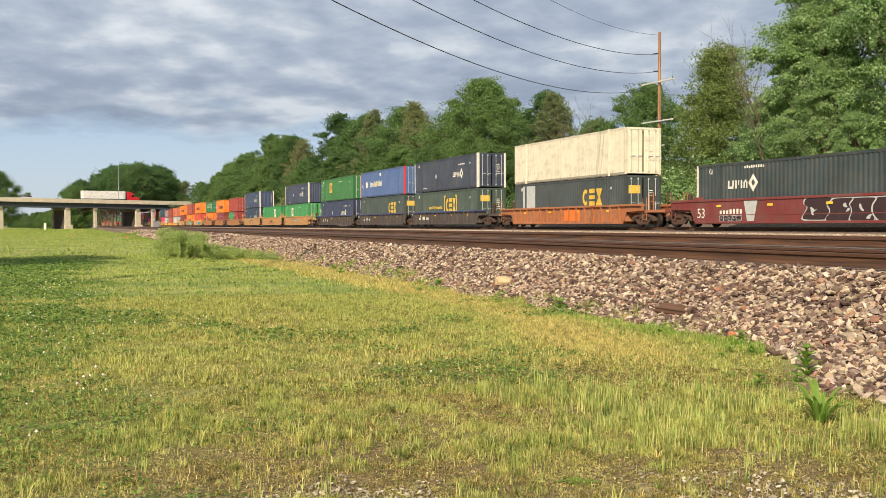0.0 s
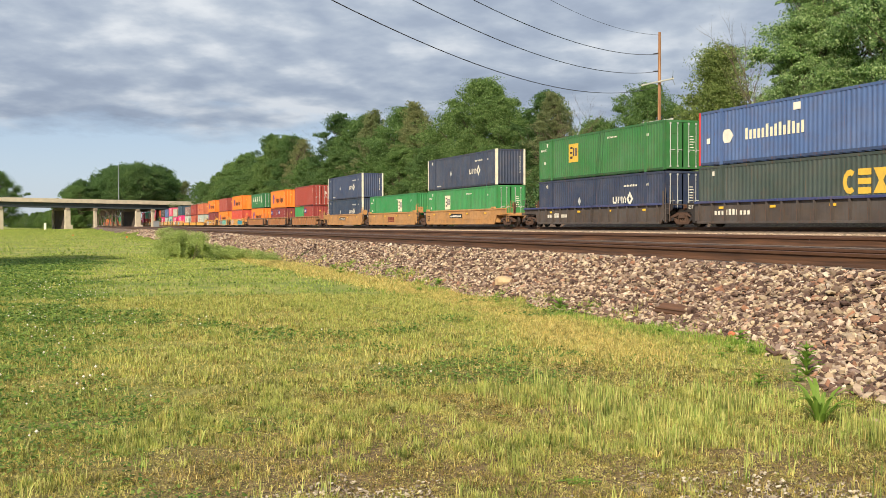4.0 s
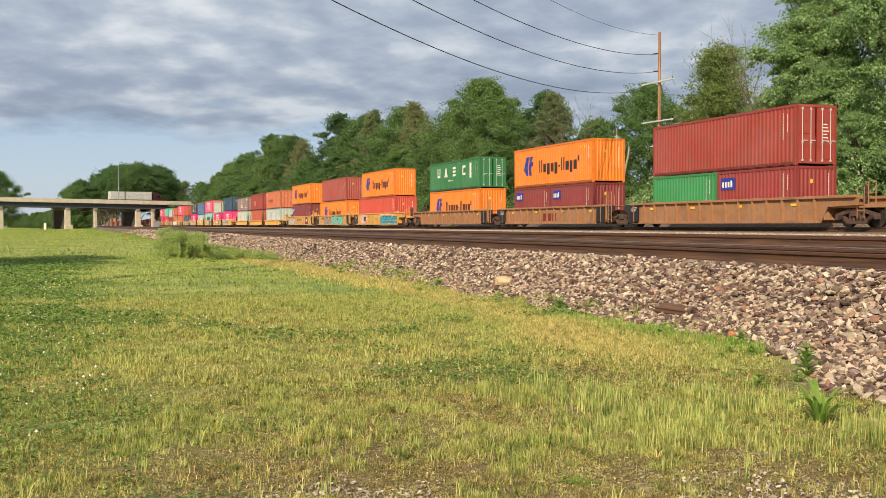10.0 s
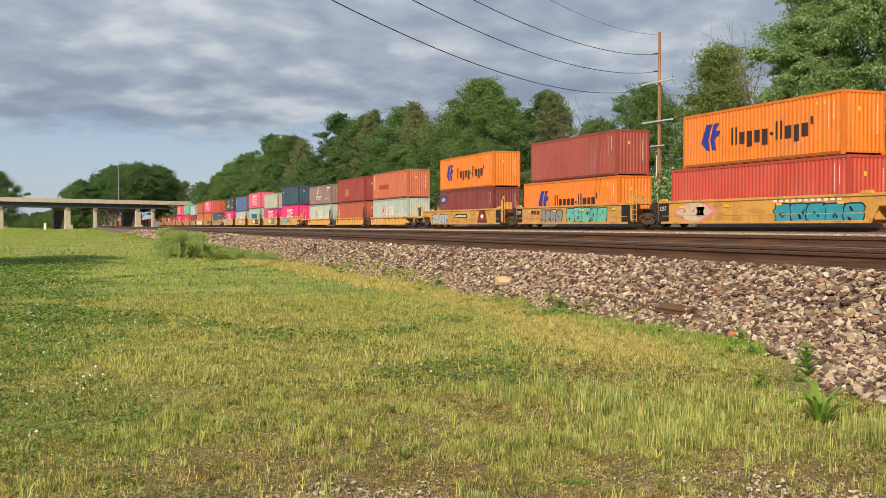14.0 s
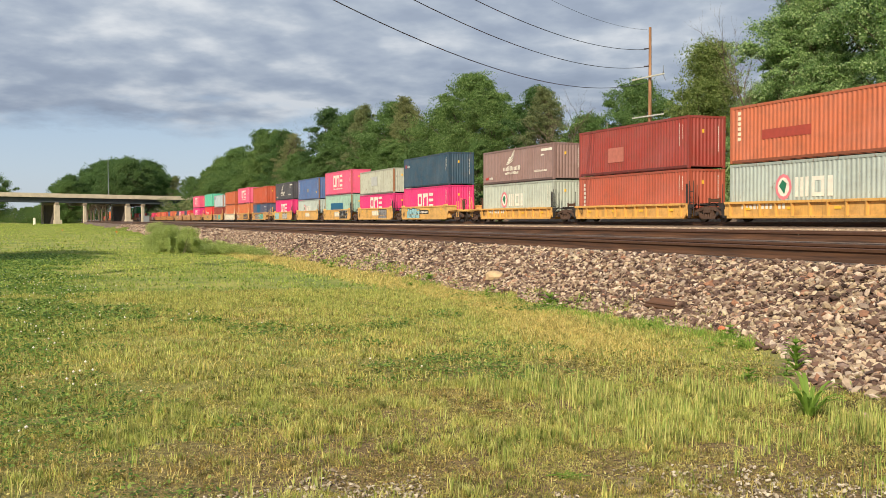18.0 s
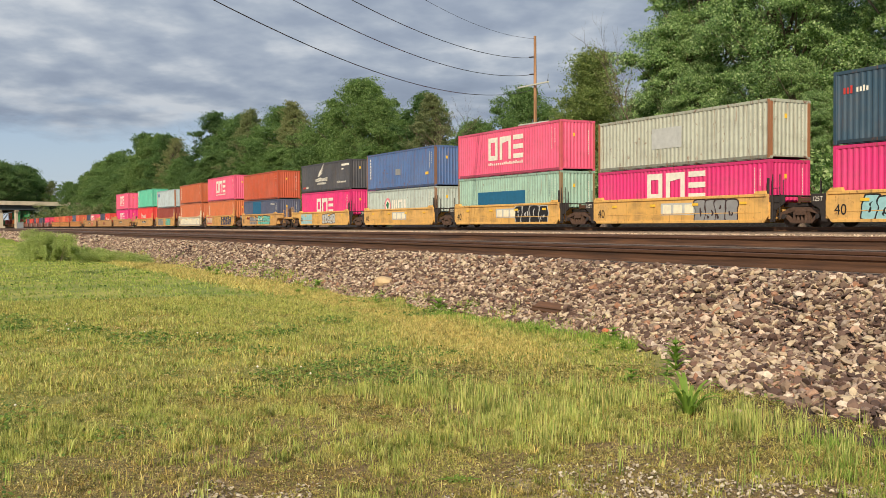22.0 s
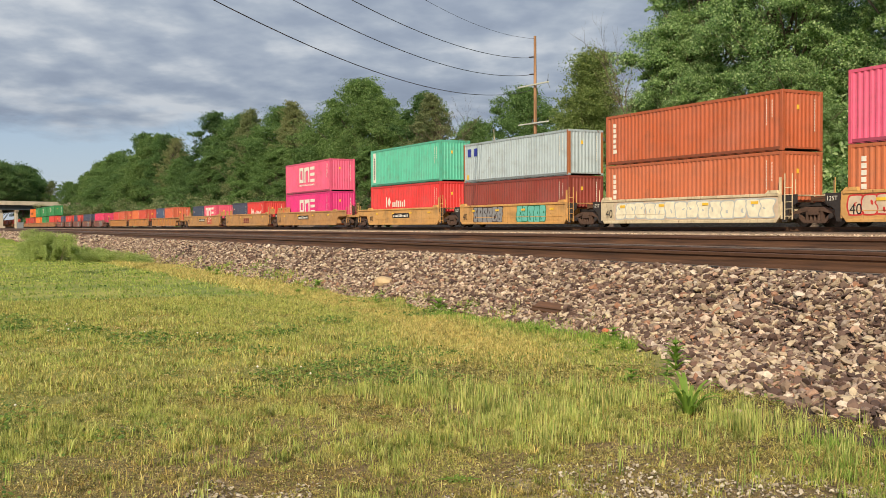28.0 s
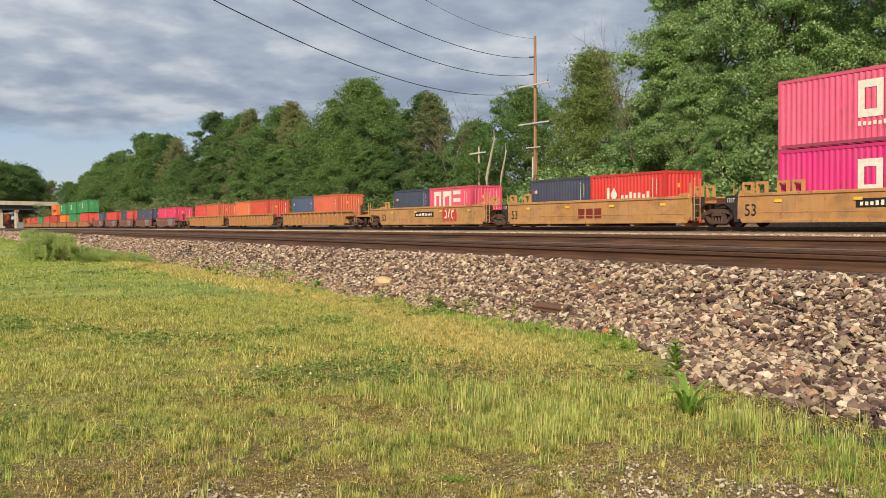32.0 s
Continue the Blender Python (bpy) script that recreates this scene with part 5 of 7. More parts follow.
        mark(h, "code_bar", strokes(L * 0.3, H * 0.78, L * 0.42, H * 0.84, 8, 2), white)
    elif kind == "blue_tag":
        mark(h, "panel", [(-L * 0.455, H * 0.66, -L * 0.42, H * 0.86), (-L * 0.385, H * 0.66, -L * 0.35, H * 0.86)], M["ink_blue"])
        mark(h, "patch", [(-L * 0.465, H * 0.08, -L * 0.44, H * 0.2)], M["gold"])
    if L < 15 and kind != "wing":
        mark(h, "code_bar", [(L / 2 - 0.92, H * (0.44 + 0.045 * i), L / 2 - 0.87, H * (0.47 + 0.045 * i)) for i in range(10)] + [(L / 2 - 0.6, H * (0.56 + 0.05 * i), L / 2 - 0.55, H * (0.595 + 0.05 * i)) for i in range(6)], white)
    elif L > 15 and kind != "hexagon":
        mark(h, "code_bar", strokes(L / 2 - 2.0, H * 0.72, L / 2 - 1.6, H * 0.8, 3, 3) + [(-L / 2 + 1.2, H * 0.82, -L / 2 + 1.4, H * 0.9)], white)


SIDES = {}
COUNT = [0]


def container(u, L, H, z, rgb, kind, label, door=False, rust=0.25, W=2.44, posts=None, end_mark=None):
    """A steel container whose near lower edge starts at train place u; z above the rail head."""
    COUNT[0] += 1
    seed = COUNT[0]
    mat = paint(rgb, rust, 0.3)
    frame_mat = paint(tuple(int(v * 0.92) for v in rgb), min(1.0, rust + 0.3), 0.2)
    post_mat = paint(posts, 0.3, 0.2) if posts else frame_mat
    sill_mat = paint(tuple(int(v * 0.7) for v in rgb), min(1.0, rust + 0.35), 0.1)
    c = thing("shipping_container", label, "shipping container", "containers on the train")
    hw = W / 2
    big = L > 15
    # side panels sit a little inside the frame
    sh = H - 0.3
    side = put("side_panel", cached(("side_panel", L, H), lambda bm: corrugated(bm, L - 0.3, sh, 0.03 if big else 0.036, 0.3 if big else 0.28)) if kind != "smooth" else cached(("smooth_panel", L, H), lambda bm: corrugated(bm, L - 0.3, sh, 0.006, 1.8)), c, pose(0, -hw + 0.012, 0.17), "", mat)
    SIDES[c.name] = put("painted_face", cached(("face_frame", L, H), lambda bm: (box(bm, -L / 2 + 0.15, L / 2 - 0.15, -0.003, 0.0, -0.0, 0.012))), side, pose(0, -0.001, 0), "", mat)
    SIDES[c.name].matrix_basis = pose(0, -0.001, -0.17)
    put("side_panel", cached(("back_panel", L, H), lambda bm: box(bm, -L / 2 + 0.1, L / 2 - 0.1, -0.02, 0, 0, sh)), c, pose(0, hw - 0.01, 0.17), "", mat)
    put("roof", cached(("roof", L, W), lambda bm: box(bm, -L / 2 + 0.05, L / 2 - 0.05, -hw + 0.05, hw - 0.05, -0.04, 0)), c, pose(0, 0, H - 0.02), "", mat)
    put("floor", cached(("floor", L, W), lambda bm: box(bm, -L / 2 + 0.1, L / 2 - 0.1, -hw + 0.06, hw - 0.06, 0.06, 0.16)), c, None, "", M["dark_steel"])
    for s in (-1, 1):
        put("top_rail", cached(("top_rail", L), lambda bm: box(bm, -L / 2 + 0.1, L / 2 - 0.1, -0.04, 0.04, -0.13, 0)), c, pose(0, s * (hw - 0.04), H - 0.005), "", frame_mat)
        put("bottom_rail", cached(("bottom_rail", L), lambda bm: box(bm, -L / 2 + 0.1, L / 2 - 0.1, -0.04, 0.04, 0.035, 0.17)), c, pose(0, s * (hw - 0.055), 0.005), "", sill_mat)
    ends = (-1, 1)
    for e in ends:
        for s in (-1, 1):
            wide = 0.13 if big and posts and e > 0 else 0.08
            put("corner_post", cached(("corner_post", H, wide), lambda bm: (box(bm, -wide, wide, -0.085, 0.085, 0.02, H - 0.02 if wide < 0.1 else H + 0.02), bevelled(bm, 0.012))), c, pose(e * (L / 2 - wide), s * (hw - 0.08), 0), "", post_mat)
            for zc in (0, H - 0.118):
                if not big and (s < 0 or e > 0):
                    put("corner_casting", cached(("corner_casting",), lambda bm: (box(bm, -0.09, 0.09, -0.082, 0.082, 0, 0.118), bevelled(bm, 0.008))), c, pose(e * (L / 2 - 0.085), s * (hw - 0.078), zc), "", frame_mat)
    if big:
        # 53-foot boxes carry their lifting posts at the 40-foot places
        for e in ends:
            put("lifting_post", cached(("lifting_post", H), lambda bm: box(bm, -0.12, 0.12, -0.012, 0.012, 0, H + 0.03)), c, pose(e * 6.1, -hw - 0.002, 0), "", mat)
    put("end_panel", cached(("back_end", W, H), lambda bm: box(bm, 0, 0.03, -hw + 0.1, hw - 0.1, 0.05, H - 0.05)), c, pose(-L / 2 + 0.03, 0, 0), "", mat)
    for zc, hh in ((0.09, 0.08), (H - 0.13, 0.13)):
        put("end_sill", cached(("end_sill", W, hh), lambda bm: box(bm, -0.05, 0.05, -hw + 0.12, hw - 0.12, 0, hh)), c, pose(L / 2 - 0.06, 0, zc), "", frame_mat if not door else mat)
    if door:
        for s in (-1, 1):
            d = put("door", cached(("door", W, H), lambda bm: (box(bm, -0.03, 0.0, -hw / 2 + 0.07, hw / 2 - 0.07, 0, H - 0.31), [box(bm, -0.0, 0.018, -hw / 2 + 0.12, hw / 2 - 0.12, H * 0.05 + k * (H - 0.5) / 4, H * 0.05 + k * (H - 0.5) / 4 + 0.42) for k in range(4)])), c, pose(L / 2 - 0.03, s * (hw / 2 - 0.02), 0.165), "", mat)
            for q in (-0.25, 0.25):
                put("lock_rod", cached(("lock_rod", H), lambda bm: (rod(bm, (0, 0, 0.02), (0, 0, H - 0.3), 0.02, sides=6), box(bm, -0.02, 0.02, -0.05, 0.05, 0.9, 0.96), box(bm, -0.02, 0.02, -0.05, 0.05, 0.02, 0.12), box(bm, -0.02, 0.02, -0.05, 0.05, H - 0.42, H - 0.32), box(bm, -0.015, 0.02, -0.02, 0.3, 1.0, 1.04))), d, pose(0.045, q, 0), "", M["silver"])
            mk = bmesh.new()
            for k in range(6):
                box(mk, 0.024, 0.027, -0.18, 0.16 - 0.05 * (k % 3), H * 0.34 + k * 0.16, H * 0.34 + k * 0.16 + 0.05)
            if s == 1:
                part("code_bar", mk, M["white"], d)["kind"] = "stuff"
            elif end_mark == "gold":
                mk.free()
                mk = bmesh.new()
                box(mk, 0.024, 0.027, -0.42, 0.42, H * 0.56, H * 0.56 + 0.5)
                part("panel", mk, M["gold"], d)
            else:
                mk.free()
    else:
        e = put("end_panel", cached(("front_end", W, H), lambda bm: corrugated(bm, W - 0.3, H - 0.29, 0.03, 0.25)), c, pose(L / 2 - 0.02, 0, 0.16, 0, 0, 90), "", mat)
        mk = bmesh.new()
        for k in range(11):
            box(mk, hw - 0.5, hw - 0.455, -0.006, -0.003, H * 0.27 + k * 0.13, H * 0.27 + k * 0.13 + 0.085)
        part("code_bar", mk, M["white"], e)["kind"] = "stuff"
        if not big:
            mk = bmesh.new()
            box(mk, -0.35, -0.2, -0.006, -0.003, H * 0.62, H * 0.62 + 0.2)
            part("patch", mk, M["yellow"], e)
    livery(c, kind, L, H, seed)
    RIDERS.append((c, u + L / 2, T3, HEAD3 + z))
    return c


def truck(parent, x):
    """A two-axle truck under a well's end: cast side frames, bolster, four wheels."""
    t = put("truck", cached(("bolster",), lambda bm: (box(bm, -0.22, 0.22, -0.95, 0.95, 0.38, 0.78), bevelled(bm, 0.03))), parent, pose(x, 0, 0), "", M["truck"])
    upper = [(-1.27, 0.36), (-1.05, 0.34), (-1.0, 0.5), (-0.42, 0.64), (0.42, 0.64), (1.0, 0.5), (1.05, 0.34), (1.27, 0.36), (1.24, 0.58), (0.85, 0.7), (0.45, 0.82), (-0.45, 0.82), (-0.85, 0.7), (-1.24, 0.58)]
    lower = [(-0.78, 0.53), (-0.92, 0.46), (-0.55, 0.15), (0.55, 0.15), (0.92, 0.46), (0.78, 0.53), (0.46, 0.27), (-0.46, 0.27)]
    for s in (-1, 1):
        put("side_frame", cached(("side_frame",), lambda bm: (prism(bm, upper, -0.08, 0.08), prism(bm, lower, -0.07, 0.07), prism(bm, [(-0.44, 0.25), (-0.31, 0.25), (-0.31, 0.66), (-0.44, 0.66)], -0.065, 0.065), prism(bm, [(0.31, 0.25), (0.44, 0.25), (0.44, 0.66), (0.31, 0.66)], -0.065, 0.065))), t, pose(0, s * 1.12, 0), "", M["truck"])
        put("spring_nest", cached(("spring_nest",), lambda bm: (box(bm, -0.25, 0.25, -0.12, 0.12, 0.5, 0.64), [rod(bm, (k * 0.15, 0, 0.26), (k * 0.15, 0, 0.5), 0.062, sides=8) for k in (-1.3, 0, 1.3)])), t, pose(0, s * 1.13, 0), "", M["truck"])
        for a in (-0.89, 0.89):
            put("wheel", cached(("wheel",), lambda bm: (rod(bm, (0, -0.065, 0), (0, 0.065, 0), 0.42, sides=28), rod(bm, (0, 0.05, 0), (0, 0.09, 0), 0.45, sides=28), rod(bm, (0, -0.1, 0), (0, 0.1, 0), 0.12, sides=12))), t, pose(a, s * 0.755, 0.42, 0, 0, 0 if s < 0 else 180), "", M["wheel"])
            put("axle_box", cached(("axle_box",), lambda bm: (rod(bm, (0, -0.1, 0), (0, 0.1, 0), 0.11, sides=10))), t, pose(a, s * 1.17, 0.44), "", M["dark_steel"])
    return t


def well(u, L, style, rgb, ends, label, top=1.47, marks=(), size_mark="", dark_ends=False, cap=None, floor=0.34, far=False, staples=()):
    """A well unit for a box of length L whose near edge starts at u. ends: 'J' a shared truck, 'C' a coupler end."""
    half = L / 2
    reach = half + 0.12
    mat = paint(rgb, 0.5, 0.35, 0.6)
    capmat = paint(cap, 0.4, 0.3, 0.6) if cap else mat
    w = thing("well_car", label, "well car", "well cars of the train")
    tp = half + 1.68
    low = 0.19
    # side sills
    left = -reach - (2.1 if ends[0] == "C" else 0.0)
    right = reach + (2.1 if ends[1] == "C" else 0.0)
    out = [(-reach + 0.25 if ends[0] == "J" else -reach + 0.2, low), (reach - 0.25 if ends[1] == "J" else reach - 0.2, low)]
    out += [(reach, low + 0.3), (reach, top)] if ends[1] == "J" else [(reach + 0.25, 0.92), (right, 0.98), (right, top - 0.12), (reach + 1.2, top)]
    out += [(-reach, top), (-reach, low + 0.3)] if ends[0] == "J" else [(-reach - 1.2, top), (left, top - 0.12), (left, 0.98), (-reach - 0.25, 0.92)]
    key = ("side_sill", L, ends, top)
    first = None
    for s in (-1, 1):
        sill = put("side_sill", cached(key, lambda bm: prism(bm, out, -0.03, 0.03)), w, pose(0, s * (1.4 if style == "ribbed" else 1.42), 0), "", mat)
        put("top_chord", cached(("top_chord", L, ends, top, style), lambda bm: (box(bm, left + 0.1, right - 0.1, -0.17 if style == "ribbed" else -0.08, 0.17 if style == "ribbed" else 0.08, -0.1, 0.03), bevelled(bm, 0.015))), sill, pose(0, 0, top - 0.02), "", capmat)
        put("bottom_chord", cached(("bottom_chord", L, style), lambda bm: (box(bm, -reach + 0.3, reach - 0.3, -0.15 if style == "ribbed" else -0.07, 0.15 if style == "ribbed" else 0.07, 0, 0.13), bevelled(bm, 0.012))), sill, pose(0, 0, low - 0.01), "", mat)
        if s < 0:
            first = sill
            if far:
                row = bmesh.new()
                for i in range(15):
                    x = -reach + 0.5 + (2 * reach - 1.0) * i / 14
                    box(row, x - 0.045, x + 0.045, -0.158, -0.028, low + 0.1, top - 0.1)
                part("rib_row", row, mat, sill)["kind"] = "stuff"
            elif style == "ribbed":
                n = 15 if L > 15 else 11
                for i in range(n):
                    x = -reach + 0.5 + (2 * reach - 1.0) * i / (n - 1)
                    put("rib", cached(("rib", top), lambda bm: box(bm, -0.045, 0.045, -0.13, 0.0, low + 0.1, top - 0.1)), sill, pose(x, -0.028, 0), "", capmat if dark_ends is None else mat)
            else:
                put("crease", cached(("crease", L), lambda bm: box(bm, -reach + 0.4, reach - 0.4, -0.012, 0, 0, 0.035)), sill, pose(0, -0.03, low + 0.42), "", mat)
                for e in (-1, 1):
                    for k in staples if e < 0 else ():
                        put("guide_staple", cached(("guide_staple",), lambda bm: (box(bm, -0.3, -0.2, -0.07, 0.07, 0, 0.379), box(bm, 0.2, 0.3, -0.07, 0.07, 0, 0.379), box(bm, -0.3, 0.3, -0.07, 0.07, 0.38, 0.5))), sill, pose(-reach + k, 0.0, top), "", mat)
                    put("corner_guide", cached(("corner_guide",), lambda bm: (prism(bm, [(-0.35, 0), (0.35, 0), (0.3, 0.14), (-0.2, 0.14)], -0.09, 0.09))), sill, pose(e * (reach - 0.45), 0, top), "", mat)
    # cross members hold the well together
    for i in range(0 if far else 5):
        x = -reach + 0.6 + (2 * reach - 1.2) * i / 4
        put("cross_member", cached(("cross_member", floor), lambda bm: box(bm, -0.12, 0.12, -1.4, 1.4, floor - 0.14, floor)), w, pose(x, 0, 0), "", mat)
    for e, kind in zip((-1, 1), ends):
        put("bulkhead", cached(("bulkhead", top), lambda bm: box(bm, -0.05, 0.05, -1.4, 1.4, low + 0.15, top - 0.35)), w, pose(e * (reach + 0.02), 0, 0), "", mat)
        x0 = reach + 0.05
        x1 = (reach + 3.0) if kind == "C" else tp - 0.18
        platform = put("end_platform", cached(("end_platform", round(x1 - x0, 2), kind), lambda bm: (box(bm, 0, x1 - x0, -1.25 if kind == "C" else -0.6, 1.25 if kind == "C" else 0.6, 0.86, 1.02), box(bm, 0, x1 - x0, -0.3, 0.3, 0.62, 0.8))), w, pose(e * x0, 0, 0, 0, 0, 0 if e > 0 else 180), "", M["dark_steel"] if kind == "J" else mat)
        if kind == "C":
            tx = half + 1.85
            truck(w, e * tx)
            put("coupler", cached(("coupler",), lambda bm: (box(bm, 0, 0.75, -0.12, 0.12, 0.75, 0.98), box(bm, 0.6, 0.85, -0.2, 0.14, 0.7, 1.02), bevelled(bm, 0.02))), platform, pose(x1 - x0, 0, 0), "", M["truck"])
            for s in (-1, 1):
                put("handrail", cached(("handrail",), lambda bm: (rod(bm, (0, 0, 0.98), (0, 0, 2.0), 0.022, sides=6), rod(bm, (0.42, 0, 0.98), (0.42, 0, 2.0), 0.022, sides=6), rod(bm, (0, 0, 2.0), (0.42, 0, 2.0), 0.022, sides=6), rod(bm, (0, 0, 1.5), (0.42, 0, 1.5), 0.018, sides=6))), platform, pose(x1 - x0 - 0.55, s * 1.2, 0), "", mat)
                put("ladder", cached(("ladder",), lambda bm: ([rod(bm, (-0.2, 0, 0.45 + 0.28 * k), (0.2, 0, 0.45 + 0.28 * k), 0.016, sides=6) for k in range(4)], [rod(bm, (q, 0, 0.4), (q, 0, 1.75), 0.02, sides=6) for q in (-0.2, 0.2)])), platform, pose(x1 - x0 - 0.9, s * 1.3, 0), "", mat)
            put("hand_brake", cached(("hand_brake",), lambda bm: ([rod(bm, (0, math.cos(a) * 0.24, 1.7 + math.sin(a) * 0.24), (0, math.cos(a + 0.63) * 0.24, 1.7 + math.sin(a + 0.63) * 0.24), 0.025, sides=5) for a in [0.6283 * k for k in range(10)]], rod(bm, (0, -0.24, 1.7), (0, 0.24, 1.7), 0.018, sides=5), rod(bm, (0, 0, 1.46), (0, 0, 1.94), 0.018, sides=5), box(bm, -0.2, -0.02, -0.1, 0.1, 1.0, 1.85))), platform, pose(x1 - x0 - 1.3, -0.5 * e, 0), "", M["truck"])
        else:
            steel = mat if rgb[0] < 215 else M["dark_steel"]
            gusset = put("end_gusset", cached(("end_gusset", top), lambda bm: prism(bm, [(0.0, 0.22), (0.26, 0.22), (0.34, 0.72), (0.8, 1.0), (0.8, top - 0.06), (0.0, top - 0.06)], -0.03, 0.03)), platform, pose(-0.02, -1.36 * e, 0), "", M["dark_steel"])
            put("end_gusset", cached(("end_gusset", top)), platform, pose(-0.02, 1.36 * e, 0), "", M["dark_steel"])
            put("cross_walk", cached(("cross_walk",), lambda bm: (box(bm, -0.05, 0.62, -1.3, 1.3, 0, 0.05), bevelled(bm, 0.01))), platform, pose(0.05, 0, top - 0.12), "", steel)
            if e > 0:
                put("ladder", cached(("end_ladder",), lambda bm: ([rod(bm, (-0.19, 0, 0.45 + 0.3 * k), (0.19, 0, 0.45 + 0.3 * k), 0.018, sides=6) for k in range(5)], [rod(bm, (q, 0, 0.3), (q, 0, 2.25), 0.024, sides=6) for q in (-0.2, 0.2)])), platform, pose(0.36, -1.41, 0), "", steel)
                put("guide_post", cached(("guide_post",), lambda bm: (box(bm, -0.06, 0.06, -0.03, 0.03, 0.9, 2.1), bevelled(bm, 0.01))), platform, pose(-0.12, -1.38, 0), "", steel)
            elif not dark_ends and top > 1.2 and not far:
                digits(gusset, "125T", 0.74, top - 0.36, 0.26, M["white"], 0.036).rotation_euler = (radians(90), 0, radians(180))
            if style == "smooth" and L > 15 and e > 0 and not far:
                for q in (0.3, 1.05):
                    put("guide_staple", cached(("joint_staple",), lambda bm: (box(bm, -0.25, -0.15, -0.06, 0.06, 0, 0.429), box(bm, 0.15, 0.25, -0.06, 0.06, 0, 0.429), box(bm, -0.25, 0.25, -0.06, 0.06, 0.43, 0.55))), platform, pose(q, -1.2, top - 0.1), "", mat)
            for q in (-1.15, 1.15):
                put("joint_post", cached(("joint_post",), lambda bm: rod(bm, (0.5, 0, 0.95), (0.5, 0, 2.0), 0.022, sides=6)), platform, pose(0, q, 0), "", steel)
            if e > 0:
                truck(w, tp)
                if not far:
                    put("bracket", cached(("joint_bracket",), lambda bm: (box(bm, -0.5, -0.38, -0.03, 0.03, 0, 0.3), box(bm, 0.38, 0.5, -0.03, 0.03, 0, 0.3), box(bm, -0.379, 0.379, -0.025, 0.025, 0.06, 0.24))), platform, pose(x1 - x0 + 0.05, -0.66, 1.0), "", M["rail"])
    # painted shapes and figures on the near sill
    for kind in marks:
        sill_mark(first, kind, L, low, top, u)
    if size_mark:
        digits(first, size_mark, -reach + 0.4, low + 0.3, 0.74 if L > 15 else 0.6, M["white"] if rgb[0] < 130 else M["black"], -0.045)
    if dark_ends:
        for e, kind in zip((-1, 1), ends):
            if kind == "J":
                x = e * (reach - 0.55)
                mark_at(first, "end_panel", [(x - 0.5, low + 0.02, x + 0.5, top - 0.04)], M["black"], 0.15 if style == "ribbed" else 0.036)
                if e < 0:
                    digits(first, "125T", x - 0.42, low + 0.75, 0.34, M["white"], -0.155 if style == "ribbed" else -0.042)
    for i in range(0 if far else 4):
        mark_at(first, "reflector", [(-half * 0.75 + i * half * 0.5, top - 0.42, -half * 0.75 + i * half * 0.5 + 0.42, top - 0.3)], M["yellow"], 0.066)
    RIDERS.append((w, u + half, T3, HEAD3))
    return w


def mark_at(sill, name, rects, mat, depth=0.036):
    return mark(sill, name, rects, mat, depth=depth)


def scribble(seed, x0, x1, z0, z1, n):
    """Slanting painted strokes between two heights."""
    r = random.Random(seed)
    out = []
    w = (x1 - x0) / n
    for i in range(n):
        a, b = x0 + i * w, x0 + (i + r.uniform(0.82, 1.02)) * w
        s = r.uniform(-0.22, 0.22) * w
        p, q = z0 + r.uniform(0, 0.1) * (z1 - z0), z1 - r.uniform(0, 0.14) * (z1 - z0)
        c = (q - p) * r.uniform(0.12, 0.3)
        out.append(((a + 0.2 * w, p), (b - 0.15 * w, p + r.uniform(0, 0.06)), (b, p + c), (b + s, q - c), (b + s - 0.2 * w, q), (a + s + 0.2 * w, q - r.uniform(0, 0.06)), (a + s, q - c), (a, p + c)))
    return out


def swirl(seed, x0, x1, z0, z1, n, width=0.24):
    """Sprayed crescents, blobs and slashes side by side between two heights; no letters in them."""
    r = random.Random(seed)
    out = []
    w, h = (x1 - x0) / n, z1 - z0
    for i in range(n):
        cx, cz = x0 + (i + 0.5) * w, (z0 + z1) / 2 + r.uniform(-0.06, 0.06) * h
        rx, rz = 0.46 * w, 0.46 * h
        kind, turn = r.choice((0, 0, 1, 2)), r.uniform(0, 6.283)
        if kind == 0:
            # a crescent in short pieces
            thin = min(0.55, width / max(0.2, rx))
            steps = 9
            ring_pts = []
            for k in range(steps + 1):
                a = turn + k * r.uniform(0.42, 0.5)
                t = thin * (0.35 + 0.65 * math.sin(math.pi * k / steps))
                ring_pts.append(((cx + math.cos(a) * rx, cz + math.sin(a) * rz), (cx + math.cos(a) * rx * (1 - t), cz + math.sin(a) * rz * (1 - t))))
            for p, q in zip(ring_pts, ring_pts[1:]):
                out.append((p[0], q[0], q[1], p[1]))
        elif kind == 1:
            pts = []
            for k in range(12):
                a = 6.2832 * k / 12
                s = r.uniform(0.55, 0.8)
                pts.append((cx + math.cos(a) * rx * s, cz + math.sin(a) * rz * s))
            out.append(tuple(pts))
        else:
            t = min(width, 0.3 * w)
            lean = r.uniform(-0.3, 0.3) * w
            out.append(((cx - t / 2 - lean, cz - rz), (cx + t / 2 - lean, cz - rz * 0.8), (cx + t / 2 + lean, cz + rz), (cx - t / 2 + lean, cz + rz * 0.85)))
    return out


def rounded(pts, times=2):
    """The outline with its corners cut smooth."""
    for _ in range(times):
        out = []
        for (a, b), (c, d) in zip(pts, pts[1:] + pts[:1]):
            out += [(0.75 * a + 0.25 * c, 0.75 * b + 0.25 * d), (0.25 * a + 0.75 * c, 0.25 * b + 0.75 * d)]
        pts = out
    return pts


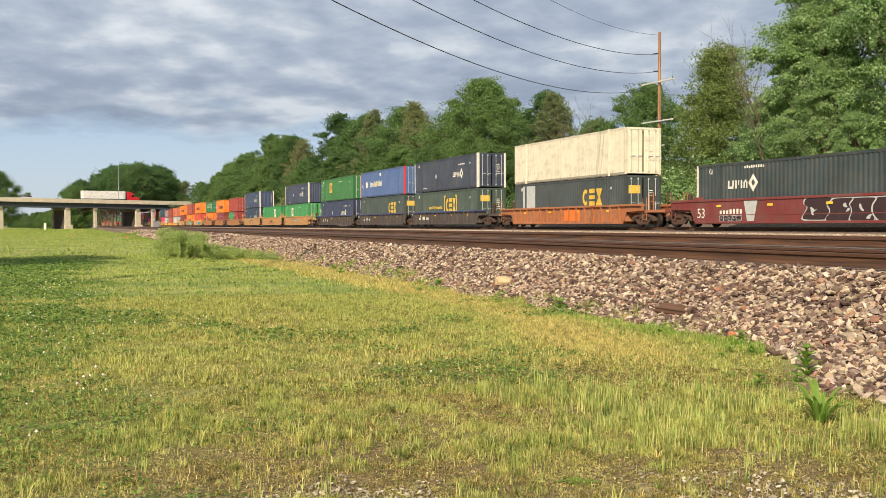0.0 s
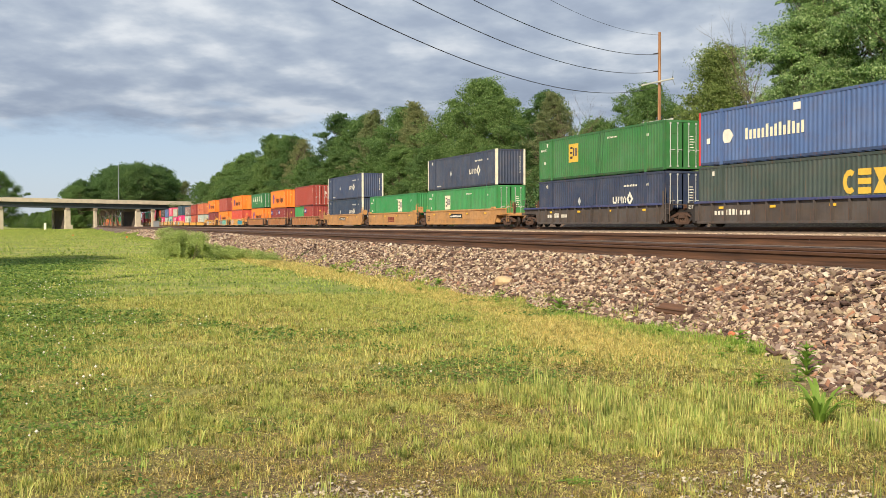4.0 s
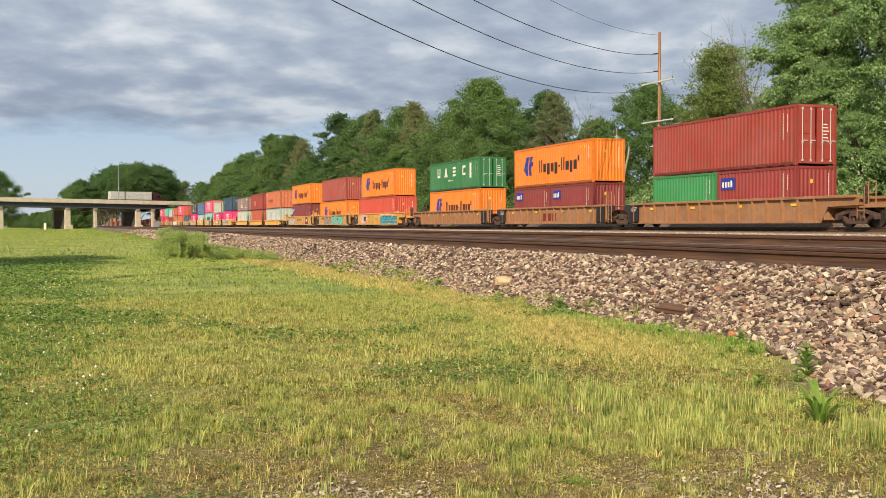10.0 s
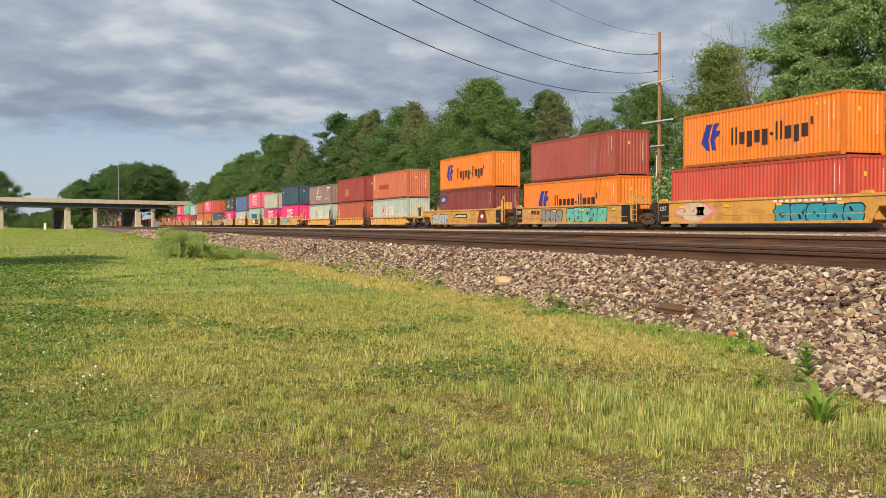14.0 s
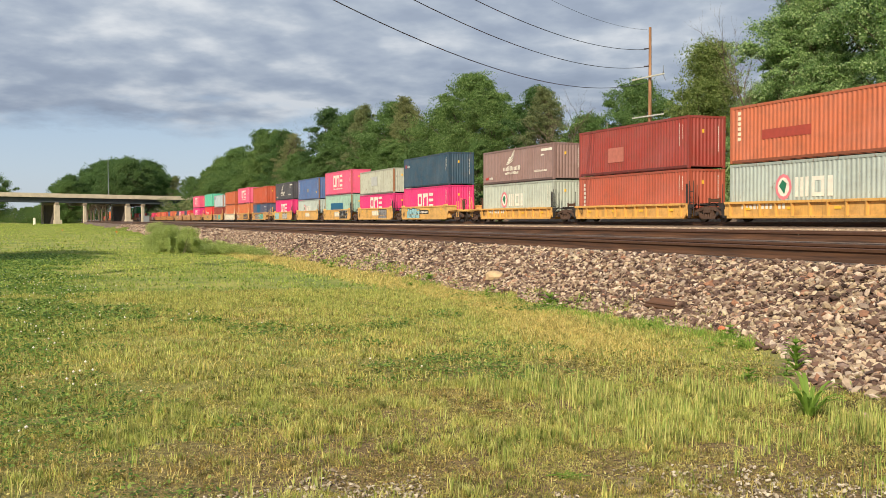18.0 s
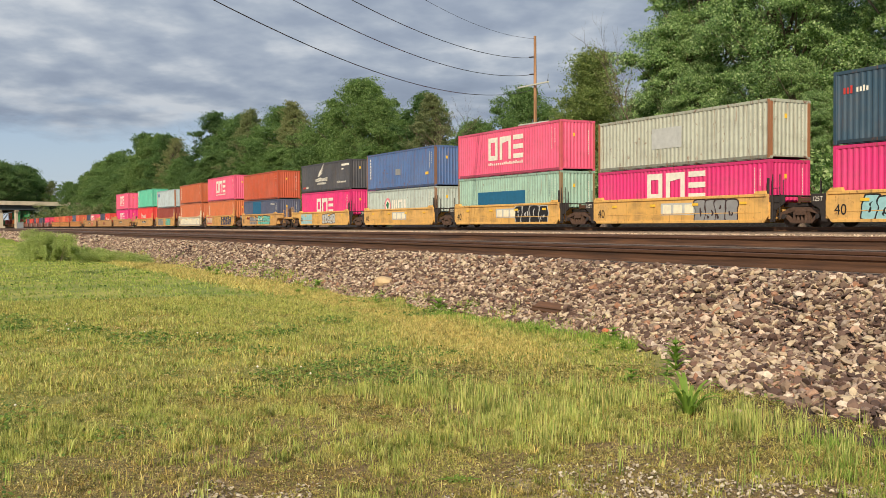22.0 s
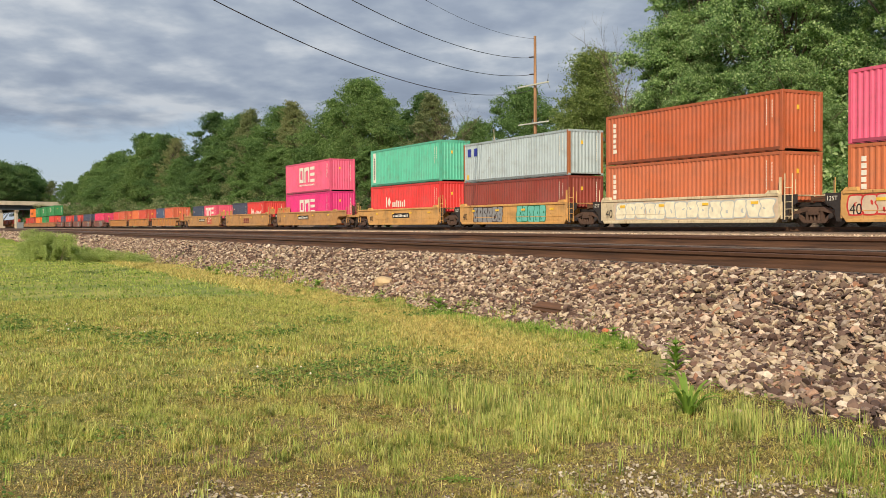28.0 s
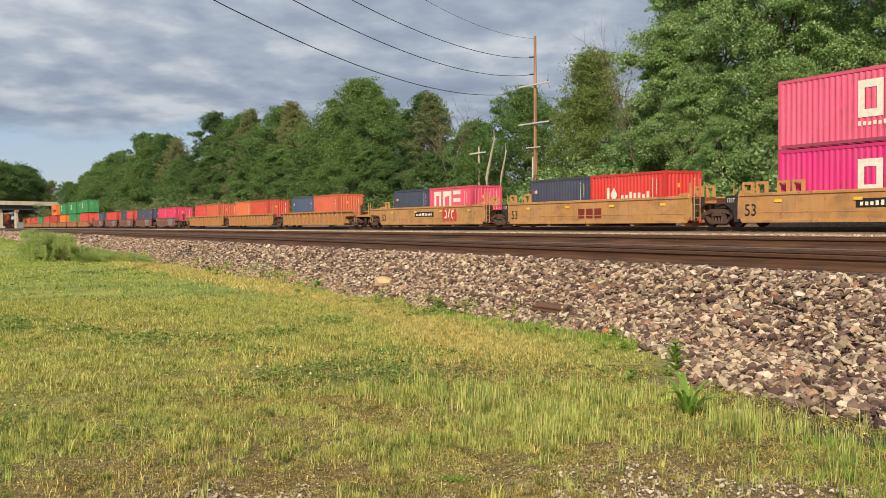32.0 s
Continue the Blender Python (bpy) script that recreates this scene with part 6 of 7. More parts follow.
def piece(sill, seed, x0, x1, z0, z1, n, fill, edge, slits=2):
    """A sprayed piece: n fat leaning shapes in one colour with outlines and cuts in another; no letters in them."""
    r = random.Random(seed)
    w, h = (x1 - x0) / n, z1 - z0
    back, front, cuts = [], [], []
    for i in range(n):
        cx, cz = x0 + (i + 0.5) * w + r.uniform(-0.05, 0.05) * w, (z0 + z1) / 2 + r.uniform(-0.05, 0.05) * h
        lean = r.uniform(-0.12, 0.2) * w
        half = [r.uniform(0.4, 0.68) * w for _ in range(7)]
        levels = (-0.5, -0.42, -0.15, 0.08, 0.22, 0.42, 0.5)
        right = [(cx + half[k] * (0.75 if k in (0, 6) else 1) + lean * levels[k], cz + levels[k] * h) for k in range(7)]
        left = [(cx - half[6 - k] * (0.75 if k in (0, 6) else 1) + lean * levels[k], cz + levels[k] * h) for k in range(7)]
        shape = rounded(right + left[::-1])
        rim = min(0.06, 0.1 * w)
        back.append(tuple((cx + (p - cx) * (1 + rim / w), cz + (q - cz) * (1 + rim / h)) for p, q in shape))
        front.append(tuple((cx + (p - cx) * (1 - rim / w), cz + (q - cz) * (1 - rim / h)) for p, q in shape))
        for k in range(slits):
            t = r.uniform(0.03, 0.07) * w + 0.02
            u, v = cx + r.uniform(-0.26, 0.26) * w, cz + r.uniform(-0.3, 0.24) * h
            tilt = r.uniform(-0.16, 0.16) * w
            tall = r.uniform(0.12, 0.3) * h
            bow = r.uniform(-0.12, 0.12) * w
            cuts.append(tuple(rounded([(u - t, v - tall / 2), (u + t, v - tall / 2), (u + t + bow, v), (u + t + tilt, v + tall / 2), (u - t * 0.4 + tilt, v + tall / 2), (u - t + bow, v)], 1)))
    for i in range(n):
        mark_at(sill, "graffiti", [back[i]], edge, 0.036 + 0.0012 * i)
        mark_at(sill, "graffiti", [front[i]], fill, 0.0366 + 0.0012 * i)
    for k in range(slits):
        mark_at(sill, "graffiti", cuts[k::slits], edge, 0.0372 + 0.0012 * n + 0.0006 * k)


def sill_mark(sill, kind, L, low, top, seed):
    z0, z1 = low + 0.15, top - 0.15
    seed = int(abs(seed))
    if kind == "plate":
        x = -L * 0.12
        mark_at(sill, "number_panel", [(x, top - 0.72, x + 3.0, top - 0.36)], M["black"])
        mark_at(sill, "number_bar", strokes(x + 0.2, top - 0.64, x + 2.8, top - 0.44, 11, 3), M["white"], 0.04)
    elif kind == "plate_low":
        x = -L * 0.4
        mark_at(sill, "number_bar", strokes(x, low + 0.45, x + 3.3, low + 0.75, 11, 3), M["white"])
    elif kind == "initials":
        x = -L * 0.05
        mark_at(sill, "emblem", [(x, z1 - 0.85, x + 0.58, z1 - 0.32), (x + 0.74, z1 - 0.85, x + 1.32, z1 - 0.32), (x + 1.48, z1 - 0.85, x + 2.1, z1 - 0.32)], M["maroon"])
    elif kind == "initials_white":
        x = -L * 0.06
        mark_at(sill, "panel", [(x, z1 - 0.7, x + 2.5, z1 - 0.12)], M["silver"])
        mark_at(sill, "emblem", [(x + 0.15 + 0.78 * i, z1 - 0.62, x + 0.75 + 0.78 * i, z1 - 0.2) for i in range(3)], M["cream"], 0.04)
    elif kind == "graffiti_pink":
        x = -L * 0.42
        mark_at(sill, "graffiti", [((x, low + 0.62), (x + 1.5, low + 0.02), (x + 2.6, low + 0.04), (x + 4.2, low + 0.66), (x + 2.7, top), (x + 1.6, top))], M["pink"])
        mark_at(sill, "graffiti", [((x + 0.3, low + 0.62), (x + 1.6, low + 0.14), (x + 2.5, low + 0.14), (x + 3.8, low + 0.66), (x + 2.6, top - 0.1), (x + 1.7, top - 0.1))], M["buff"], 0.039)
        piece(sill, 3, x + 0.9, x + 3.0, low + 0.34, low + 0.92, 3, M["pink"], M["red"], 1)
        piece(sill, 8, L * 0.12, L * 0.47, low + 0.04, top - 0.38, 5, M["mint_blue"], M["black"], 2)
        mark_at(sill, "number_bar", strokes(L * 0.11, top - 0.26, L * 0.4, top - 0.08, 11, 3), M["white"])
    elif kind == "graffiti_mint":
        piece(sill, seed, 0.0, L * 0.33, low + 0.08, top - 0.2, 5, M["mint"], M["char"], 2)
        piece(sill, seed + 3, -L * 0.25, -L * 0.05, low + 0.1, top - 0.25, 4, M["grey"], M["char"], 1)
        mark_at(sill, "emblem", scribble(1, -L * 0.35, -L * 0.26, top - 0.6, top - 0.25, 3), M["maroon"])
    elif kind == "graffiti_lilac":
        piece(sill, seed, -L * 0.47, -L * 0.22, low + 0.08, top - 0.35, 5, M["silver"], M["navy"], 2)
        x = L * 0.2
        mark_at(sill, "graffiti", [((x, low + 0.05), (x + 2.2, low + 0.05), (x + 1.75, top - 0.1), (x + 0.55, top - 0.1))], M["maroon"])
        mark_at(sill, "graffiti", [((x + 0.7, low + 0.65), (x + 1.1, low + 0.45), (x + 1.5, low + 0.65), (x + 1.1, low + 0.9))], M["white"], 0.04)
    elif kind == "graffiti_sky":
        piece(sill, seed, -L * 0.37, -L * 0.08, low + 0.06, top - 0.2, 5, M["sky"], M["black"], 2)
    elif kind == "graffiti_grey":
        piece(sill, seed, L * 0.14, L * 0.36, low + 0.08, top - 0.12, 4, M["grey"], M["char"], 2)
    elif kind == "graffiti_black":
        piece(sill, seed, L * 0.12, L * 0.42, low + 0.05, top - 0.1, 4, M["black"], M["silver"], 2)
    elif kind == "graffiti_navy":
        piece(sill, seed, L * 0.06, L * 0.44, low + 0.06, top - 0.1, 6, M["navy"], M["yellow"], 1)
        piece(sill, seed + 4, -L * 0.48, -L * 0.27, low + 0.3, top - 0.15, 4, M["buff"], M["red"], 1)
    elif kind == "graffiti_pale":
        mark_at(sill, "graffiti", [(-L * 0.42, low + 0.16, L * 0.5, top - 0.12)], M["buff"], 0.034)
        piece(sill, seed, -L * 0.4, L * 0.48, low + 0.22, top - 0.2, 14, M["cream"], M["silver"], 1)
    elif kind == "graffiti_green":
        piece(sill, seed, L * 0.08, L * 0.34, low + 0.1, top - 0.12, 5, M["mint"], M["green"], 2)
        piece(sill, seed + 2, -L * 0.36, -L * 0.06, low + 0.1, top - 0.14, 6, M["grey"], M["char"], 2)
    elif kind == "graffiti_steel":
        mark_at(sill, "graffiti", [((-L * 0.46, low + 0.05), (-L * 0.22, low + 0.05), (-L * 0.22, top - 0.2), (-L * 0.46, top - 0.2))], M["sky"], 0.034)
        piece(sill, seed, -L * 0.45, -L * 0.23, low + 0.12, top - 0.28, 4, M["sky"], M["silver"], 1)
        piece(sill, seed + 1, 0.0, L * 0.26, low + 0.15, top - 0.25, 5, M["silver"], M["char"], 2)
    elif kind == "graffiti_red":
        mark_at(sill, "graffiti", scribble(seed, L * 0.15, L * 0.28, low + 0.1, top - 0.1, 4), M["red"])
        mark_at(sill, "graffiti", swirl(seed + 1, L * 0.16, L * 0.26, low + 0.4, top - 0.2, 3), M["cream"], 0.04)
    elif kind == "panel_orange":
        mark_at(sill, "panel", [(L * 0.02, low + 0.2, L * 0.16, top - 0.2)], M["orange"])
    elif kind == "letters_white":
        piece(sill, 5, L * 0.04, L * 0.49, low + 0.1, top - 0.1, 5, M["char"], M["silver"], 2)
        piece(sill, 9, -L * 0.36, -L * 0.25, low + 0.12, low + 0.42, 5, M["char"], M["silver"], 1)
        mark_at(sill, "graffiti", [((-L * 0.22, z0 - 0.1), (-L * 0.19, z0 - 0.1), (-L * 0.17, top), (-L * 0.24, top))], M["silver"])
        mark_at(sill, "number_bar", strokes(-L * 0.36, z0 + 0.35, -L * 0.24, z0 + 0.6, 7, 3), M["white"])


HL = (240, 128, 30)
NAVY, MAG, ROSE = (46, 58, 84), (222, 44, 118), (232, 92, 128)
MAROON, RED = (122, 44, 44), (160, 56, 50)
GREEN, TAN, YEL, BROWN = (54, 116, 60), (188, 138, 80), (220, 168, 84), (160, 112, 72)
F40, F20, F53 = 12.19, 6.06, 16.15


def build_train():
    V = 0.34
    tan, yel, brn = "tan steel well car with smooth sides", "yellow steel well car with smooth sides", "rusty brown ribbed well car"
    # the maroon car at the head of what is seen
    well(152.27, F53, "smooth", (122, 48, 44), "CC", "maroon well car covered in white graffiti", marks=("letters_white",), size_mark="53", floor=0.45)
    container(152.27, F53, 2.9, 0.45, (54, 66, 66), "lozenge_front", "dark grey corrugated 53-foot container with a pale corner", W=2.59, posts=(220, 212, 190))
    # rust-orange single car
    well(128.7, F53, "ribbed", (172, 106, 62), "CC", "rusty orange ribbed well car", top=1.38, marks=("panel_orange",), size_mark="", floor=0.3)
    container(128.7, F53, 2.9, 0.3, (62, 72, 72), "yellow_letters_pale", "dark grey-green container with yellow shapes and a pale panel", True, W=2.59, end_mark="gold")
    container(128.7, F53, 2.95, 3.24, (232, 222, 194), "smooth", "cream white 53-foot container with rust stains", True, rust=0.35, W=2.59)
    # black and blue three-unit car
    blk = "black and blue ribbed well car"
    for u, ends, low_box, up_box in ((105.2, "JC", ((66, 82, 72), "yellow_bracket", "dark green container with yellow lettering shapes"), ((56, 64, 80), "lozenge", "dark slate blue container with a white lozenge")),
                                     (85.8, "JJ", ((62, 76, 70), "yellow_letters", "dark grey-green container with faded yellow shapes"), ((78, 104, 152), "hexagon", "blue container with red corner posts and pale lettering bars")),
                                     (66.3, "CJ", (NAVY, "lozenge", "navy container with a white lozenge"), (GREEN, "badge", "green 53-foot container with a yellow badge"))):
        well(u, F53, "ribbed", (74, 66, 62), ends, blk, top=1.38, marks=("plate_low",), cap=(50, 62, 112), floor=0.36)
        c, k, t = low_box
        container(u, F53, 2.9, 0.36, c, k, t, True, W=2.59, end_mark="gold" if "yellow" in k else "white")
        c, k, t = up_box
        container(u, F53, 2.92, 3.3, c, k, t, True, W=2.59, posts=(206, 56, 56) if k == "hexagon" else ((226, 222, 208) if k == "lozenge" else None))
    # tan three-unit car
    well(42.4, F53, "smooth", TAN, "JC", tan, marks=("plate",), size_mark="53", floor=0.45)
    container(42.4, F53, 2.9, 0.45, (58, 140, 78), "badge", "green 53-foot container with a cream badge", True, W=2.59)
    container(42.4, F53, 2.9, 3.38, (56, 66, 88), "lozenge", "slate blue container with white corner posts", W=2.59, posts=(232, 224, 200))
    well(22.95, F53, "smooth", TAN, "JJ", tan, marks=("initials",), size_mark="53", floor=0.45)
    container(22.95, F53, 2.9, 0.45, (46, 136, 74), "badge_fore", "green 53-foot container riding alone in its well", W=2.59)
    well(3.6, F53, "smooth", TAN, "CJ", tan, marks=("plate",), size_mark="53", floor=0.45)
    container(3.6, F53, 2.9, 0.45, (40, 58, 82), "lozenge", "navy container with white corner posts", W=2.59, posts=(232, 224, 200))
    container(3.6, F53, 2.9, 3.38, (54, 68, 98), "lozenge", "slate blue container with white corner posts", W=2.59, posts=(232, 224, 200))
    # brown three-unit car with 40-foot boxes
    off = (F53 - F40) / 2
    well(-17.5 - off, F53, "ribbed", BROWN, "JC", brn, top=1.42, size_mark="", dark_ends=True)
    container(-17.5, F20, 2.59, V, (52, 140, 78), "none", "plain green 20-foot steel container")
    container(-11.35, F20, 2.59, V, (148, 52, 48), "boxmark", "maroon 20-foot container with a blue and white panel")
    container(-17.5, F40, 2.9, 2.96, (156, 60, 47), "none", "brick red 40-foot container with bar-locked doors", True)
    well(-36.85 - off, F53, "ribbed", BROWN, "JJ", brn, top=1.42, marks=("initials",), dark_ends=True)
    container(-36.85, F20, 2.59, V, (132, 48, 46), "boxmark", "maroon 20-foot container with a blue and white panel")
    container(-30.7, F20, 2.59, V, (132, 48, 46), "boxmark", "maroon 20-foot container with a blue and white panel")
    container(-36.85, F40, 2.9, 2.96, HL, "slant", "bright orange 40-foot container with a blue slanted emblem")
    well(-55.95 - off, F53, "ribbed", BROWN, "CJ", brn, top=1.42, dark_ends=True)
    container(-55.95, F40, 2.9, V, HL, "slant", "bright orange 40-foot container with a blue slanted emblem")
    container(-55.95, F40, 2.59, 3.28, (44, 116, 66), "letters_gap", "green 40-foot container with widely spaced white shapes", True)
    # yellow graffitied three-unit car
    well(-79.3 - off, F53, "smooth", (214, 158, 72), "JC", "yellow well car sprayed with pink and blue graffiti", marks=("graffiti_pink",), size_mark="", dark_ends=True)
    container(-80.45, 13.72, 2.9, V, (198, 74, 54), "none", "red 45-foot container in the well")
    container(-79.3, F40, 2.9, 3.27, HL, "slant", "bright orange 40-foot container with a blue slanted emblem")
    well(-98.75 - off, F53, "smooth", (206, 152, 76), "JJ", "yellow well car sprayed with turquoise graffiti", marks=("graffiti_mint",), dark_ends=True)
    container(-100.0, 13.72, 2.9, V, HL, "slant", "bright orange 45-foot container with a blue emblem")
    container(-98.75, F40, 2.9, 3.27, (162, 74, 62), "none", "faded brick red 40-foot container")
    well(-118.0 - off, F53, "smooth", (214, 158, 72), "CJ", "yellow well car sprayed with grey and maroon graffiti", marks=("plate", "graffiti_lilac"), size_mark="", dark_ends=True)
    container(-118.0, F40, 2.9, V, (126, 50, 50), "boxmark", "maroon 40-foot container with small panel")
    container(-118.0, F40, 2.9, 3.27, HL, "slant", "bright orange 40-foot container with a blue slanted emblem")
    # yellow ribbed three-unit car with low sides
    yr = "yellow ribbed well car with low sides"
    for u, ends, lo, up in ((-139.7, "JC", ((174, 186, 178), "crest", "pale grey-green container with a small crest", 2.59), ((196, 108, 72), "patch_red", "faded orange container with a red patch", 2.9)),
                            (-155.45, "JJ", ((178, 86, 62), "down", "orange-red container with upright lettering bars", 2.59), ((152, 58, 48), "patch_mid", "red container with a faded patch", 2.9)),
                            (-171.3, "CJ", ((182, 190, 176), "crest", "pale grey-green container with a small crest", 2.59), ((146, 118, 112), "wing", "faded brown container with a white wing emblem", 2.59))):
        well(u, F40, "ribbed", YEL, ends, yr, top=1.02, marks=("plate_low",) if "C" in ends else (), size_mark="40" if ends != "JC" else "")
        c, k, t, h = lo
        container(u, F40, h, V, c, k, t, rust=0.35)
        c, k, t, h2 = up
        container(u, F40, h2, V + h + 0.04, c, k, t, rust=0.3)
    # yellow five-unit car
    for u, ends, lo, up, mk in ((-191.1, "JC", (MAG, "square_low", "magenta container with large white square shapes", 2.9), ((44, 74, 94), "flag", "dark teal-blue 40-foot container", 2.9), ("plate", "graffiti_sky")),
                                (-206.6, "JJ", (MAG, "square_low", "magenta container with large white square shapes", 2.59), ((182, 185, 168), "patch_pale", "pale grey rust-streaked container", 2.59), ("initials_white", "graffiti_grey")),
                                (-222.35, "JJ", ((156, 190, 172), "patch_teal", "pale green container with a dark teal patch", 2.9), (ROSE, "square", "pink container with large white square shapes", 2.9), ("initials_white", "graffiti_black")),
                                (-237.95, "JJ", ((178, 190, 182), "crest", "pale grey container with a small crest", 2.59), ((78, 108, 158), "down_blue", "blue container with rusty corner posts", 2.9), ("initials_white",)),
                                (-253.8, "CJ", (MAG, "square_low", "magenta container with large white square shapes", 2.9), ((70, 70, 76), "wing", "charcoal container with a white wing emblem", 2.59), ("graffiti_steel",))):
        well(u, F40, "smooth", (224, 174, 92), ends, yel, top=1.42, marks=mk, size_mark="40")
        c, k, t, h = lo
        container(u, F40, h, V, c, k, t, rust=0.55 if k in ("patch_teal", "crest") else 0.3, posts={"patch_teal": (140, 116, 84), "crest": (150, 116, 90)}.get(k))
        c, k, t, h2 = up
        container(u, F40, h2, V + h + 0.03, c, k, t, rust=0.6 if k in ("patch_pale", "down_blue") else 0.2, posts={"patch_pale": (150, 100, 66), "down_blue": (124, 92, 74), "square": (196, 84, 92)}.get(k))
    # tan five-unit car
    for u, ends, lo, up, mk in ((-273.2, "JC", ((74, 82, 108), "patch_sea", "slate container with a sea-green patch", 2.59), ((186, 80, 48), "none", "orange-brown 40-foot steel container", 2.9), ("plate", "graffiti_mint")),
                                (-289.2, "JJ", ((198, 108, 62), "down", "orange container with upright lettering bars", 2.9), (ROSE, "square", "pink container with large white square shapes", 2.9), ("graffiti_navy",)),
                                (-304.75, "JJ", ((196, 106, 66), "down", "orange container with upright lettering bars", 2.9), ((188, 94, 54), "down", "orange container with upright lettering bars", 2.59), ("graffiti_pale",)),
                                (-320.4, "JJ", ((140, 56, 44), "none", "brown-red 40-foot container in its well", 2.59), ((176, 190, 194), "blue_tag", "pale grey container with two blue tags", 2.59), ("graffiti_green",)),
                                (-336.0, "CJ", ((222, 54, 54), "serif", "bright red container with white lettering shapes", 2.9), ((92, 190, 158), "down_strip", "seafoam green container with a white strip", 2.9), ("plate",))):
        well(u, F40, "smooth", (208, 156, 86) if "graffiti_pale" not in mk else (214, 196, 160), ends, "tan well car, weathered and sprayed in places", top=1.42, marks=mk, size_mark="40")
        c, k, t, h = lo
        container(u, F40, h, V, c, k, t, rust=0.25)
        c, k, t, h2 = up
        container(u, F40, h2, V + h + 0.03, c, k, t, rust=0.3, posts=(160, 96, 52) if k == "blue_tag" else None)
    # tan three-unit car
    well(-357.3 - off, F53, "smooth", TAN, "JC", tan, marks=("plate",), size_mark="53", staples=(0.6, 1.4, 2.6, 3.4))
    container(-357.3, F40, 2.9, V, (222, 40, 122), "square_low", "magenta container with large white square shapes")
    container(-357.3, F40, 2.9, 3.27, ROSE, "square", "pink container with large white square shapes")
    well(-376.75 - off, F53, "smooth", TAN, "JJ", tan, marks=("initials",), size_mark="53", floor=0.2, staples=(0.6, 2.2))
    container(-376.75, F20, 2.59, 0.2, (58, 66, 88), "flag", "dark slate 20-foot steel container")
    container(-370.65, F20, 2.59, 0.2, (214, 54, 48), "serif", "bright red 20-foot steel container")
    well(-396.1 - off, F53, "smooth", TAN, "CJ", tan, marks=("plate", "graffiti_red"), size_mark="53", floor=0.2, staples=(1.4,))
    container(-396.1, F20, 2.59, 0.2, (52, 64, 88), "flag", "dark slate 20-foot steel container")
    container(-390.0, F20, 2.59, 0.2, (226, 82, 112), "square_low", "pink 20-foot container with white square shapes")
    # brown ribbed three-unit car
    for u, ends, a, b in ((-420.0, "JC", (66, 82, 112), (204, 98, 66)), (-440.0, "JJ", (212, 110, 62), (196, 74, 54)), (-459.5, "CJ", (206, 66, 60), (200, 92, 62))):
        well(u - off, F53, "ribbed", (176, 124, 70), ends, "tan-brown ribbed well car", top=1.42)
        container(u, F20, 2.59, V, a, "flag" if a[2] > 100 else "none", "20-foot container sitting low in its well")
        container(u + 6.12, F20, 2.59, V, b, "none", "orange-red 20-foot container sitting low in its well")
    # the far tail, single boxes and then a few stacks
    for u, ends, lo in ((-483.0, "JC", ((214, 50, 96), (214, 50, 96))), (-500.0, "JJ", ((62, 70, 92), (62, 70, 92))), (-516.0, "JJ", ((62, 70, 92), (206, 70, 60))), (-532.0, "JJ", ((206, 66, 56), (206, 66, 56))), (-548.0, "CJ", ((206, 70, 60), (64, 80, 104)))):
        well(u, F40, "smooth", (126, 74, 62), ends, "faded maroon well car sprayed with pale graffiti", top=1.42, marks=("graffiti_grey",))
        container(u, F20, 2.59, V, lo[0], "none", "20-foot container in a maroon well car")
        container(u + 6.12, F20, 2.59, V, lo[1], "none", "20-foot container in a maroon well car")
    tail = [((206, 66, 56), (44, 132, 74)), ((44, 132, 74), (44, 132, 74)), ((232, 120, 40), (44, 132, 74)), ((176, 56, 48), (232, 120, 40)), ((196, 60, 54), None), ((60, 130, 80), None), ((196, 72, 54), None), ((206, 70, 60), None),
            ((214, 104, 54), None), ((200, 84, 52), None), ((214, 104, 54), None), ((60, 70, 92), None), ((208, 92, 56), None), ((196, 70, 56), (226, 116, 48)), ((48, 128, 76), (48, 128, 76)), ((200, 60, 56), (226, 116, 48)), ((214, 104, 54), None), ((206, 70, 60), None), ((214, 104, 54), None), ((196, 72, 54), None)]
    for i, (lo, up) in enumerate(tail):
        u = -570.0 - i * 19.4
        well(u - off, F53, "ribbed", BROWN, "CJ" if i % 3 == 2 else ("JC" if i % 3 == 0 else "JJ"), brn, top=1.42, far=True)
        container(u, F40, 2.9, V, lo, "none", "40-foot container far back on the train")
        if up:
            container(u, F40, 2.9, V + 2.94, up, "badge" if up[1] > 125 else "slant", "stacked 40-foot container far back on the train")


build_train()

# ---- the road bridge over the tracks ----
ROAD_RIDERS = []
LEAN = 0.36
BX = -380.0


def road_z(y):
    """Height of the road over the lawn where it crosses y."""
    return 10.45 - 0.009 * (y + 23)


def on_road(y, across=0.0):
    return (BX - LEAN * y - across, y)


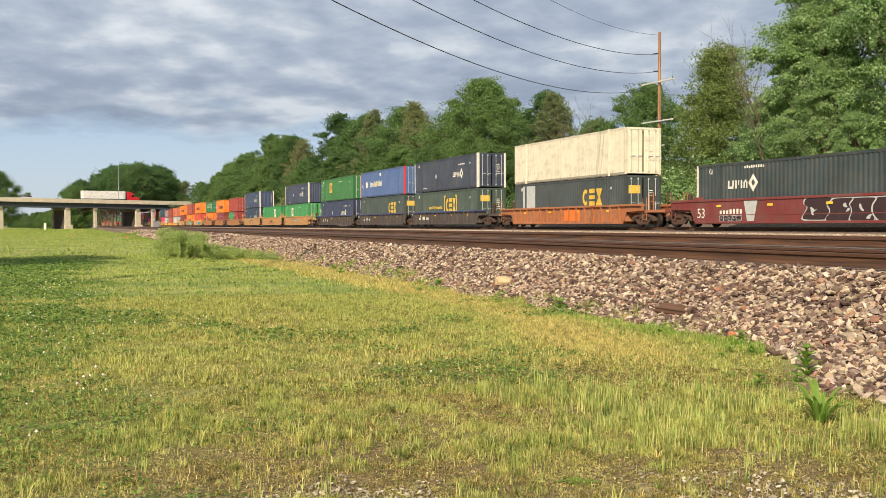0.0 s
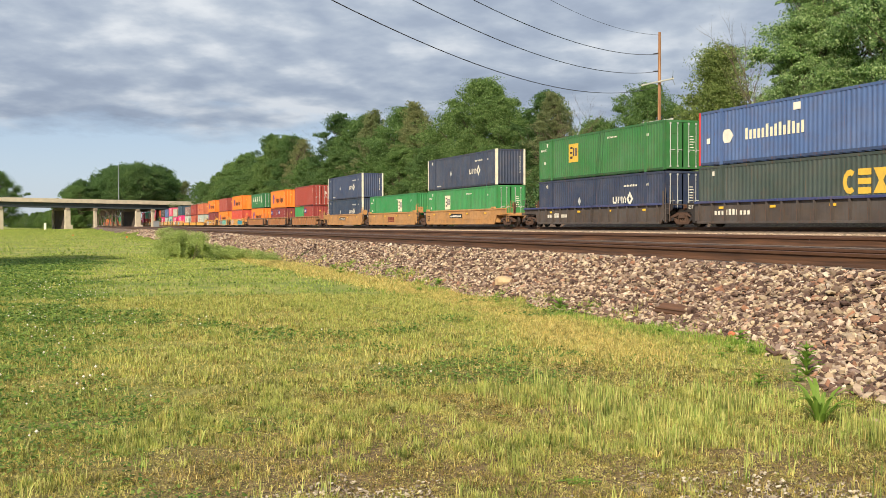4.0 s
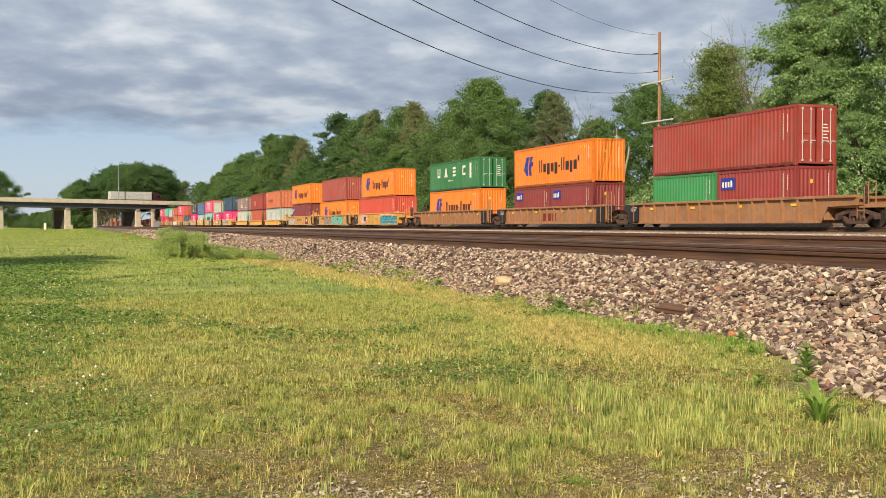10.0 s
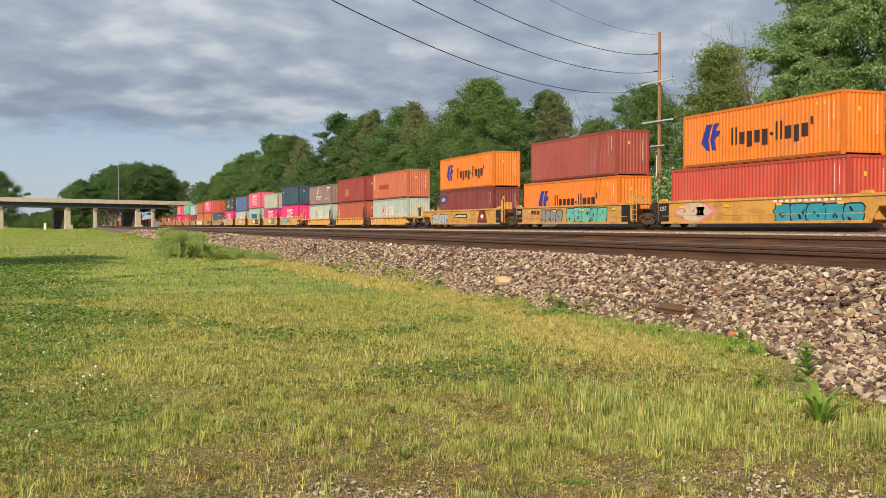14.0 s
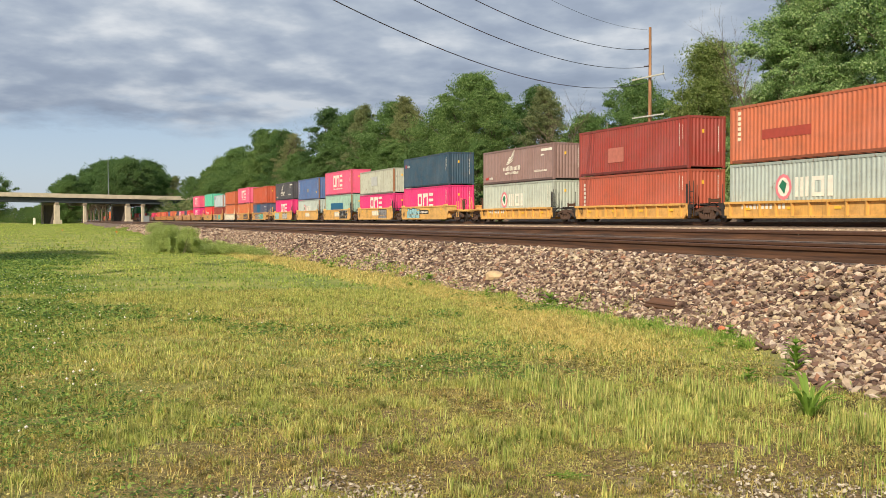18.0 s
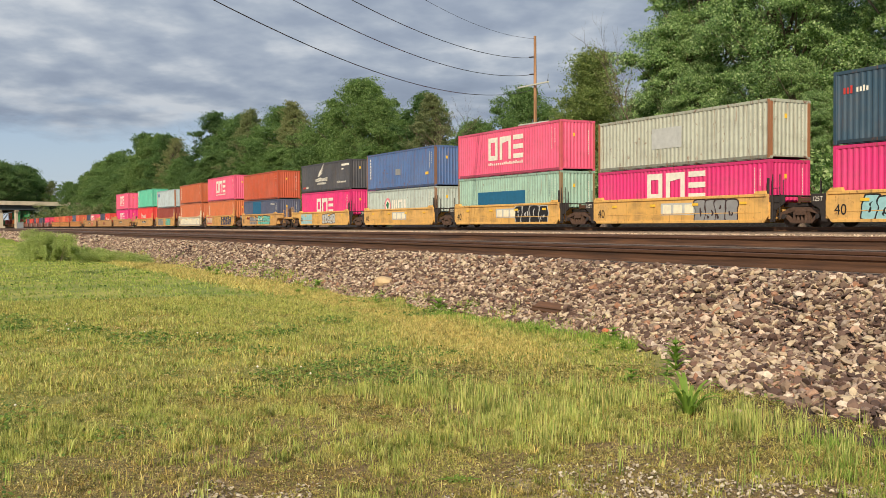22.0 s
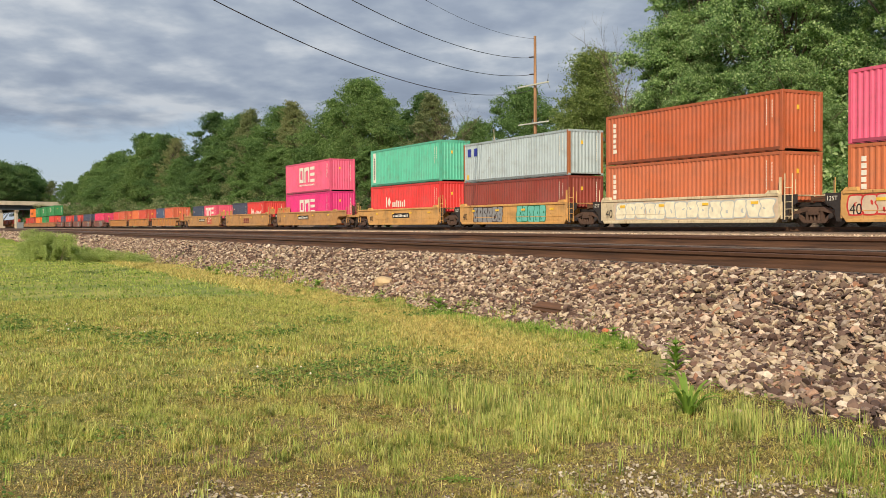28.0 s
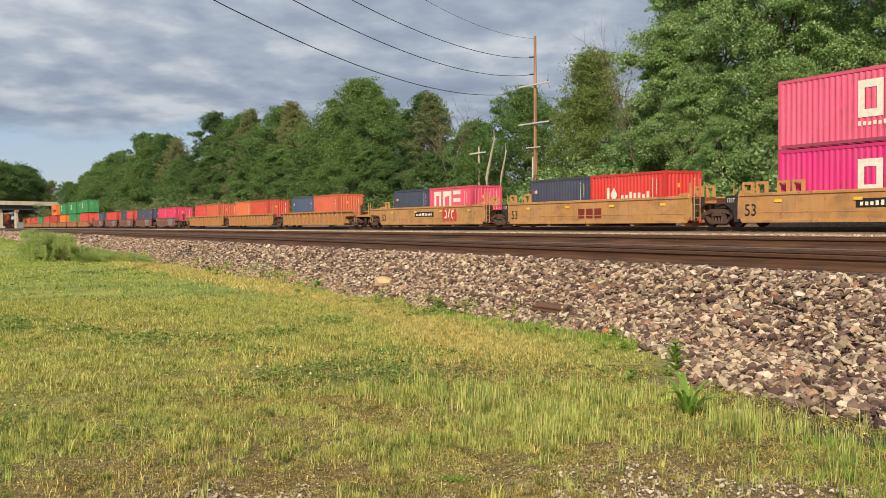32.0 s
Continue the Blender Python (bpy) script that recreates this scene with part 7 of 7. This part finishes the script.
def build_bridge():
    b = thing("road_bridge", "concrete highway bridge on piers over the tracks", "bridge", kind="structure")
    turn = math.degrees(math.atan(LEAN))
    k = math.sqrt(1 + LEAN * LEAN)

    def slab(name, y0, y1, a0, a1, z0, z1, mat, label=""):
        """A long piece that follows the road from y0 to y1; a0 to a1 across it, away from the camera."""
        bm = bmesh.new()
        vs = []
        for y in (y0, y1):
            for a, z in ((a0, z0), (a1, z0), (a1, z1), (a0, z1)):
                x, yy = on_road(y, a)
                vs.append(bm.verts.new((x, yy, road_z(y) + z)))
        for f in ((3, 2, 1, 0), (4, 5, 6, 7), (0, 1, 5, 4), (1, 2, 6, 5), (2, 3, 7, 6), (3, 0, 4, 7)):
            bm.faces.new([vs[i] for i in f])
        bmesh.ops.recalc_face_normals(bm, faces=bm.faces[:])
        return part(name, bm, mat, b, label)

    slab("deck", -60, 66, 0.35, 14.0, -0.28, 0.0, M["concrete_dim"])
    slab("road_surface", -60, 66, 0.4, 13.9, 0.0, 0.04, M["dark_steel"], "grey road surface")
    joints = (-60, -22, -0.6, 24.3, 66)
    for y0, y1 in zip(joints, joints[1:]):
        for a in (0.0, 13.9):
            slab("parapet", y0 + 0.03, y1 - 0.03, a, a + 0.35, -0.05, 0.85, M["concrete"])
            slab("deck_edge", y0 + 0.03, y1 - 0.03, a - 0.12, a + 0.45, -0.62, -0.05, M["concrete"])
    for a in (1.0, 3.6, 6.2, 8.8, 11.4, 13.2):
        slab("girder", -60, 66, a, a + 0.12, -2.3, -0.3, M["girder"], "shaded steel girder")
        slab("girder_flange", -60, 66, a - 0.16, a + 0.28, -2.36, -2.3, M["girder"])
    # piers: a cap, columns, and a wall between them on two of them
    for y, wall in ((-22.3, False), (-0.6, True), (9.0, False), (24.3, True), (30.0, False)):
        top = road_z(y) - 2.4

        def at(a, s):
            x, yy = on_road(y, 0)
            return (x - a, yy - 0.36 * a + s)
        p, q = Vector((*at(-0.2, 0), 0)), Vector((*at(13.4, 0), 0))

        def block(name, p, q, half, z0, z1, mat):
            s = (q - p).normalized().cross(Vector((0, 0, 1))) * half
            bm = bmesh.new()
            vs = [bm.verts.new((*(v + o).xy, z)) for z in (z0, z1) for v, o in ((p, -s), (q, -s), (q, s), (p, s))]
            for f in ((3, 2, 1, 0), (4, 5, 6, 7), (0, 1, 5, 4), (1, 2, 6, 5), (2, 3, 7, 6), (3, 0, 4, 7)):
                bm.faces.new([vs[i] for i in f])
            bmesh.ops.recalc_face_normals(bm, faces=bm.faces[:])
            bevelled(bm, 0.05)
            return part(name, bm, mat, b)
        block("pier_cap", p, q, 0.6, top - 0.9, top, M["concrete_dim"])
        width = 0.95 if wall or y < -20 else 0.5
        for a in ((0.0, 12.4) if wall else (0.2,)):
            c0, c1 = Vector((*at(a, 0), 0)), Vector((*at(a + 0.9, 0), 0))
            block("pier_column", c0, c1, width, -0.5, top - 0.88, M["concrete"])
        if wall:
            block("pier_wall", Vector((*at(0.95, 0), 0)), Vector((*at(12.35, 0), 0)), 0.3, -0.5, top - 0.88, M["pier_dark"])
            f0, f1 = Vector((*at(-0.6, 0.2), 0)), Vector((*at(1.2, 0.2), 0))
            block("pier_foot", f0, f1, width + 0.3, -0.5, 1.6, M["concrete"])
    # earth banks carry the road on at both ends
    for y0, y1 in ((-345, -60), (66, 420)):
        bm = bmesh.new()
        rows = []
        for y in (y0, y1):
            rows.append([bm.verts.new((on_road(y, a)[0], y, z)) for a, z in ((-16, -0.2), (0.2, road_z(y)), (14.2, road_z(y)), (30, -0.2))])
        for i in range(3):
            bm.faces.new((rows[0][i], rows[0][i + 1], rows[1][i + 1], rows[1][i]))
        bm.faces.new(rows[0]), bm.faces.new(rows[1][::-1])
        bmesh.ops.recalc_face_normals(bm, faces=bm.faces[:])
        part("embankment", bm, M["ground"], b, "grassy road embankment")
    lamp = thing("street_lamp", "tall thin grey lamp post on the bridge", "street lamp")
    x, y = on_road(17.2, 0.2)
    lamp.matrix_basis = pose(x, y, road_z(y))
    bm = bmesh.new()
    rod(bm, (0, 0, 0), (0, 0, 13.6), 0.16, 0.09, 8)
    part("post", bm, M["galvanised"], lamp)
    bm = bmesh.new()
    rod(bm, (0, 0, 13.5), (-1.6, 0, 13.8), 0.06, 0.05, 6)
    arm = part("arm", bm, M["galvanised"], lamp)
    bm = bmesh.new()
    box(bm, -2.2, -1.5, -0.16, 0.16, 13.7, 13.88)
    part("lamp_head", bm, M["galvanised"], arm)


def wheel_mesh(r, w):
    return cached(("road_wheel", r, w), lambda bm: (rod(bm, (-w / 2, 0, 0), (w / 2, 0, 0), r, sides=18), rod(bm, (-w / 2 - 0.01, 0, 0), (w / 2 + 0.01, 0, 0), r * 0.55, sides=12)))


def semi_truck(label, trailer_rgb, cab_rgb, y0, t0, speed):
    """A tractor with a box trailer; local +y is ahead, origin on the road under the nose."""
    t = thing("semi_truck", label, "truck", "traffic on the bridge")
    pt, pc = paint(trailer_rgb, 0.05, 0.1, 0.4), paint(cab_rgb, 0.03, 0.05, 0.3)
    bm = bmesh.new()
    box(bm, -1.3, 1.3, -21.6, -5.5, 1.25, 4.15)
    bevelled(bm, 0.04)
    trailer = part("trailer", bm, pt, t)
    bm = bmesh.new()
    box(bm, -1.32, 1.32, -21.6, -5.5, 1.12, 1.3)
    part("trailer_rail", bm, M["galvanised"], trailer)
    bm = bmesh.new()
    prism(bm, [(-4.9, 0.9), (-0.1, 0.8), (0.0, 1.1), (-0.1, 1.75), (-1.6, 2.0), (-2.2, 3.0), (-3.2, 3.9), (-4.9, 4.0)], -1.2, 1.2)
    bmesh.ops.rotate(bm, verts=bm.verts[:], cent=(0, 0, 0), matrix=Matrix.Rotation(radians(90), 3, "Z"))
    bmesh.ops.recalc_face_normals(bm, faces=bm.faces[:])
    bevelled(bm, 0.05)
    cab = part("cab", bm, pc, t)
    bm = bmesh.new()
    for s in (-1, 1):
        box(bm, s * 1.21 - 0.01, s * 1.21 + 0.01, -3.2, -2.2, 2.1, 2.8)
    part("side_window", bm, M["glass"], cab)
    for y in (-1.2, -5.9, -7.1, -19.6, -20.8):
        for s in (-1, 1):
            put("wheel", wheel_mesh(0.5, 0.32), t, pose(s * 1.08, y, 0.5), "", M["tyre"])
    rows = [(t0 + d, y0 + speed * d) for d in (-12, -9, -6, -3, -1, 0, 1, 2, 3)]
    rows += [(t0 + 6, y0 + speed * 5.2), (t0 + 10, y0 + speed * 7.0)]
    ROAD_RIDERS.append((t, rows, 3.6))


def car(label, rgb, y0, t0, speed, lane):
    c = thing("car", label, "car", "traffic on the bridge")
    mat = paint(rgb, 0.02, 0.05, 0.25)
    bm = bmesh.new()
    prism(bm, [(-4.6, 0.35), (-0.1, 0.35), (0, 0.6), (-0.15, 1.05), (-1.3, 1.25), (-4.5, 1.32), (-4.65, 0.9)], -0.9, 0.9)
    bmesh.ops.rotate(bm, verts=bm.verts[:], cent=(0, 0, 0), matrix=Matrix.Rotation(radians(90), 3, "Z"))
    bmesh.ops.recalc_face_normals(bm, faces=bm.faces[:])
    bevelled(bm, 0.05)
    body = part("body", bm, mat, c)
    bm = bmesh.new()
    prism(bm, [(-4.4, 1.3), (-1.2, 1.24), (-1.9, 1.75), (-2.3, 1.84), (-4.2, 1.82)], -0.76, 0.76)
    bmesh.ops.rotate(bm, verts=bm.verts[:], cent=(0, 0, 0), matrix=Matrix.Rotation(radians(90), 3, "Z"))
    bmesh.ops.recalc_face_normals(bm, faces=bm.faces[:])
    part("cabin_glass", bm, M["glass"], body)
    bm = bmesh.new()
    box(bm, -0.74, 0.74, -4.2, -2.2, 1.8, 1.98)
    bevelled(bm, 0.02)
    part("roof", bm, mat, body)
    for y in (-0.9, -3.7):
        for s in (-1, 1):
            put("wheel", wheel_mesh(0.34, 0.22), c, pose(s * 0.8, y, 0.34), "", M["tyre"])
    rows = [(t0 + d, y0 + speed * d) for d in (-3, -1, -t0, 0, 1, 2, 3, 4)]
    rows += [(t0 + 8, y0 + speed * 7.0), (t0 + 12, y0 + speed * 8.5)]
    ROAD_RIDERS.append((c, rows, lane))


def build_traffic():
    semi_truck("white box trailer behind a red tractor on the bridge", (238, 234, 224), (206, 34, 44), 24.6, 0.0, 31.0)
    semi_truck("grey-white box trailer behind a dark maroon tractor", (196, 194, 184), (66, 28, 36), -1.2, 9.0, 35.5)
    car("white car crossing the road bridge", (226, 226, 224), -7.5, 0.2, 19.3, 5.5)
    car("dark car crossing the road bridge", (40, 42, 48), -14.0, 0.7, 40.0, 4.4)


# ---- poles, wires and small things along the line ----


def utility_pole():
    p = thing("utility_pole", "tall wooden utility pole with white crossarms", "utility pole", m=pose(-64.15, 42.0, 0, 0.6, 0.9, 0))
    bm = bmesh.new()
    rod(bm, (0, 0, -0.5), (0, 0, 15.85), 0.175, 0.1, 12)
    part("pole", bm, M["pole"], p, "weathered reddish wooden pole")
    arm = None
    for z, half, thick in ((12.1, 2.15, 0.055), (9.15, 2.1, 0.05), (7.3, 0.95, 0.04)):
        bm = bmesh.new()
        box(bm, -half, half, -0.2 - thick, -0.2 + thick, z - thick, z + thick)
        bevelled(bm, 0.01)
        arm = part("crossarm", bm, M["arm"], p, "white painted crossarm")
        for x in (-half + 0.1, half - 0.1):
            bm = bmesh.new()
            rod(bm, (x, -0.2, z + thick), (x, -0.2, z + 0.18), 0.05, 0.03, 8)
            part("insulator", bm, M["dark_steel"], arm)
    for z in (12.93, 14.25):
        bm = bmesh.new()
        rod(bm, (0, -0.1, z), (-0.35, -0.3, z), 0.05, 0.05, 8)
        part("insulator", bm, M["dark_steel"], p)
    bm = bmesh.new()
    rod(bm, (2.0, -0.2, 12.1), (2.35, -0.2, 11.6), 0.03, 0.03, 6)
    rod(bm, (2.05, -0.2, 12.1), (2.1, -0.2, 12.7), 0.025, 0.02, 6)
    part("bracket", bm, M["galvanised"], p)
    bm = bmesh.new()
    rod(bm, (-0.22, -0.12, 0.2), (-0.2, -0.1, 6.6), 0.06, 0.06, 8)
    part("conduit", bm, M["arm"], p, "white conduit up the pole")
    q = thing("utility_pole", "short grey utility pole with one crossarm among trees", "utility pole", m=pose(-86.8, 50, 0))
    bm = bmesh.new()
    rod(bm, (0, 0, -0.4), (0, 0, 9.3), 0.15, 0.1, 10)
    part("pole", bm, M["dead_wood"], q)
    bm = bmesh.new()
    box(bm, -1.6, 1.5, -0.2, -0.1, 8.55, 8.68)
    part("crossarm", bm, M["arm"], q)
    near = thing("utility_pole", "wooden utility pole beside the lawn", "utility pole", m=pose(-16.0, -8.0, 0))
    bm = bmesh.new()
    rod(bm, (0, 0, -0.5), (0, 0, 17.0), 0.17, 0.11, 12)
    part("pole", bm, M["pole"], near)
    bm = bmesh.new()
    box(bm, -1.1, 1.1, -0.06, 0.06, 12.2, 12.32)
    part("crossarm", bm, M["pole"], near)
    for (x, y, z), (a, b, c), sag in (((-64.4, 41.8, 11.75), (-16, -8, 11.4), 3.15), ((-64.5, 41.7, 12.93), (-16, -8, 12.55), 2.8), ((-64.5, 41.7, 14.25), (-16, -8, 13.5), 2.65), ((-64.15, 42, 15.7), (-16, -8, 16.9), 3.2)):
        bm = bmesh.new()
        pts = []
        for i in range(33):
            s = i / 32
            pts.append(Vector((x + (a - x) * s, y + (b - y) * s, z + (c - z) * s - 4 * sag * s * (1 - s))))
        tube(bm, pts, 0.011 if z > 15 else 0.02, sides=5)
        w = part("overhead_wire", bm, M["wire"], None)
        tagged(w, "dark sagging overhead wire between two poles", "wire", "overhead wires")


def bare_tree(label, x, y, height, seed, mat, spread=0.35):
    t = thing("dead_tree", label, "tree", m=pose(x, y, 0))
    r = random.Random(seed)
    bm = bmesh.new()

    def grow(p, d, length, rad, depth):
        q = p
        steps = 3
        for i in range(steps):
            d = (d + Vector((r.uniform(-1, 1), r.uniform(-1, 1), r.uniform(-0.2, 0.5))) * 0.22).normalized()
            n = q + d * length / steps
            rod(bm, q, n, rad * (1 - 0.22 * i), rad * (0.78 - 0.2 * i), 6 if depth < 2 else 4)
            if depth < 4 and (i > 0 or depth > 0):
                for _ in range(1 if depth > 2 else 2):
                    side = (d + Vector((r.uniform(-1, 1), r.uniform(-1, 1), r.uniform(-0.1, 0.7))) * spread * 2.4).normalized()
                    grow(n, side, length * r.uniform(0.4, 0.62), rad * 0.42, depth + 1)
            q = n
    grow(Vector((0, 0, -0.2)), Vector((0.03, 0, 1)), height, height * 0.012, 0)
    part("branching", bm, mat, t)


def snag(x, y, pts, r0, label):
    """A barkless leaning trunk through a few points."""
    t = thing("dead_tree", label, "dead tree", m=pose(x, y, 0))
    bm = bmesh.new()
    tube(bm, pts, r0, r0 * 0.25, 8)
    part("trunk", bm, M["dead_wood"], t)


def small_things():
    bare_tree("bare grey tree among green ones", -54.6, 44.7, 8.6, 42, M["bark"], 0.25)
    bare_tree("thin leafless tree above the wood's edge", -97.8, 51.0, 9.0, 5, M["bark"])
    bare_tree("thin leafless tree at the wood's edge", -230.0, 53.0, 13.5, 8, M["bark"])
    snag(-77.2, 45.5, [(0, 0, -0.2), (-0.3, 0, 3.5), (-0.4, 0, 5.6), (0.4, 0, 7.6), (1.0, 0, 9.0), (0.9, 0, 9.9)], 0.2, "pale barkless dead trunk before the trees")
    snag(-75.6, 45.9, [(0, 0, -0.2), (-0.4, 0, 3.2), (-0.1, 0, 5.6), (0.7, 0, 7.6), (0.6, 0, 8.6)], 0.16, "thin pale dead trunk before the trees")
    snag(-34.7, 45.3, [(0, 0, -0.2), (0.1, 0, 4.0), (0.2, 0, 8.0), (0.5, 0, 13.0)], 0.24, "pale tree trunk standing among leafy ones")
    # white marker post, cabinet and flags by the line
    p = thing("marker_post", "short white marker post beside the line", "post", m=pose(-330, -7.2, 0))
    bm = bmesh.new()
    box(bm, -0.35, 0.35, -0.35, 0.35, -0.1, 2.1)
    bevelled(bm, 0.05)
    part("post", bm, M["white"], p)
    c = thing("signal_cabinet", "grey metal equipment cabinet beside the track", "cabinet", m=pose(-345, 27.4, 0.45))
    bm = bmesh.new()
    box(bm, -1.0, 1.0, -0.9, 0.9, 0, 2.3)
    bevelled(bm, 0.04)
    body = part("body", bm, M["galvanised"], c)
    bm = bmesh.new()
    box(bm, -1.1, 1.1, -1.0, 1.0, 2.3, 2.42)
    part("roof", bm, M["galvanised"], body)
    bm = bmesh.new()
    box(bm, 1.0, 1.03, -0.8, -0.02, 0.1, 2.2)
    part("door", bm, M["galvanised"], body)
    for x, y in ((-99.5, 0.2), (-80.8, 4.1)):
        f = thing("marker_flag", "small orange marker flag on a wire in the grass", "flag", "marker flags", m=pose(x, y, 0))
        bm = bmesh.new()
        rod(bm, (0, 0, -0.05), (0, 0, 0.5), 0.01, 0.008, 6)
        wire = part("wire", bm, M["galvanised"], f)
        bm = bmesh.new()
        box(bm, -0.004, 0.004, 0, 0.13, 0.4, 0.5)
        part("flag", bm, M["orange"], f)
    # a tan boulder, a rusty plate and a tie stub on the bank
    def rock(name, label, category, x, y, z, size, mat, seed):
        rng = np.random.RandomState(seed)
        bm = bmesh.new()
        bmesh.ops.create_icosphere(bm, subdivisions=2, radius=1)
        for v in bm.verts:
            v.co *= rng.uniform(0.85, 1.1)
        for v in bm.verts:
            v.co = Vector((v.co.x * size[0], v.co.y * size[1], v.co.z * size[2]))
        ob = part(name, bm, mat, None, label, pose(x, y, z, 0, 0, 20))
        tagged(ob, label, category)
    rock("rock", "large tan rock lying on the ballast bank", "rock", -16.85, 7.62, 0.27, (0.22, 0.16, 0.12), M["tan_stone"], 2)
    rock("rock", "reddish stone at the foot of the bank", "rock", -9.55, 7.25, 0.06, (0.05, 0.04, 0.035), M["red_stone"], 4)
    pl = thing("tie_plate", "rusty steel plate lying on the stones", "steel plate", m=pose(-11.15, 7.52, 0.2, 27, 2, 12))
    bm = bmesh.new()
    box(bm, -0.27, 0.27, -0.11, 0.11, 0.0, 0.03)
    box(bm, -0.27, 0.27, -0.06, -0.03, 0.03, 0.05)
    bevelled(bm, 0.006)
    part("plate", bm, M["rail"], pl)
    # a line of pale stones and tie ends along the shoulder of the far track
    rng = np.random.RandomState(16)
    n = 5200
    v, f = stones(n, rng, -150, -12, 0.025, 0.05, 31.2, 31.6)
    x = v[..., 0].mean(1)
    v = v - v.mean(1, keepdims=True) + np.stack([x, 30.85 + rng.normal(0, 0.07, n), 0.855 + rng.uniform(-0.01, 0.02, n)], -1)[:, None]
    v = v[(x % 0.62 < 0.34) | (rng.rand(n) < 0.3)]
    ob = new("pale_stones", from_arrays("pale_stones", v, f[:len(v)].reshape(-1, 3), M["buff"]))
    tagged(ob, "line of pale stones along the shoulder of the track", "stones", kind="stuff")
    # pale stones spilled between the tracks
    rng = np.random.RandomState(6)
    for x, y, n, w in ((-22.6, 10.25, 150, 0.8), (-80.8, 31.3, 60, 1.2)):
        v, f = stones(n, rng, x - w, x + w, 0.03, 0.06, y, y + 0.3)
        v[..., 2] += (0.12 * np.exp(-((v[:, :1, 0] - x) / (0.5 * w)) ** 2))
        v[..., 1] = y + (v[..., 1] - v[..., 1].mean(1, keepdims=True)) + rng.uniform(-0.2, 0.2, (n, 1))
        ob = new("pale_stones", from_arrays("pale_stones", v, f.reshape(-1, 3), M["cream"]))
        tagged(ob, "heap of pale stones spilled between the tracks", "stones", kind="stuff")


def weed(label, x, y, z, leaves, length, width, rise, seed, tiers=1):
    """A broad-leaved weed: bent leaves in a rosette or up a stem."""
    w = thing("weed", label, "weed", "weeds at the lawn's edge", m=pose(x, y, z))
    r = random.Random(seed)
    for t in range(tiers):
        for i in range(leaves):
            a = 2 * math.pi * (i + r.random() * 0.6) / leaves + t * 0.7
            L, wd = length * r.uniform(0.7, 1.15) * (1 - 0.18 * t), width * r.uniform(0.8, 1.2)
            up = rise * r.uniform(0.6, 1.2)
            bm = bmesh.new()
            d, s = Vector((math.cos(a), math.sin(a), 0)), Vector((-math.sin(a), math.cos(a), 0))
            base = Vector((0, 0, t * length * 0.45))
            prev = None
            for k in range(5):
                q = k / 4
                c = base + d * L * q + Vector((0, 0, L * (up * q - up * 0.62 * q * q)))
                h = s * wd * math.sin(math.pi * min(0.98, 0.12 + 0.86 * q)) * 0.5
                row = [bm.verts.new(c - h), bm.verts.new(c + Vector((0, 0, -wd * 0.12))), bm.verts.new(c + h)]
                if prev:
                    bm.faces.new((prev[0], prev[1], row[1], row[0]))
                    bm.faces.new((prev[1], prev[2], row[2], row[1]))
                prev = row
            part("leaf", bm, M["weed"], w)
    if tiers > 1:
        bm = bmesh.new()
        rod(bm, (0, 0, -0.03), (0, 0, tiers * length * 0.45), 0.008, 0.004, 6)
        part("stem", bm, M["weed"], w)


def build_weeds():
    r = random.Random(12)
    weed("bright green leafy weed at the foot of the ballast", -6.98, 6.1, 0.0, 9, 0.17, 0.036, 1.7, 1, 4)
    weed("leafy green dock weed in the grass edge", -5.2, 4.66, 0.0, 23, 0.24, 0.03, 2.5, 2)
    weed("bright green weed at the foot of the ballast", -9.0, 6.95, 0.03, 7, 0.12, 0.04, 0.8, 3, 3)
    for i in range(26):
        x = r.uniform(-22, -6.5)
        weed("small green weed along the ballast edge", x, float(apron(x)) + r.uniform(-0.75, 0.05), 0.0, 6, r.uniform(0.07, 0.14), 0.035, r.uniform(0.6, 1.2), 20 + i, r.choice((1, 2, 3)))
    for x, y in ((-13.7, 7.15), (-19.5, 7.3), (-26.0, 6.9), (-28.0, 7.2)):
        weed("tuft of green weeds on the bank's edge", x, y, 0.03, 9, 0.2, 0.04, 1.3, int(-x * 7), 2)
    for i in range(14):
        a, d = radians(r.uniform(40, 92)), r.uniform(4.3, 8.5)
        weed("dark green broad-leaved weed lying in the lawn", -math.sin(a) * d, math.cos(a) * d, 0.0, 8, r.uniform(0.06, 0.11), 0.03, 0.45, 60 + i)


build_bridge()
build_traffic()
utility_pole()
small_things()
build_weeds()

# ---- what moves ----


def motions():
    for ob, x, y, z in RIDERS:
        walk(ob, [(t, pose(x + d, y, z)) for t, d in TRAVEL])
    turn = math.degrees(math.atan(LEAN))
    for ob, rows, lane in ROAD_RIDERS:
        # before and after its crossing a vehicle waits on the road out of sight
        rows = [r for r in rows if 0 <= r[0] <= 32]
        steps = ([(0.0, rows[0][1])] if rows[0][0] > 0 else []) + rows + ([(32.0, rows[-1][1])] if rows[-1][0] < 32 else [])
        walk(ob, [(t, pose(*on_road(y, lane), road_z(y) + 0.04, 0, 0, turn)) for t, y in steps])


build_stones(BED)
build_gravel()
build_grass()
motions()
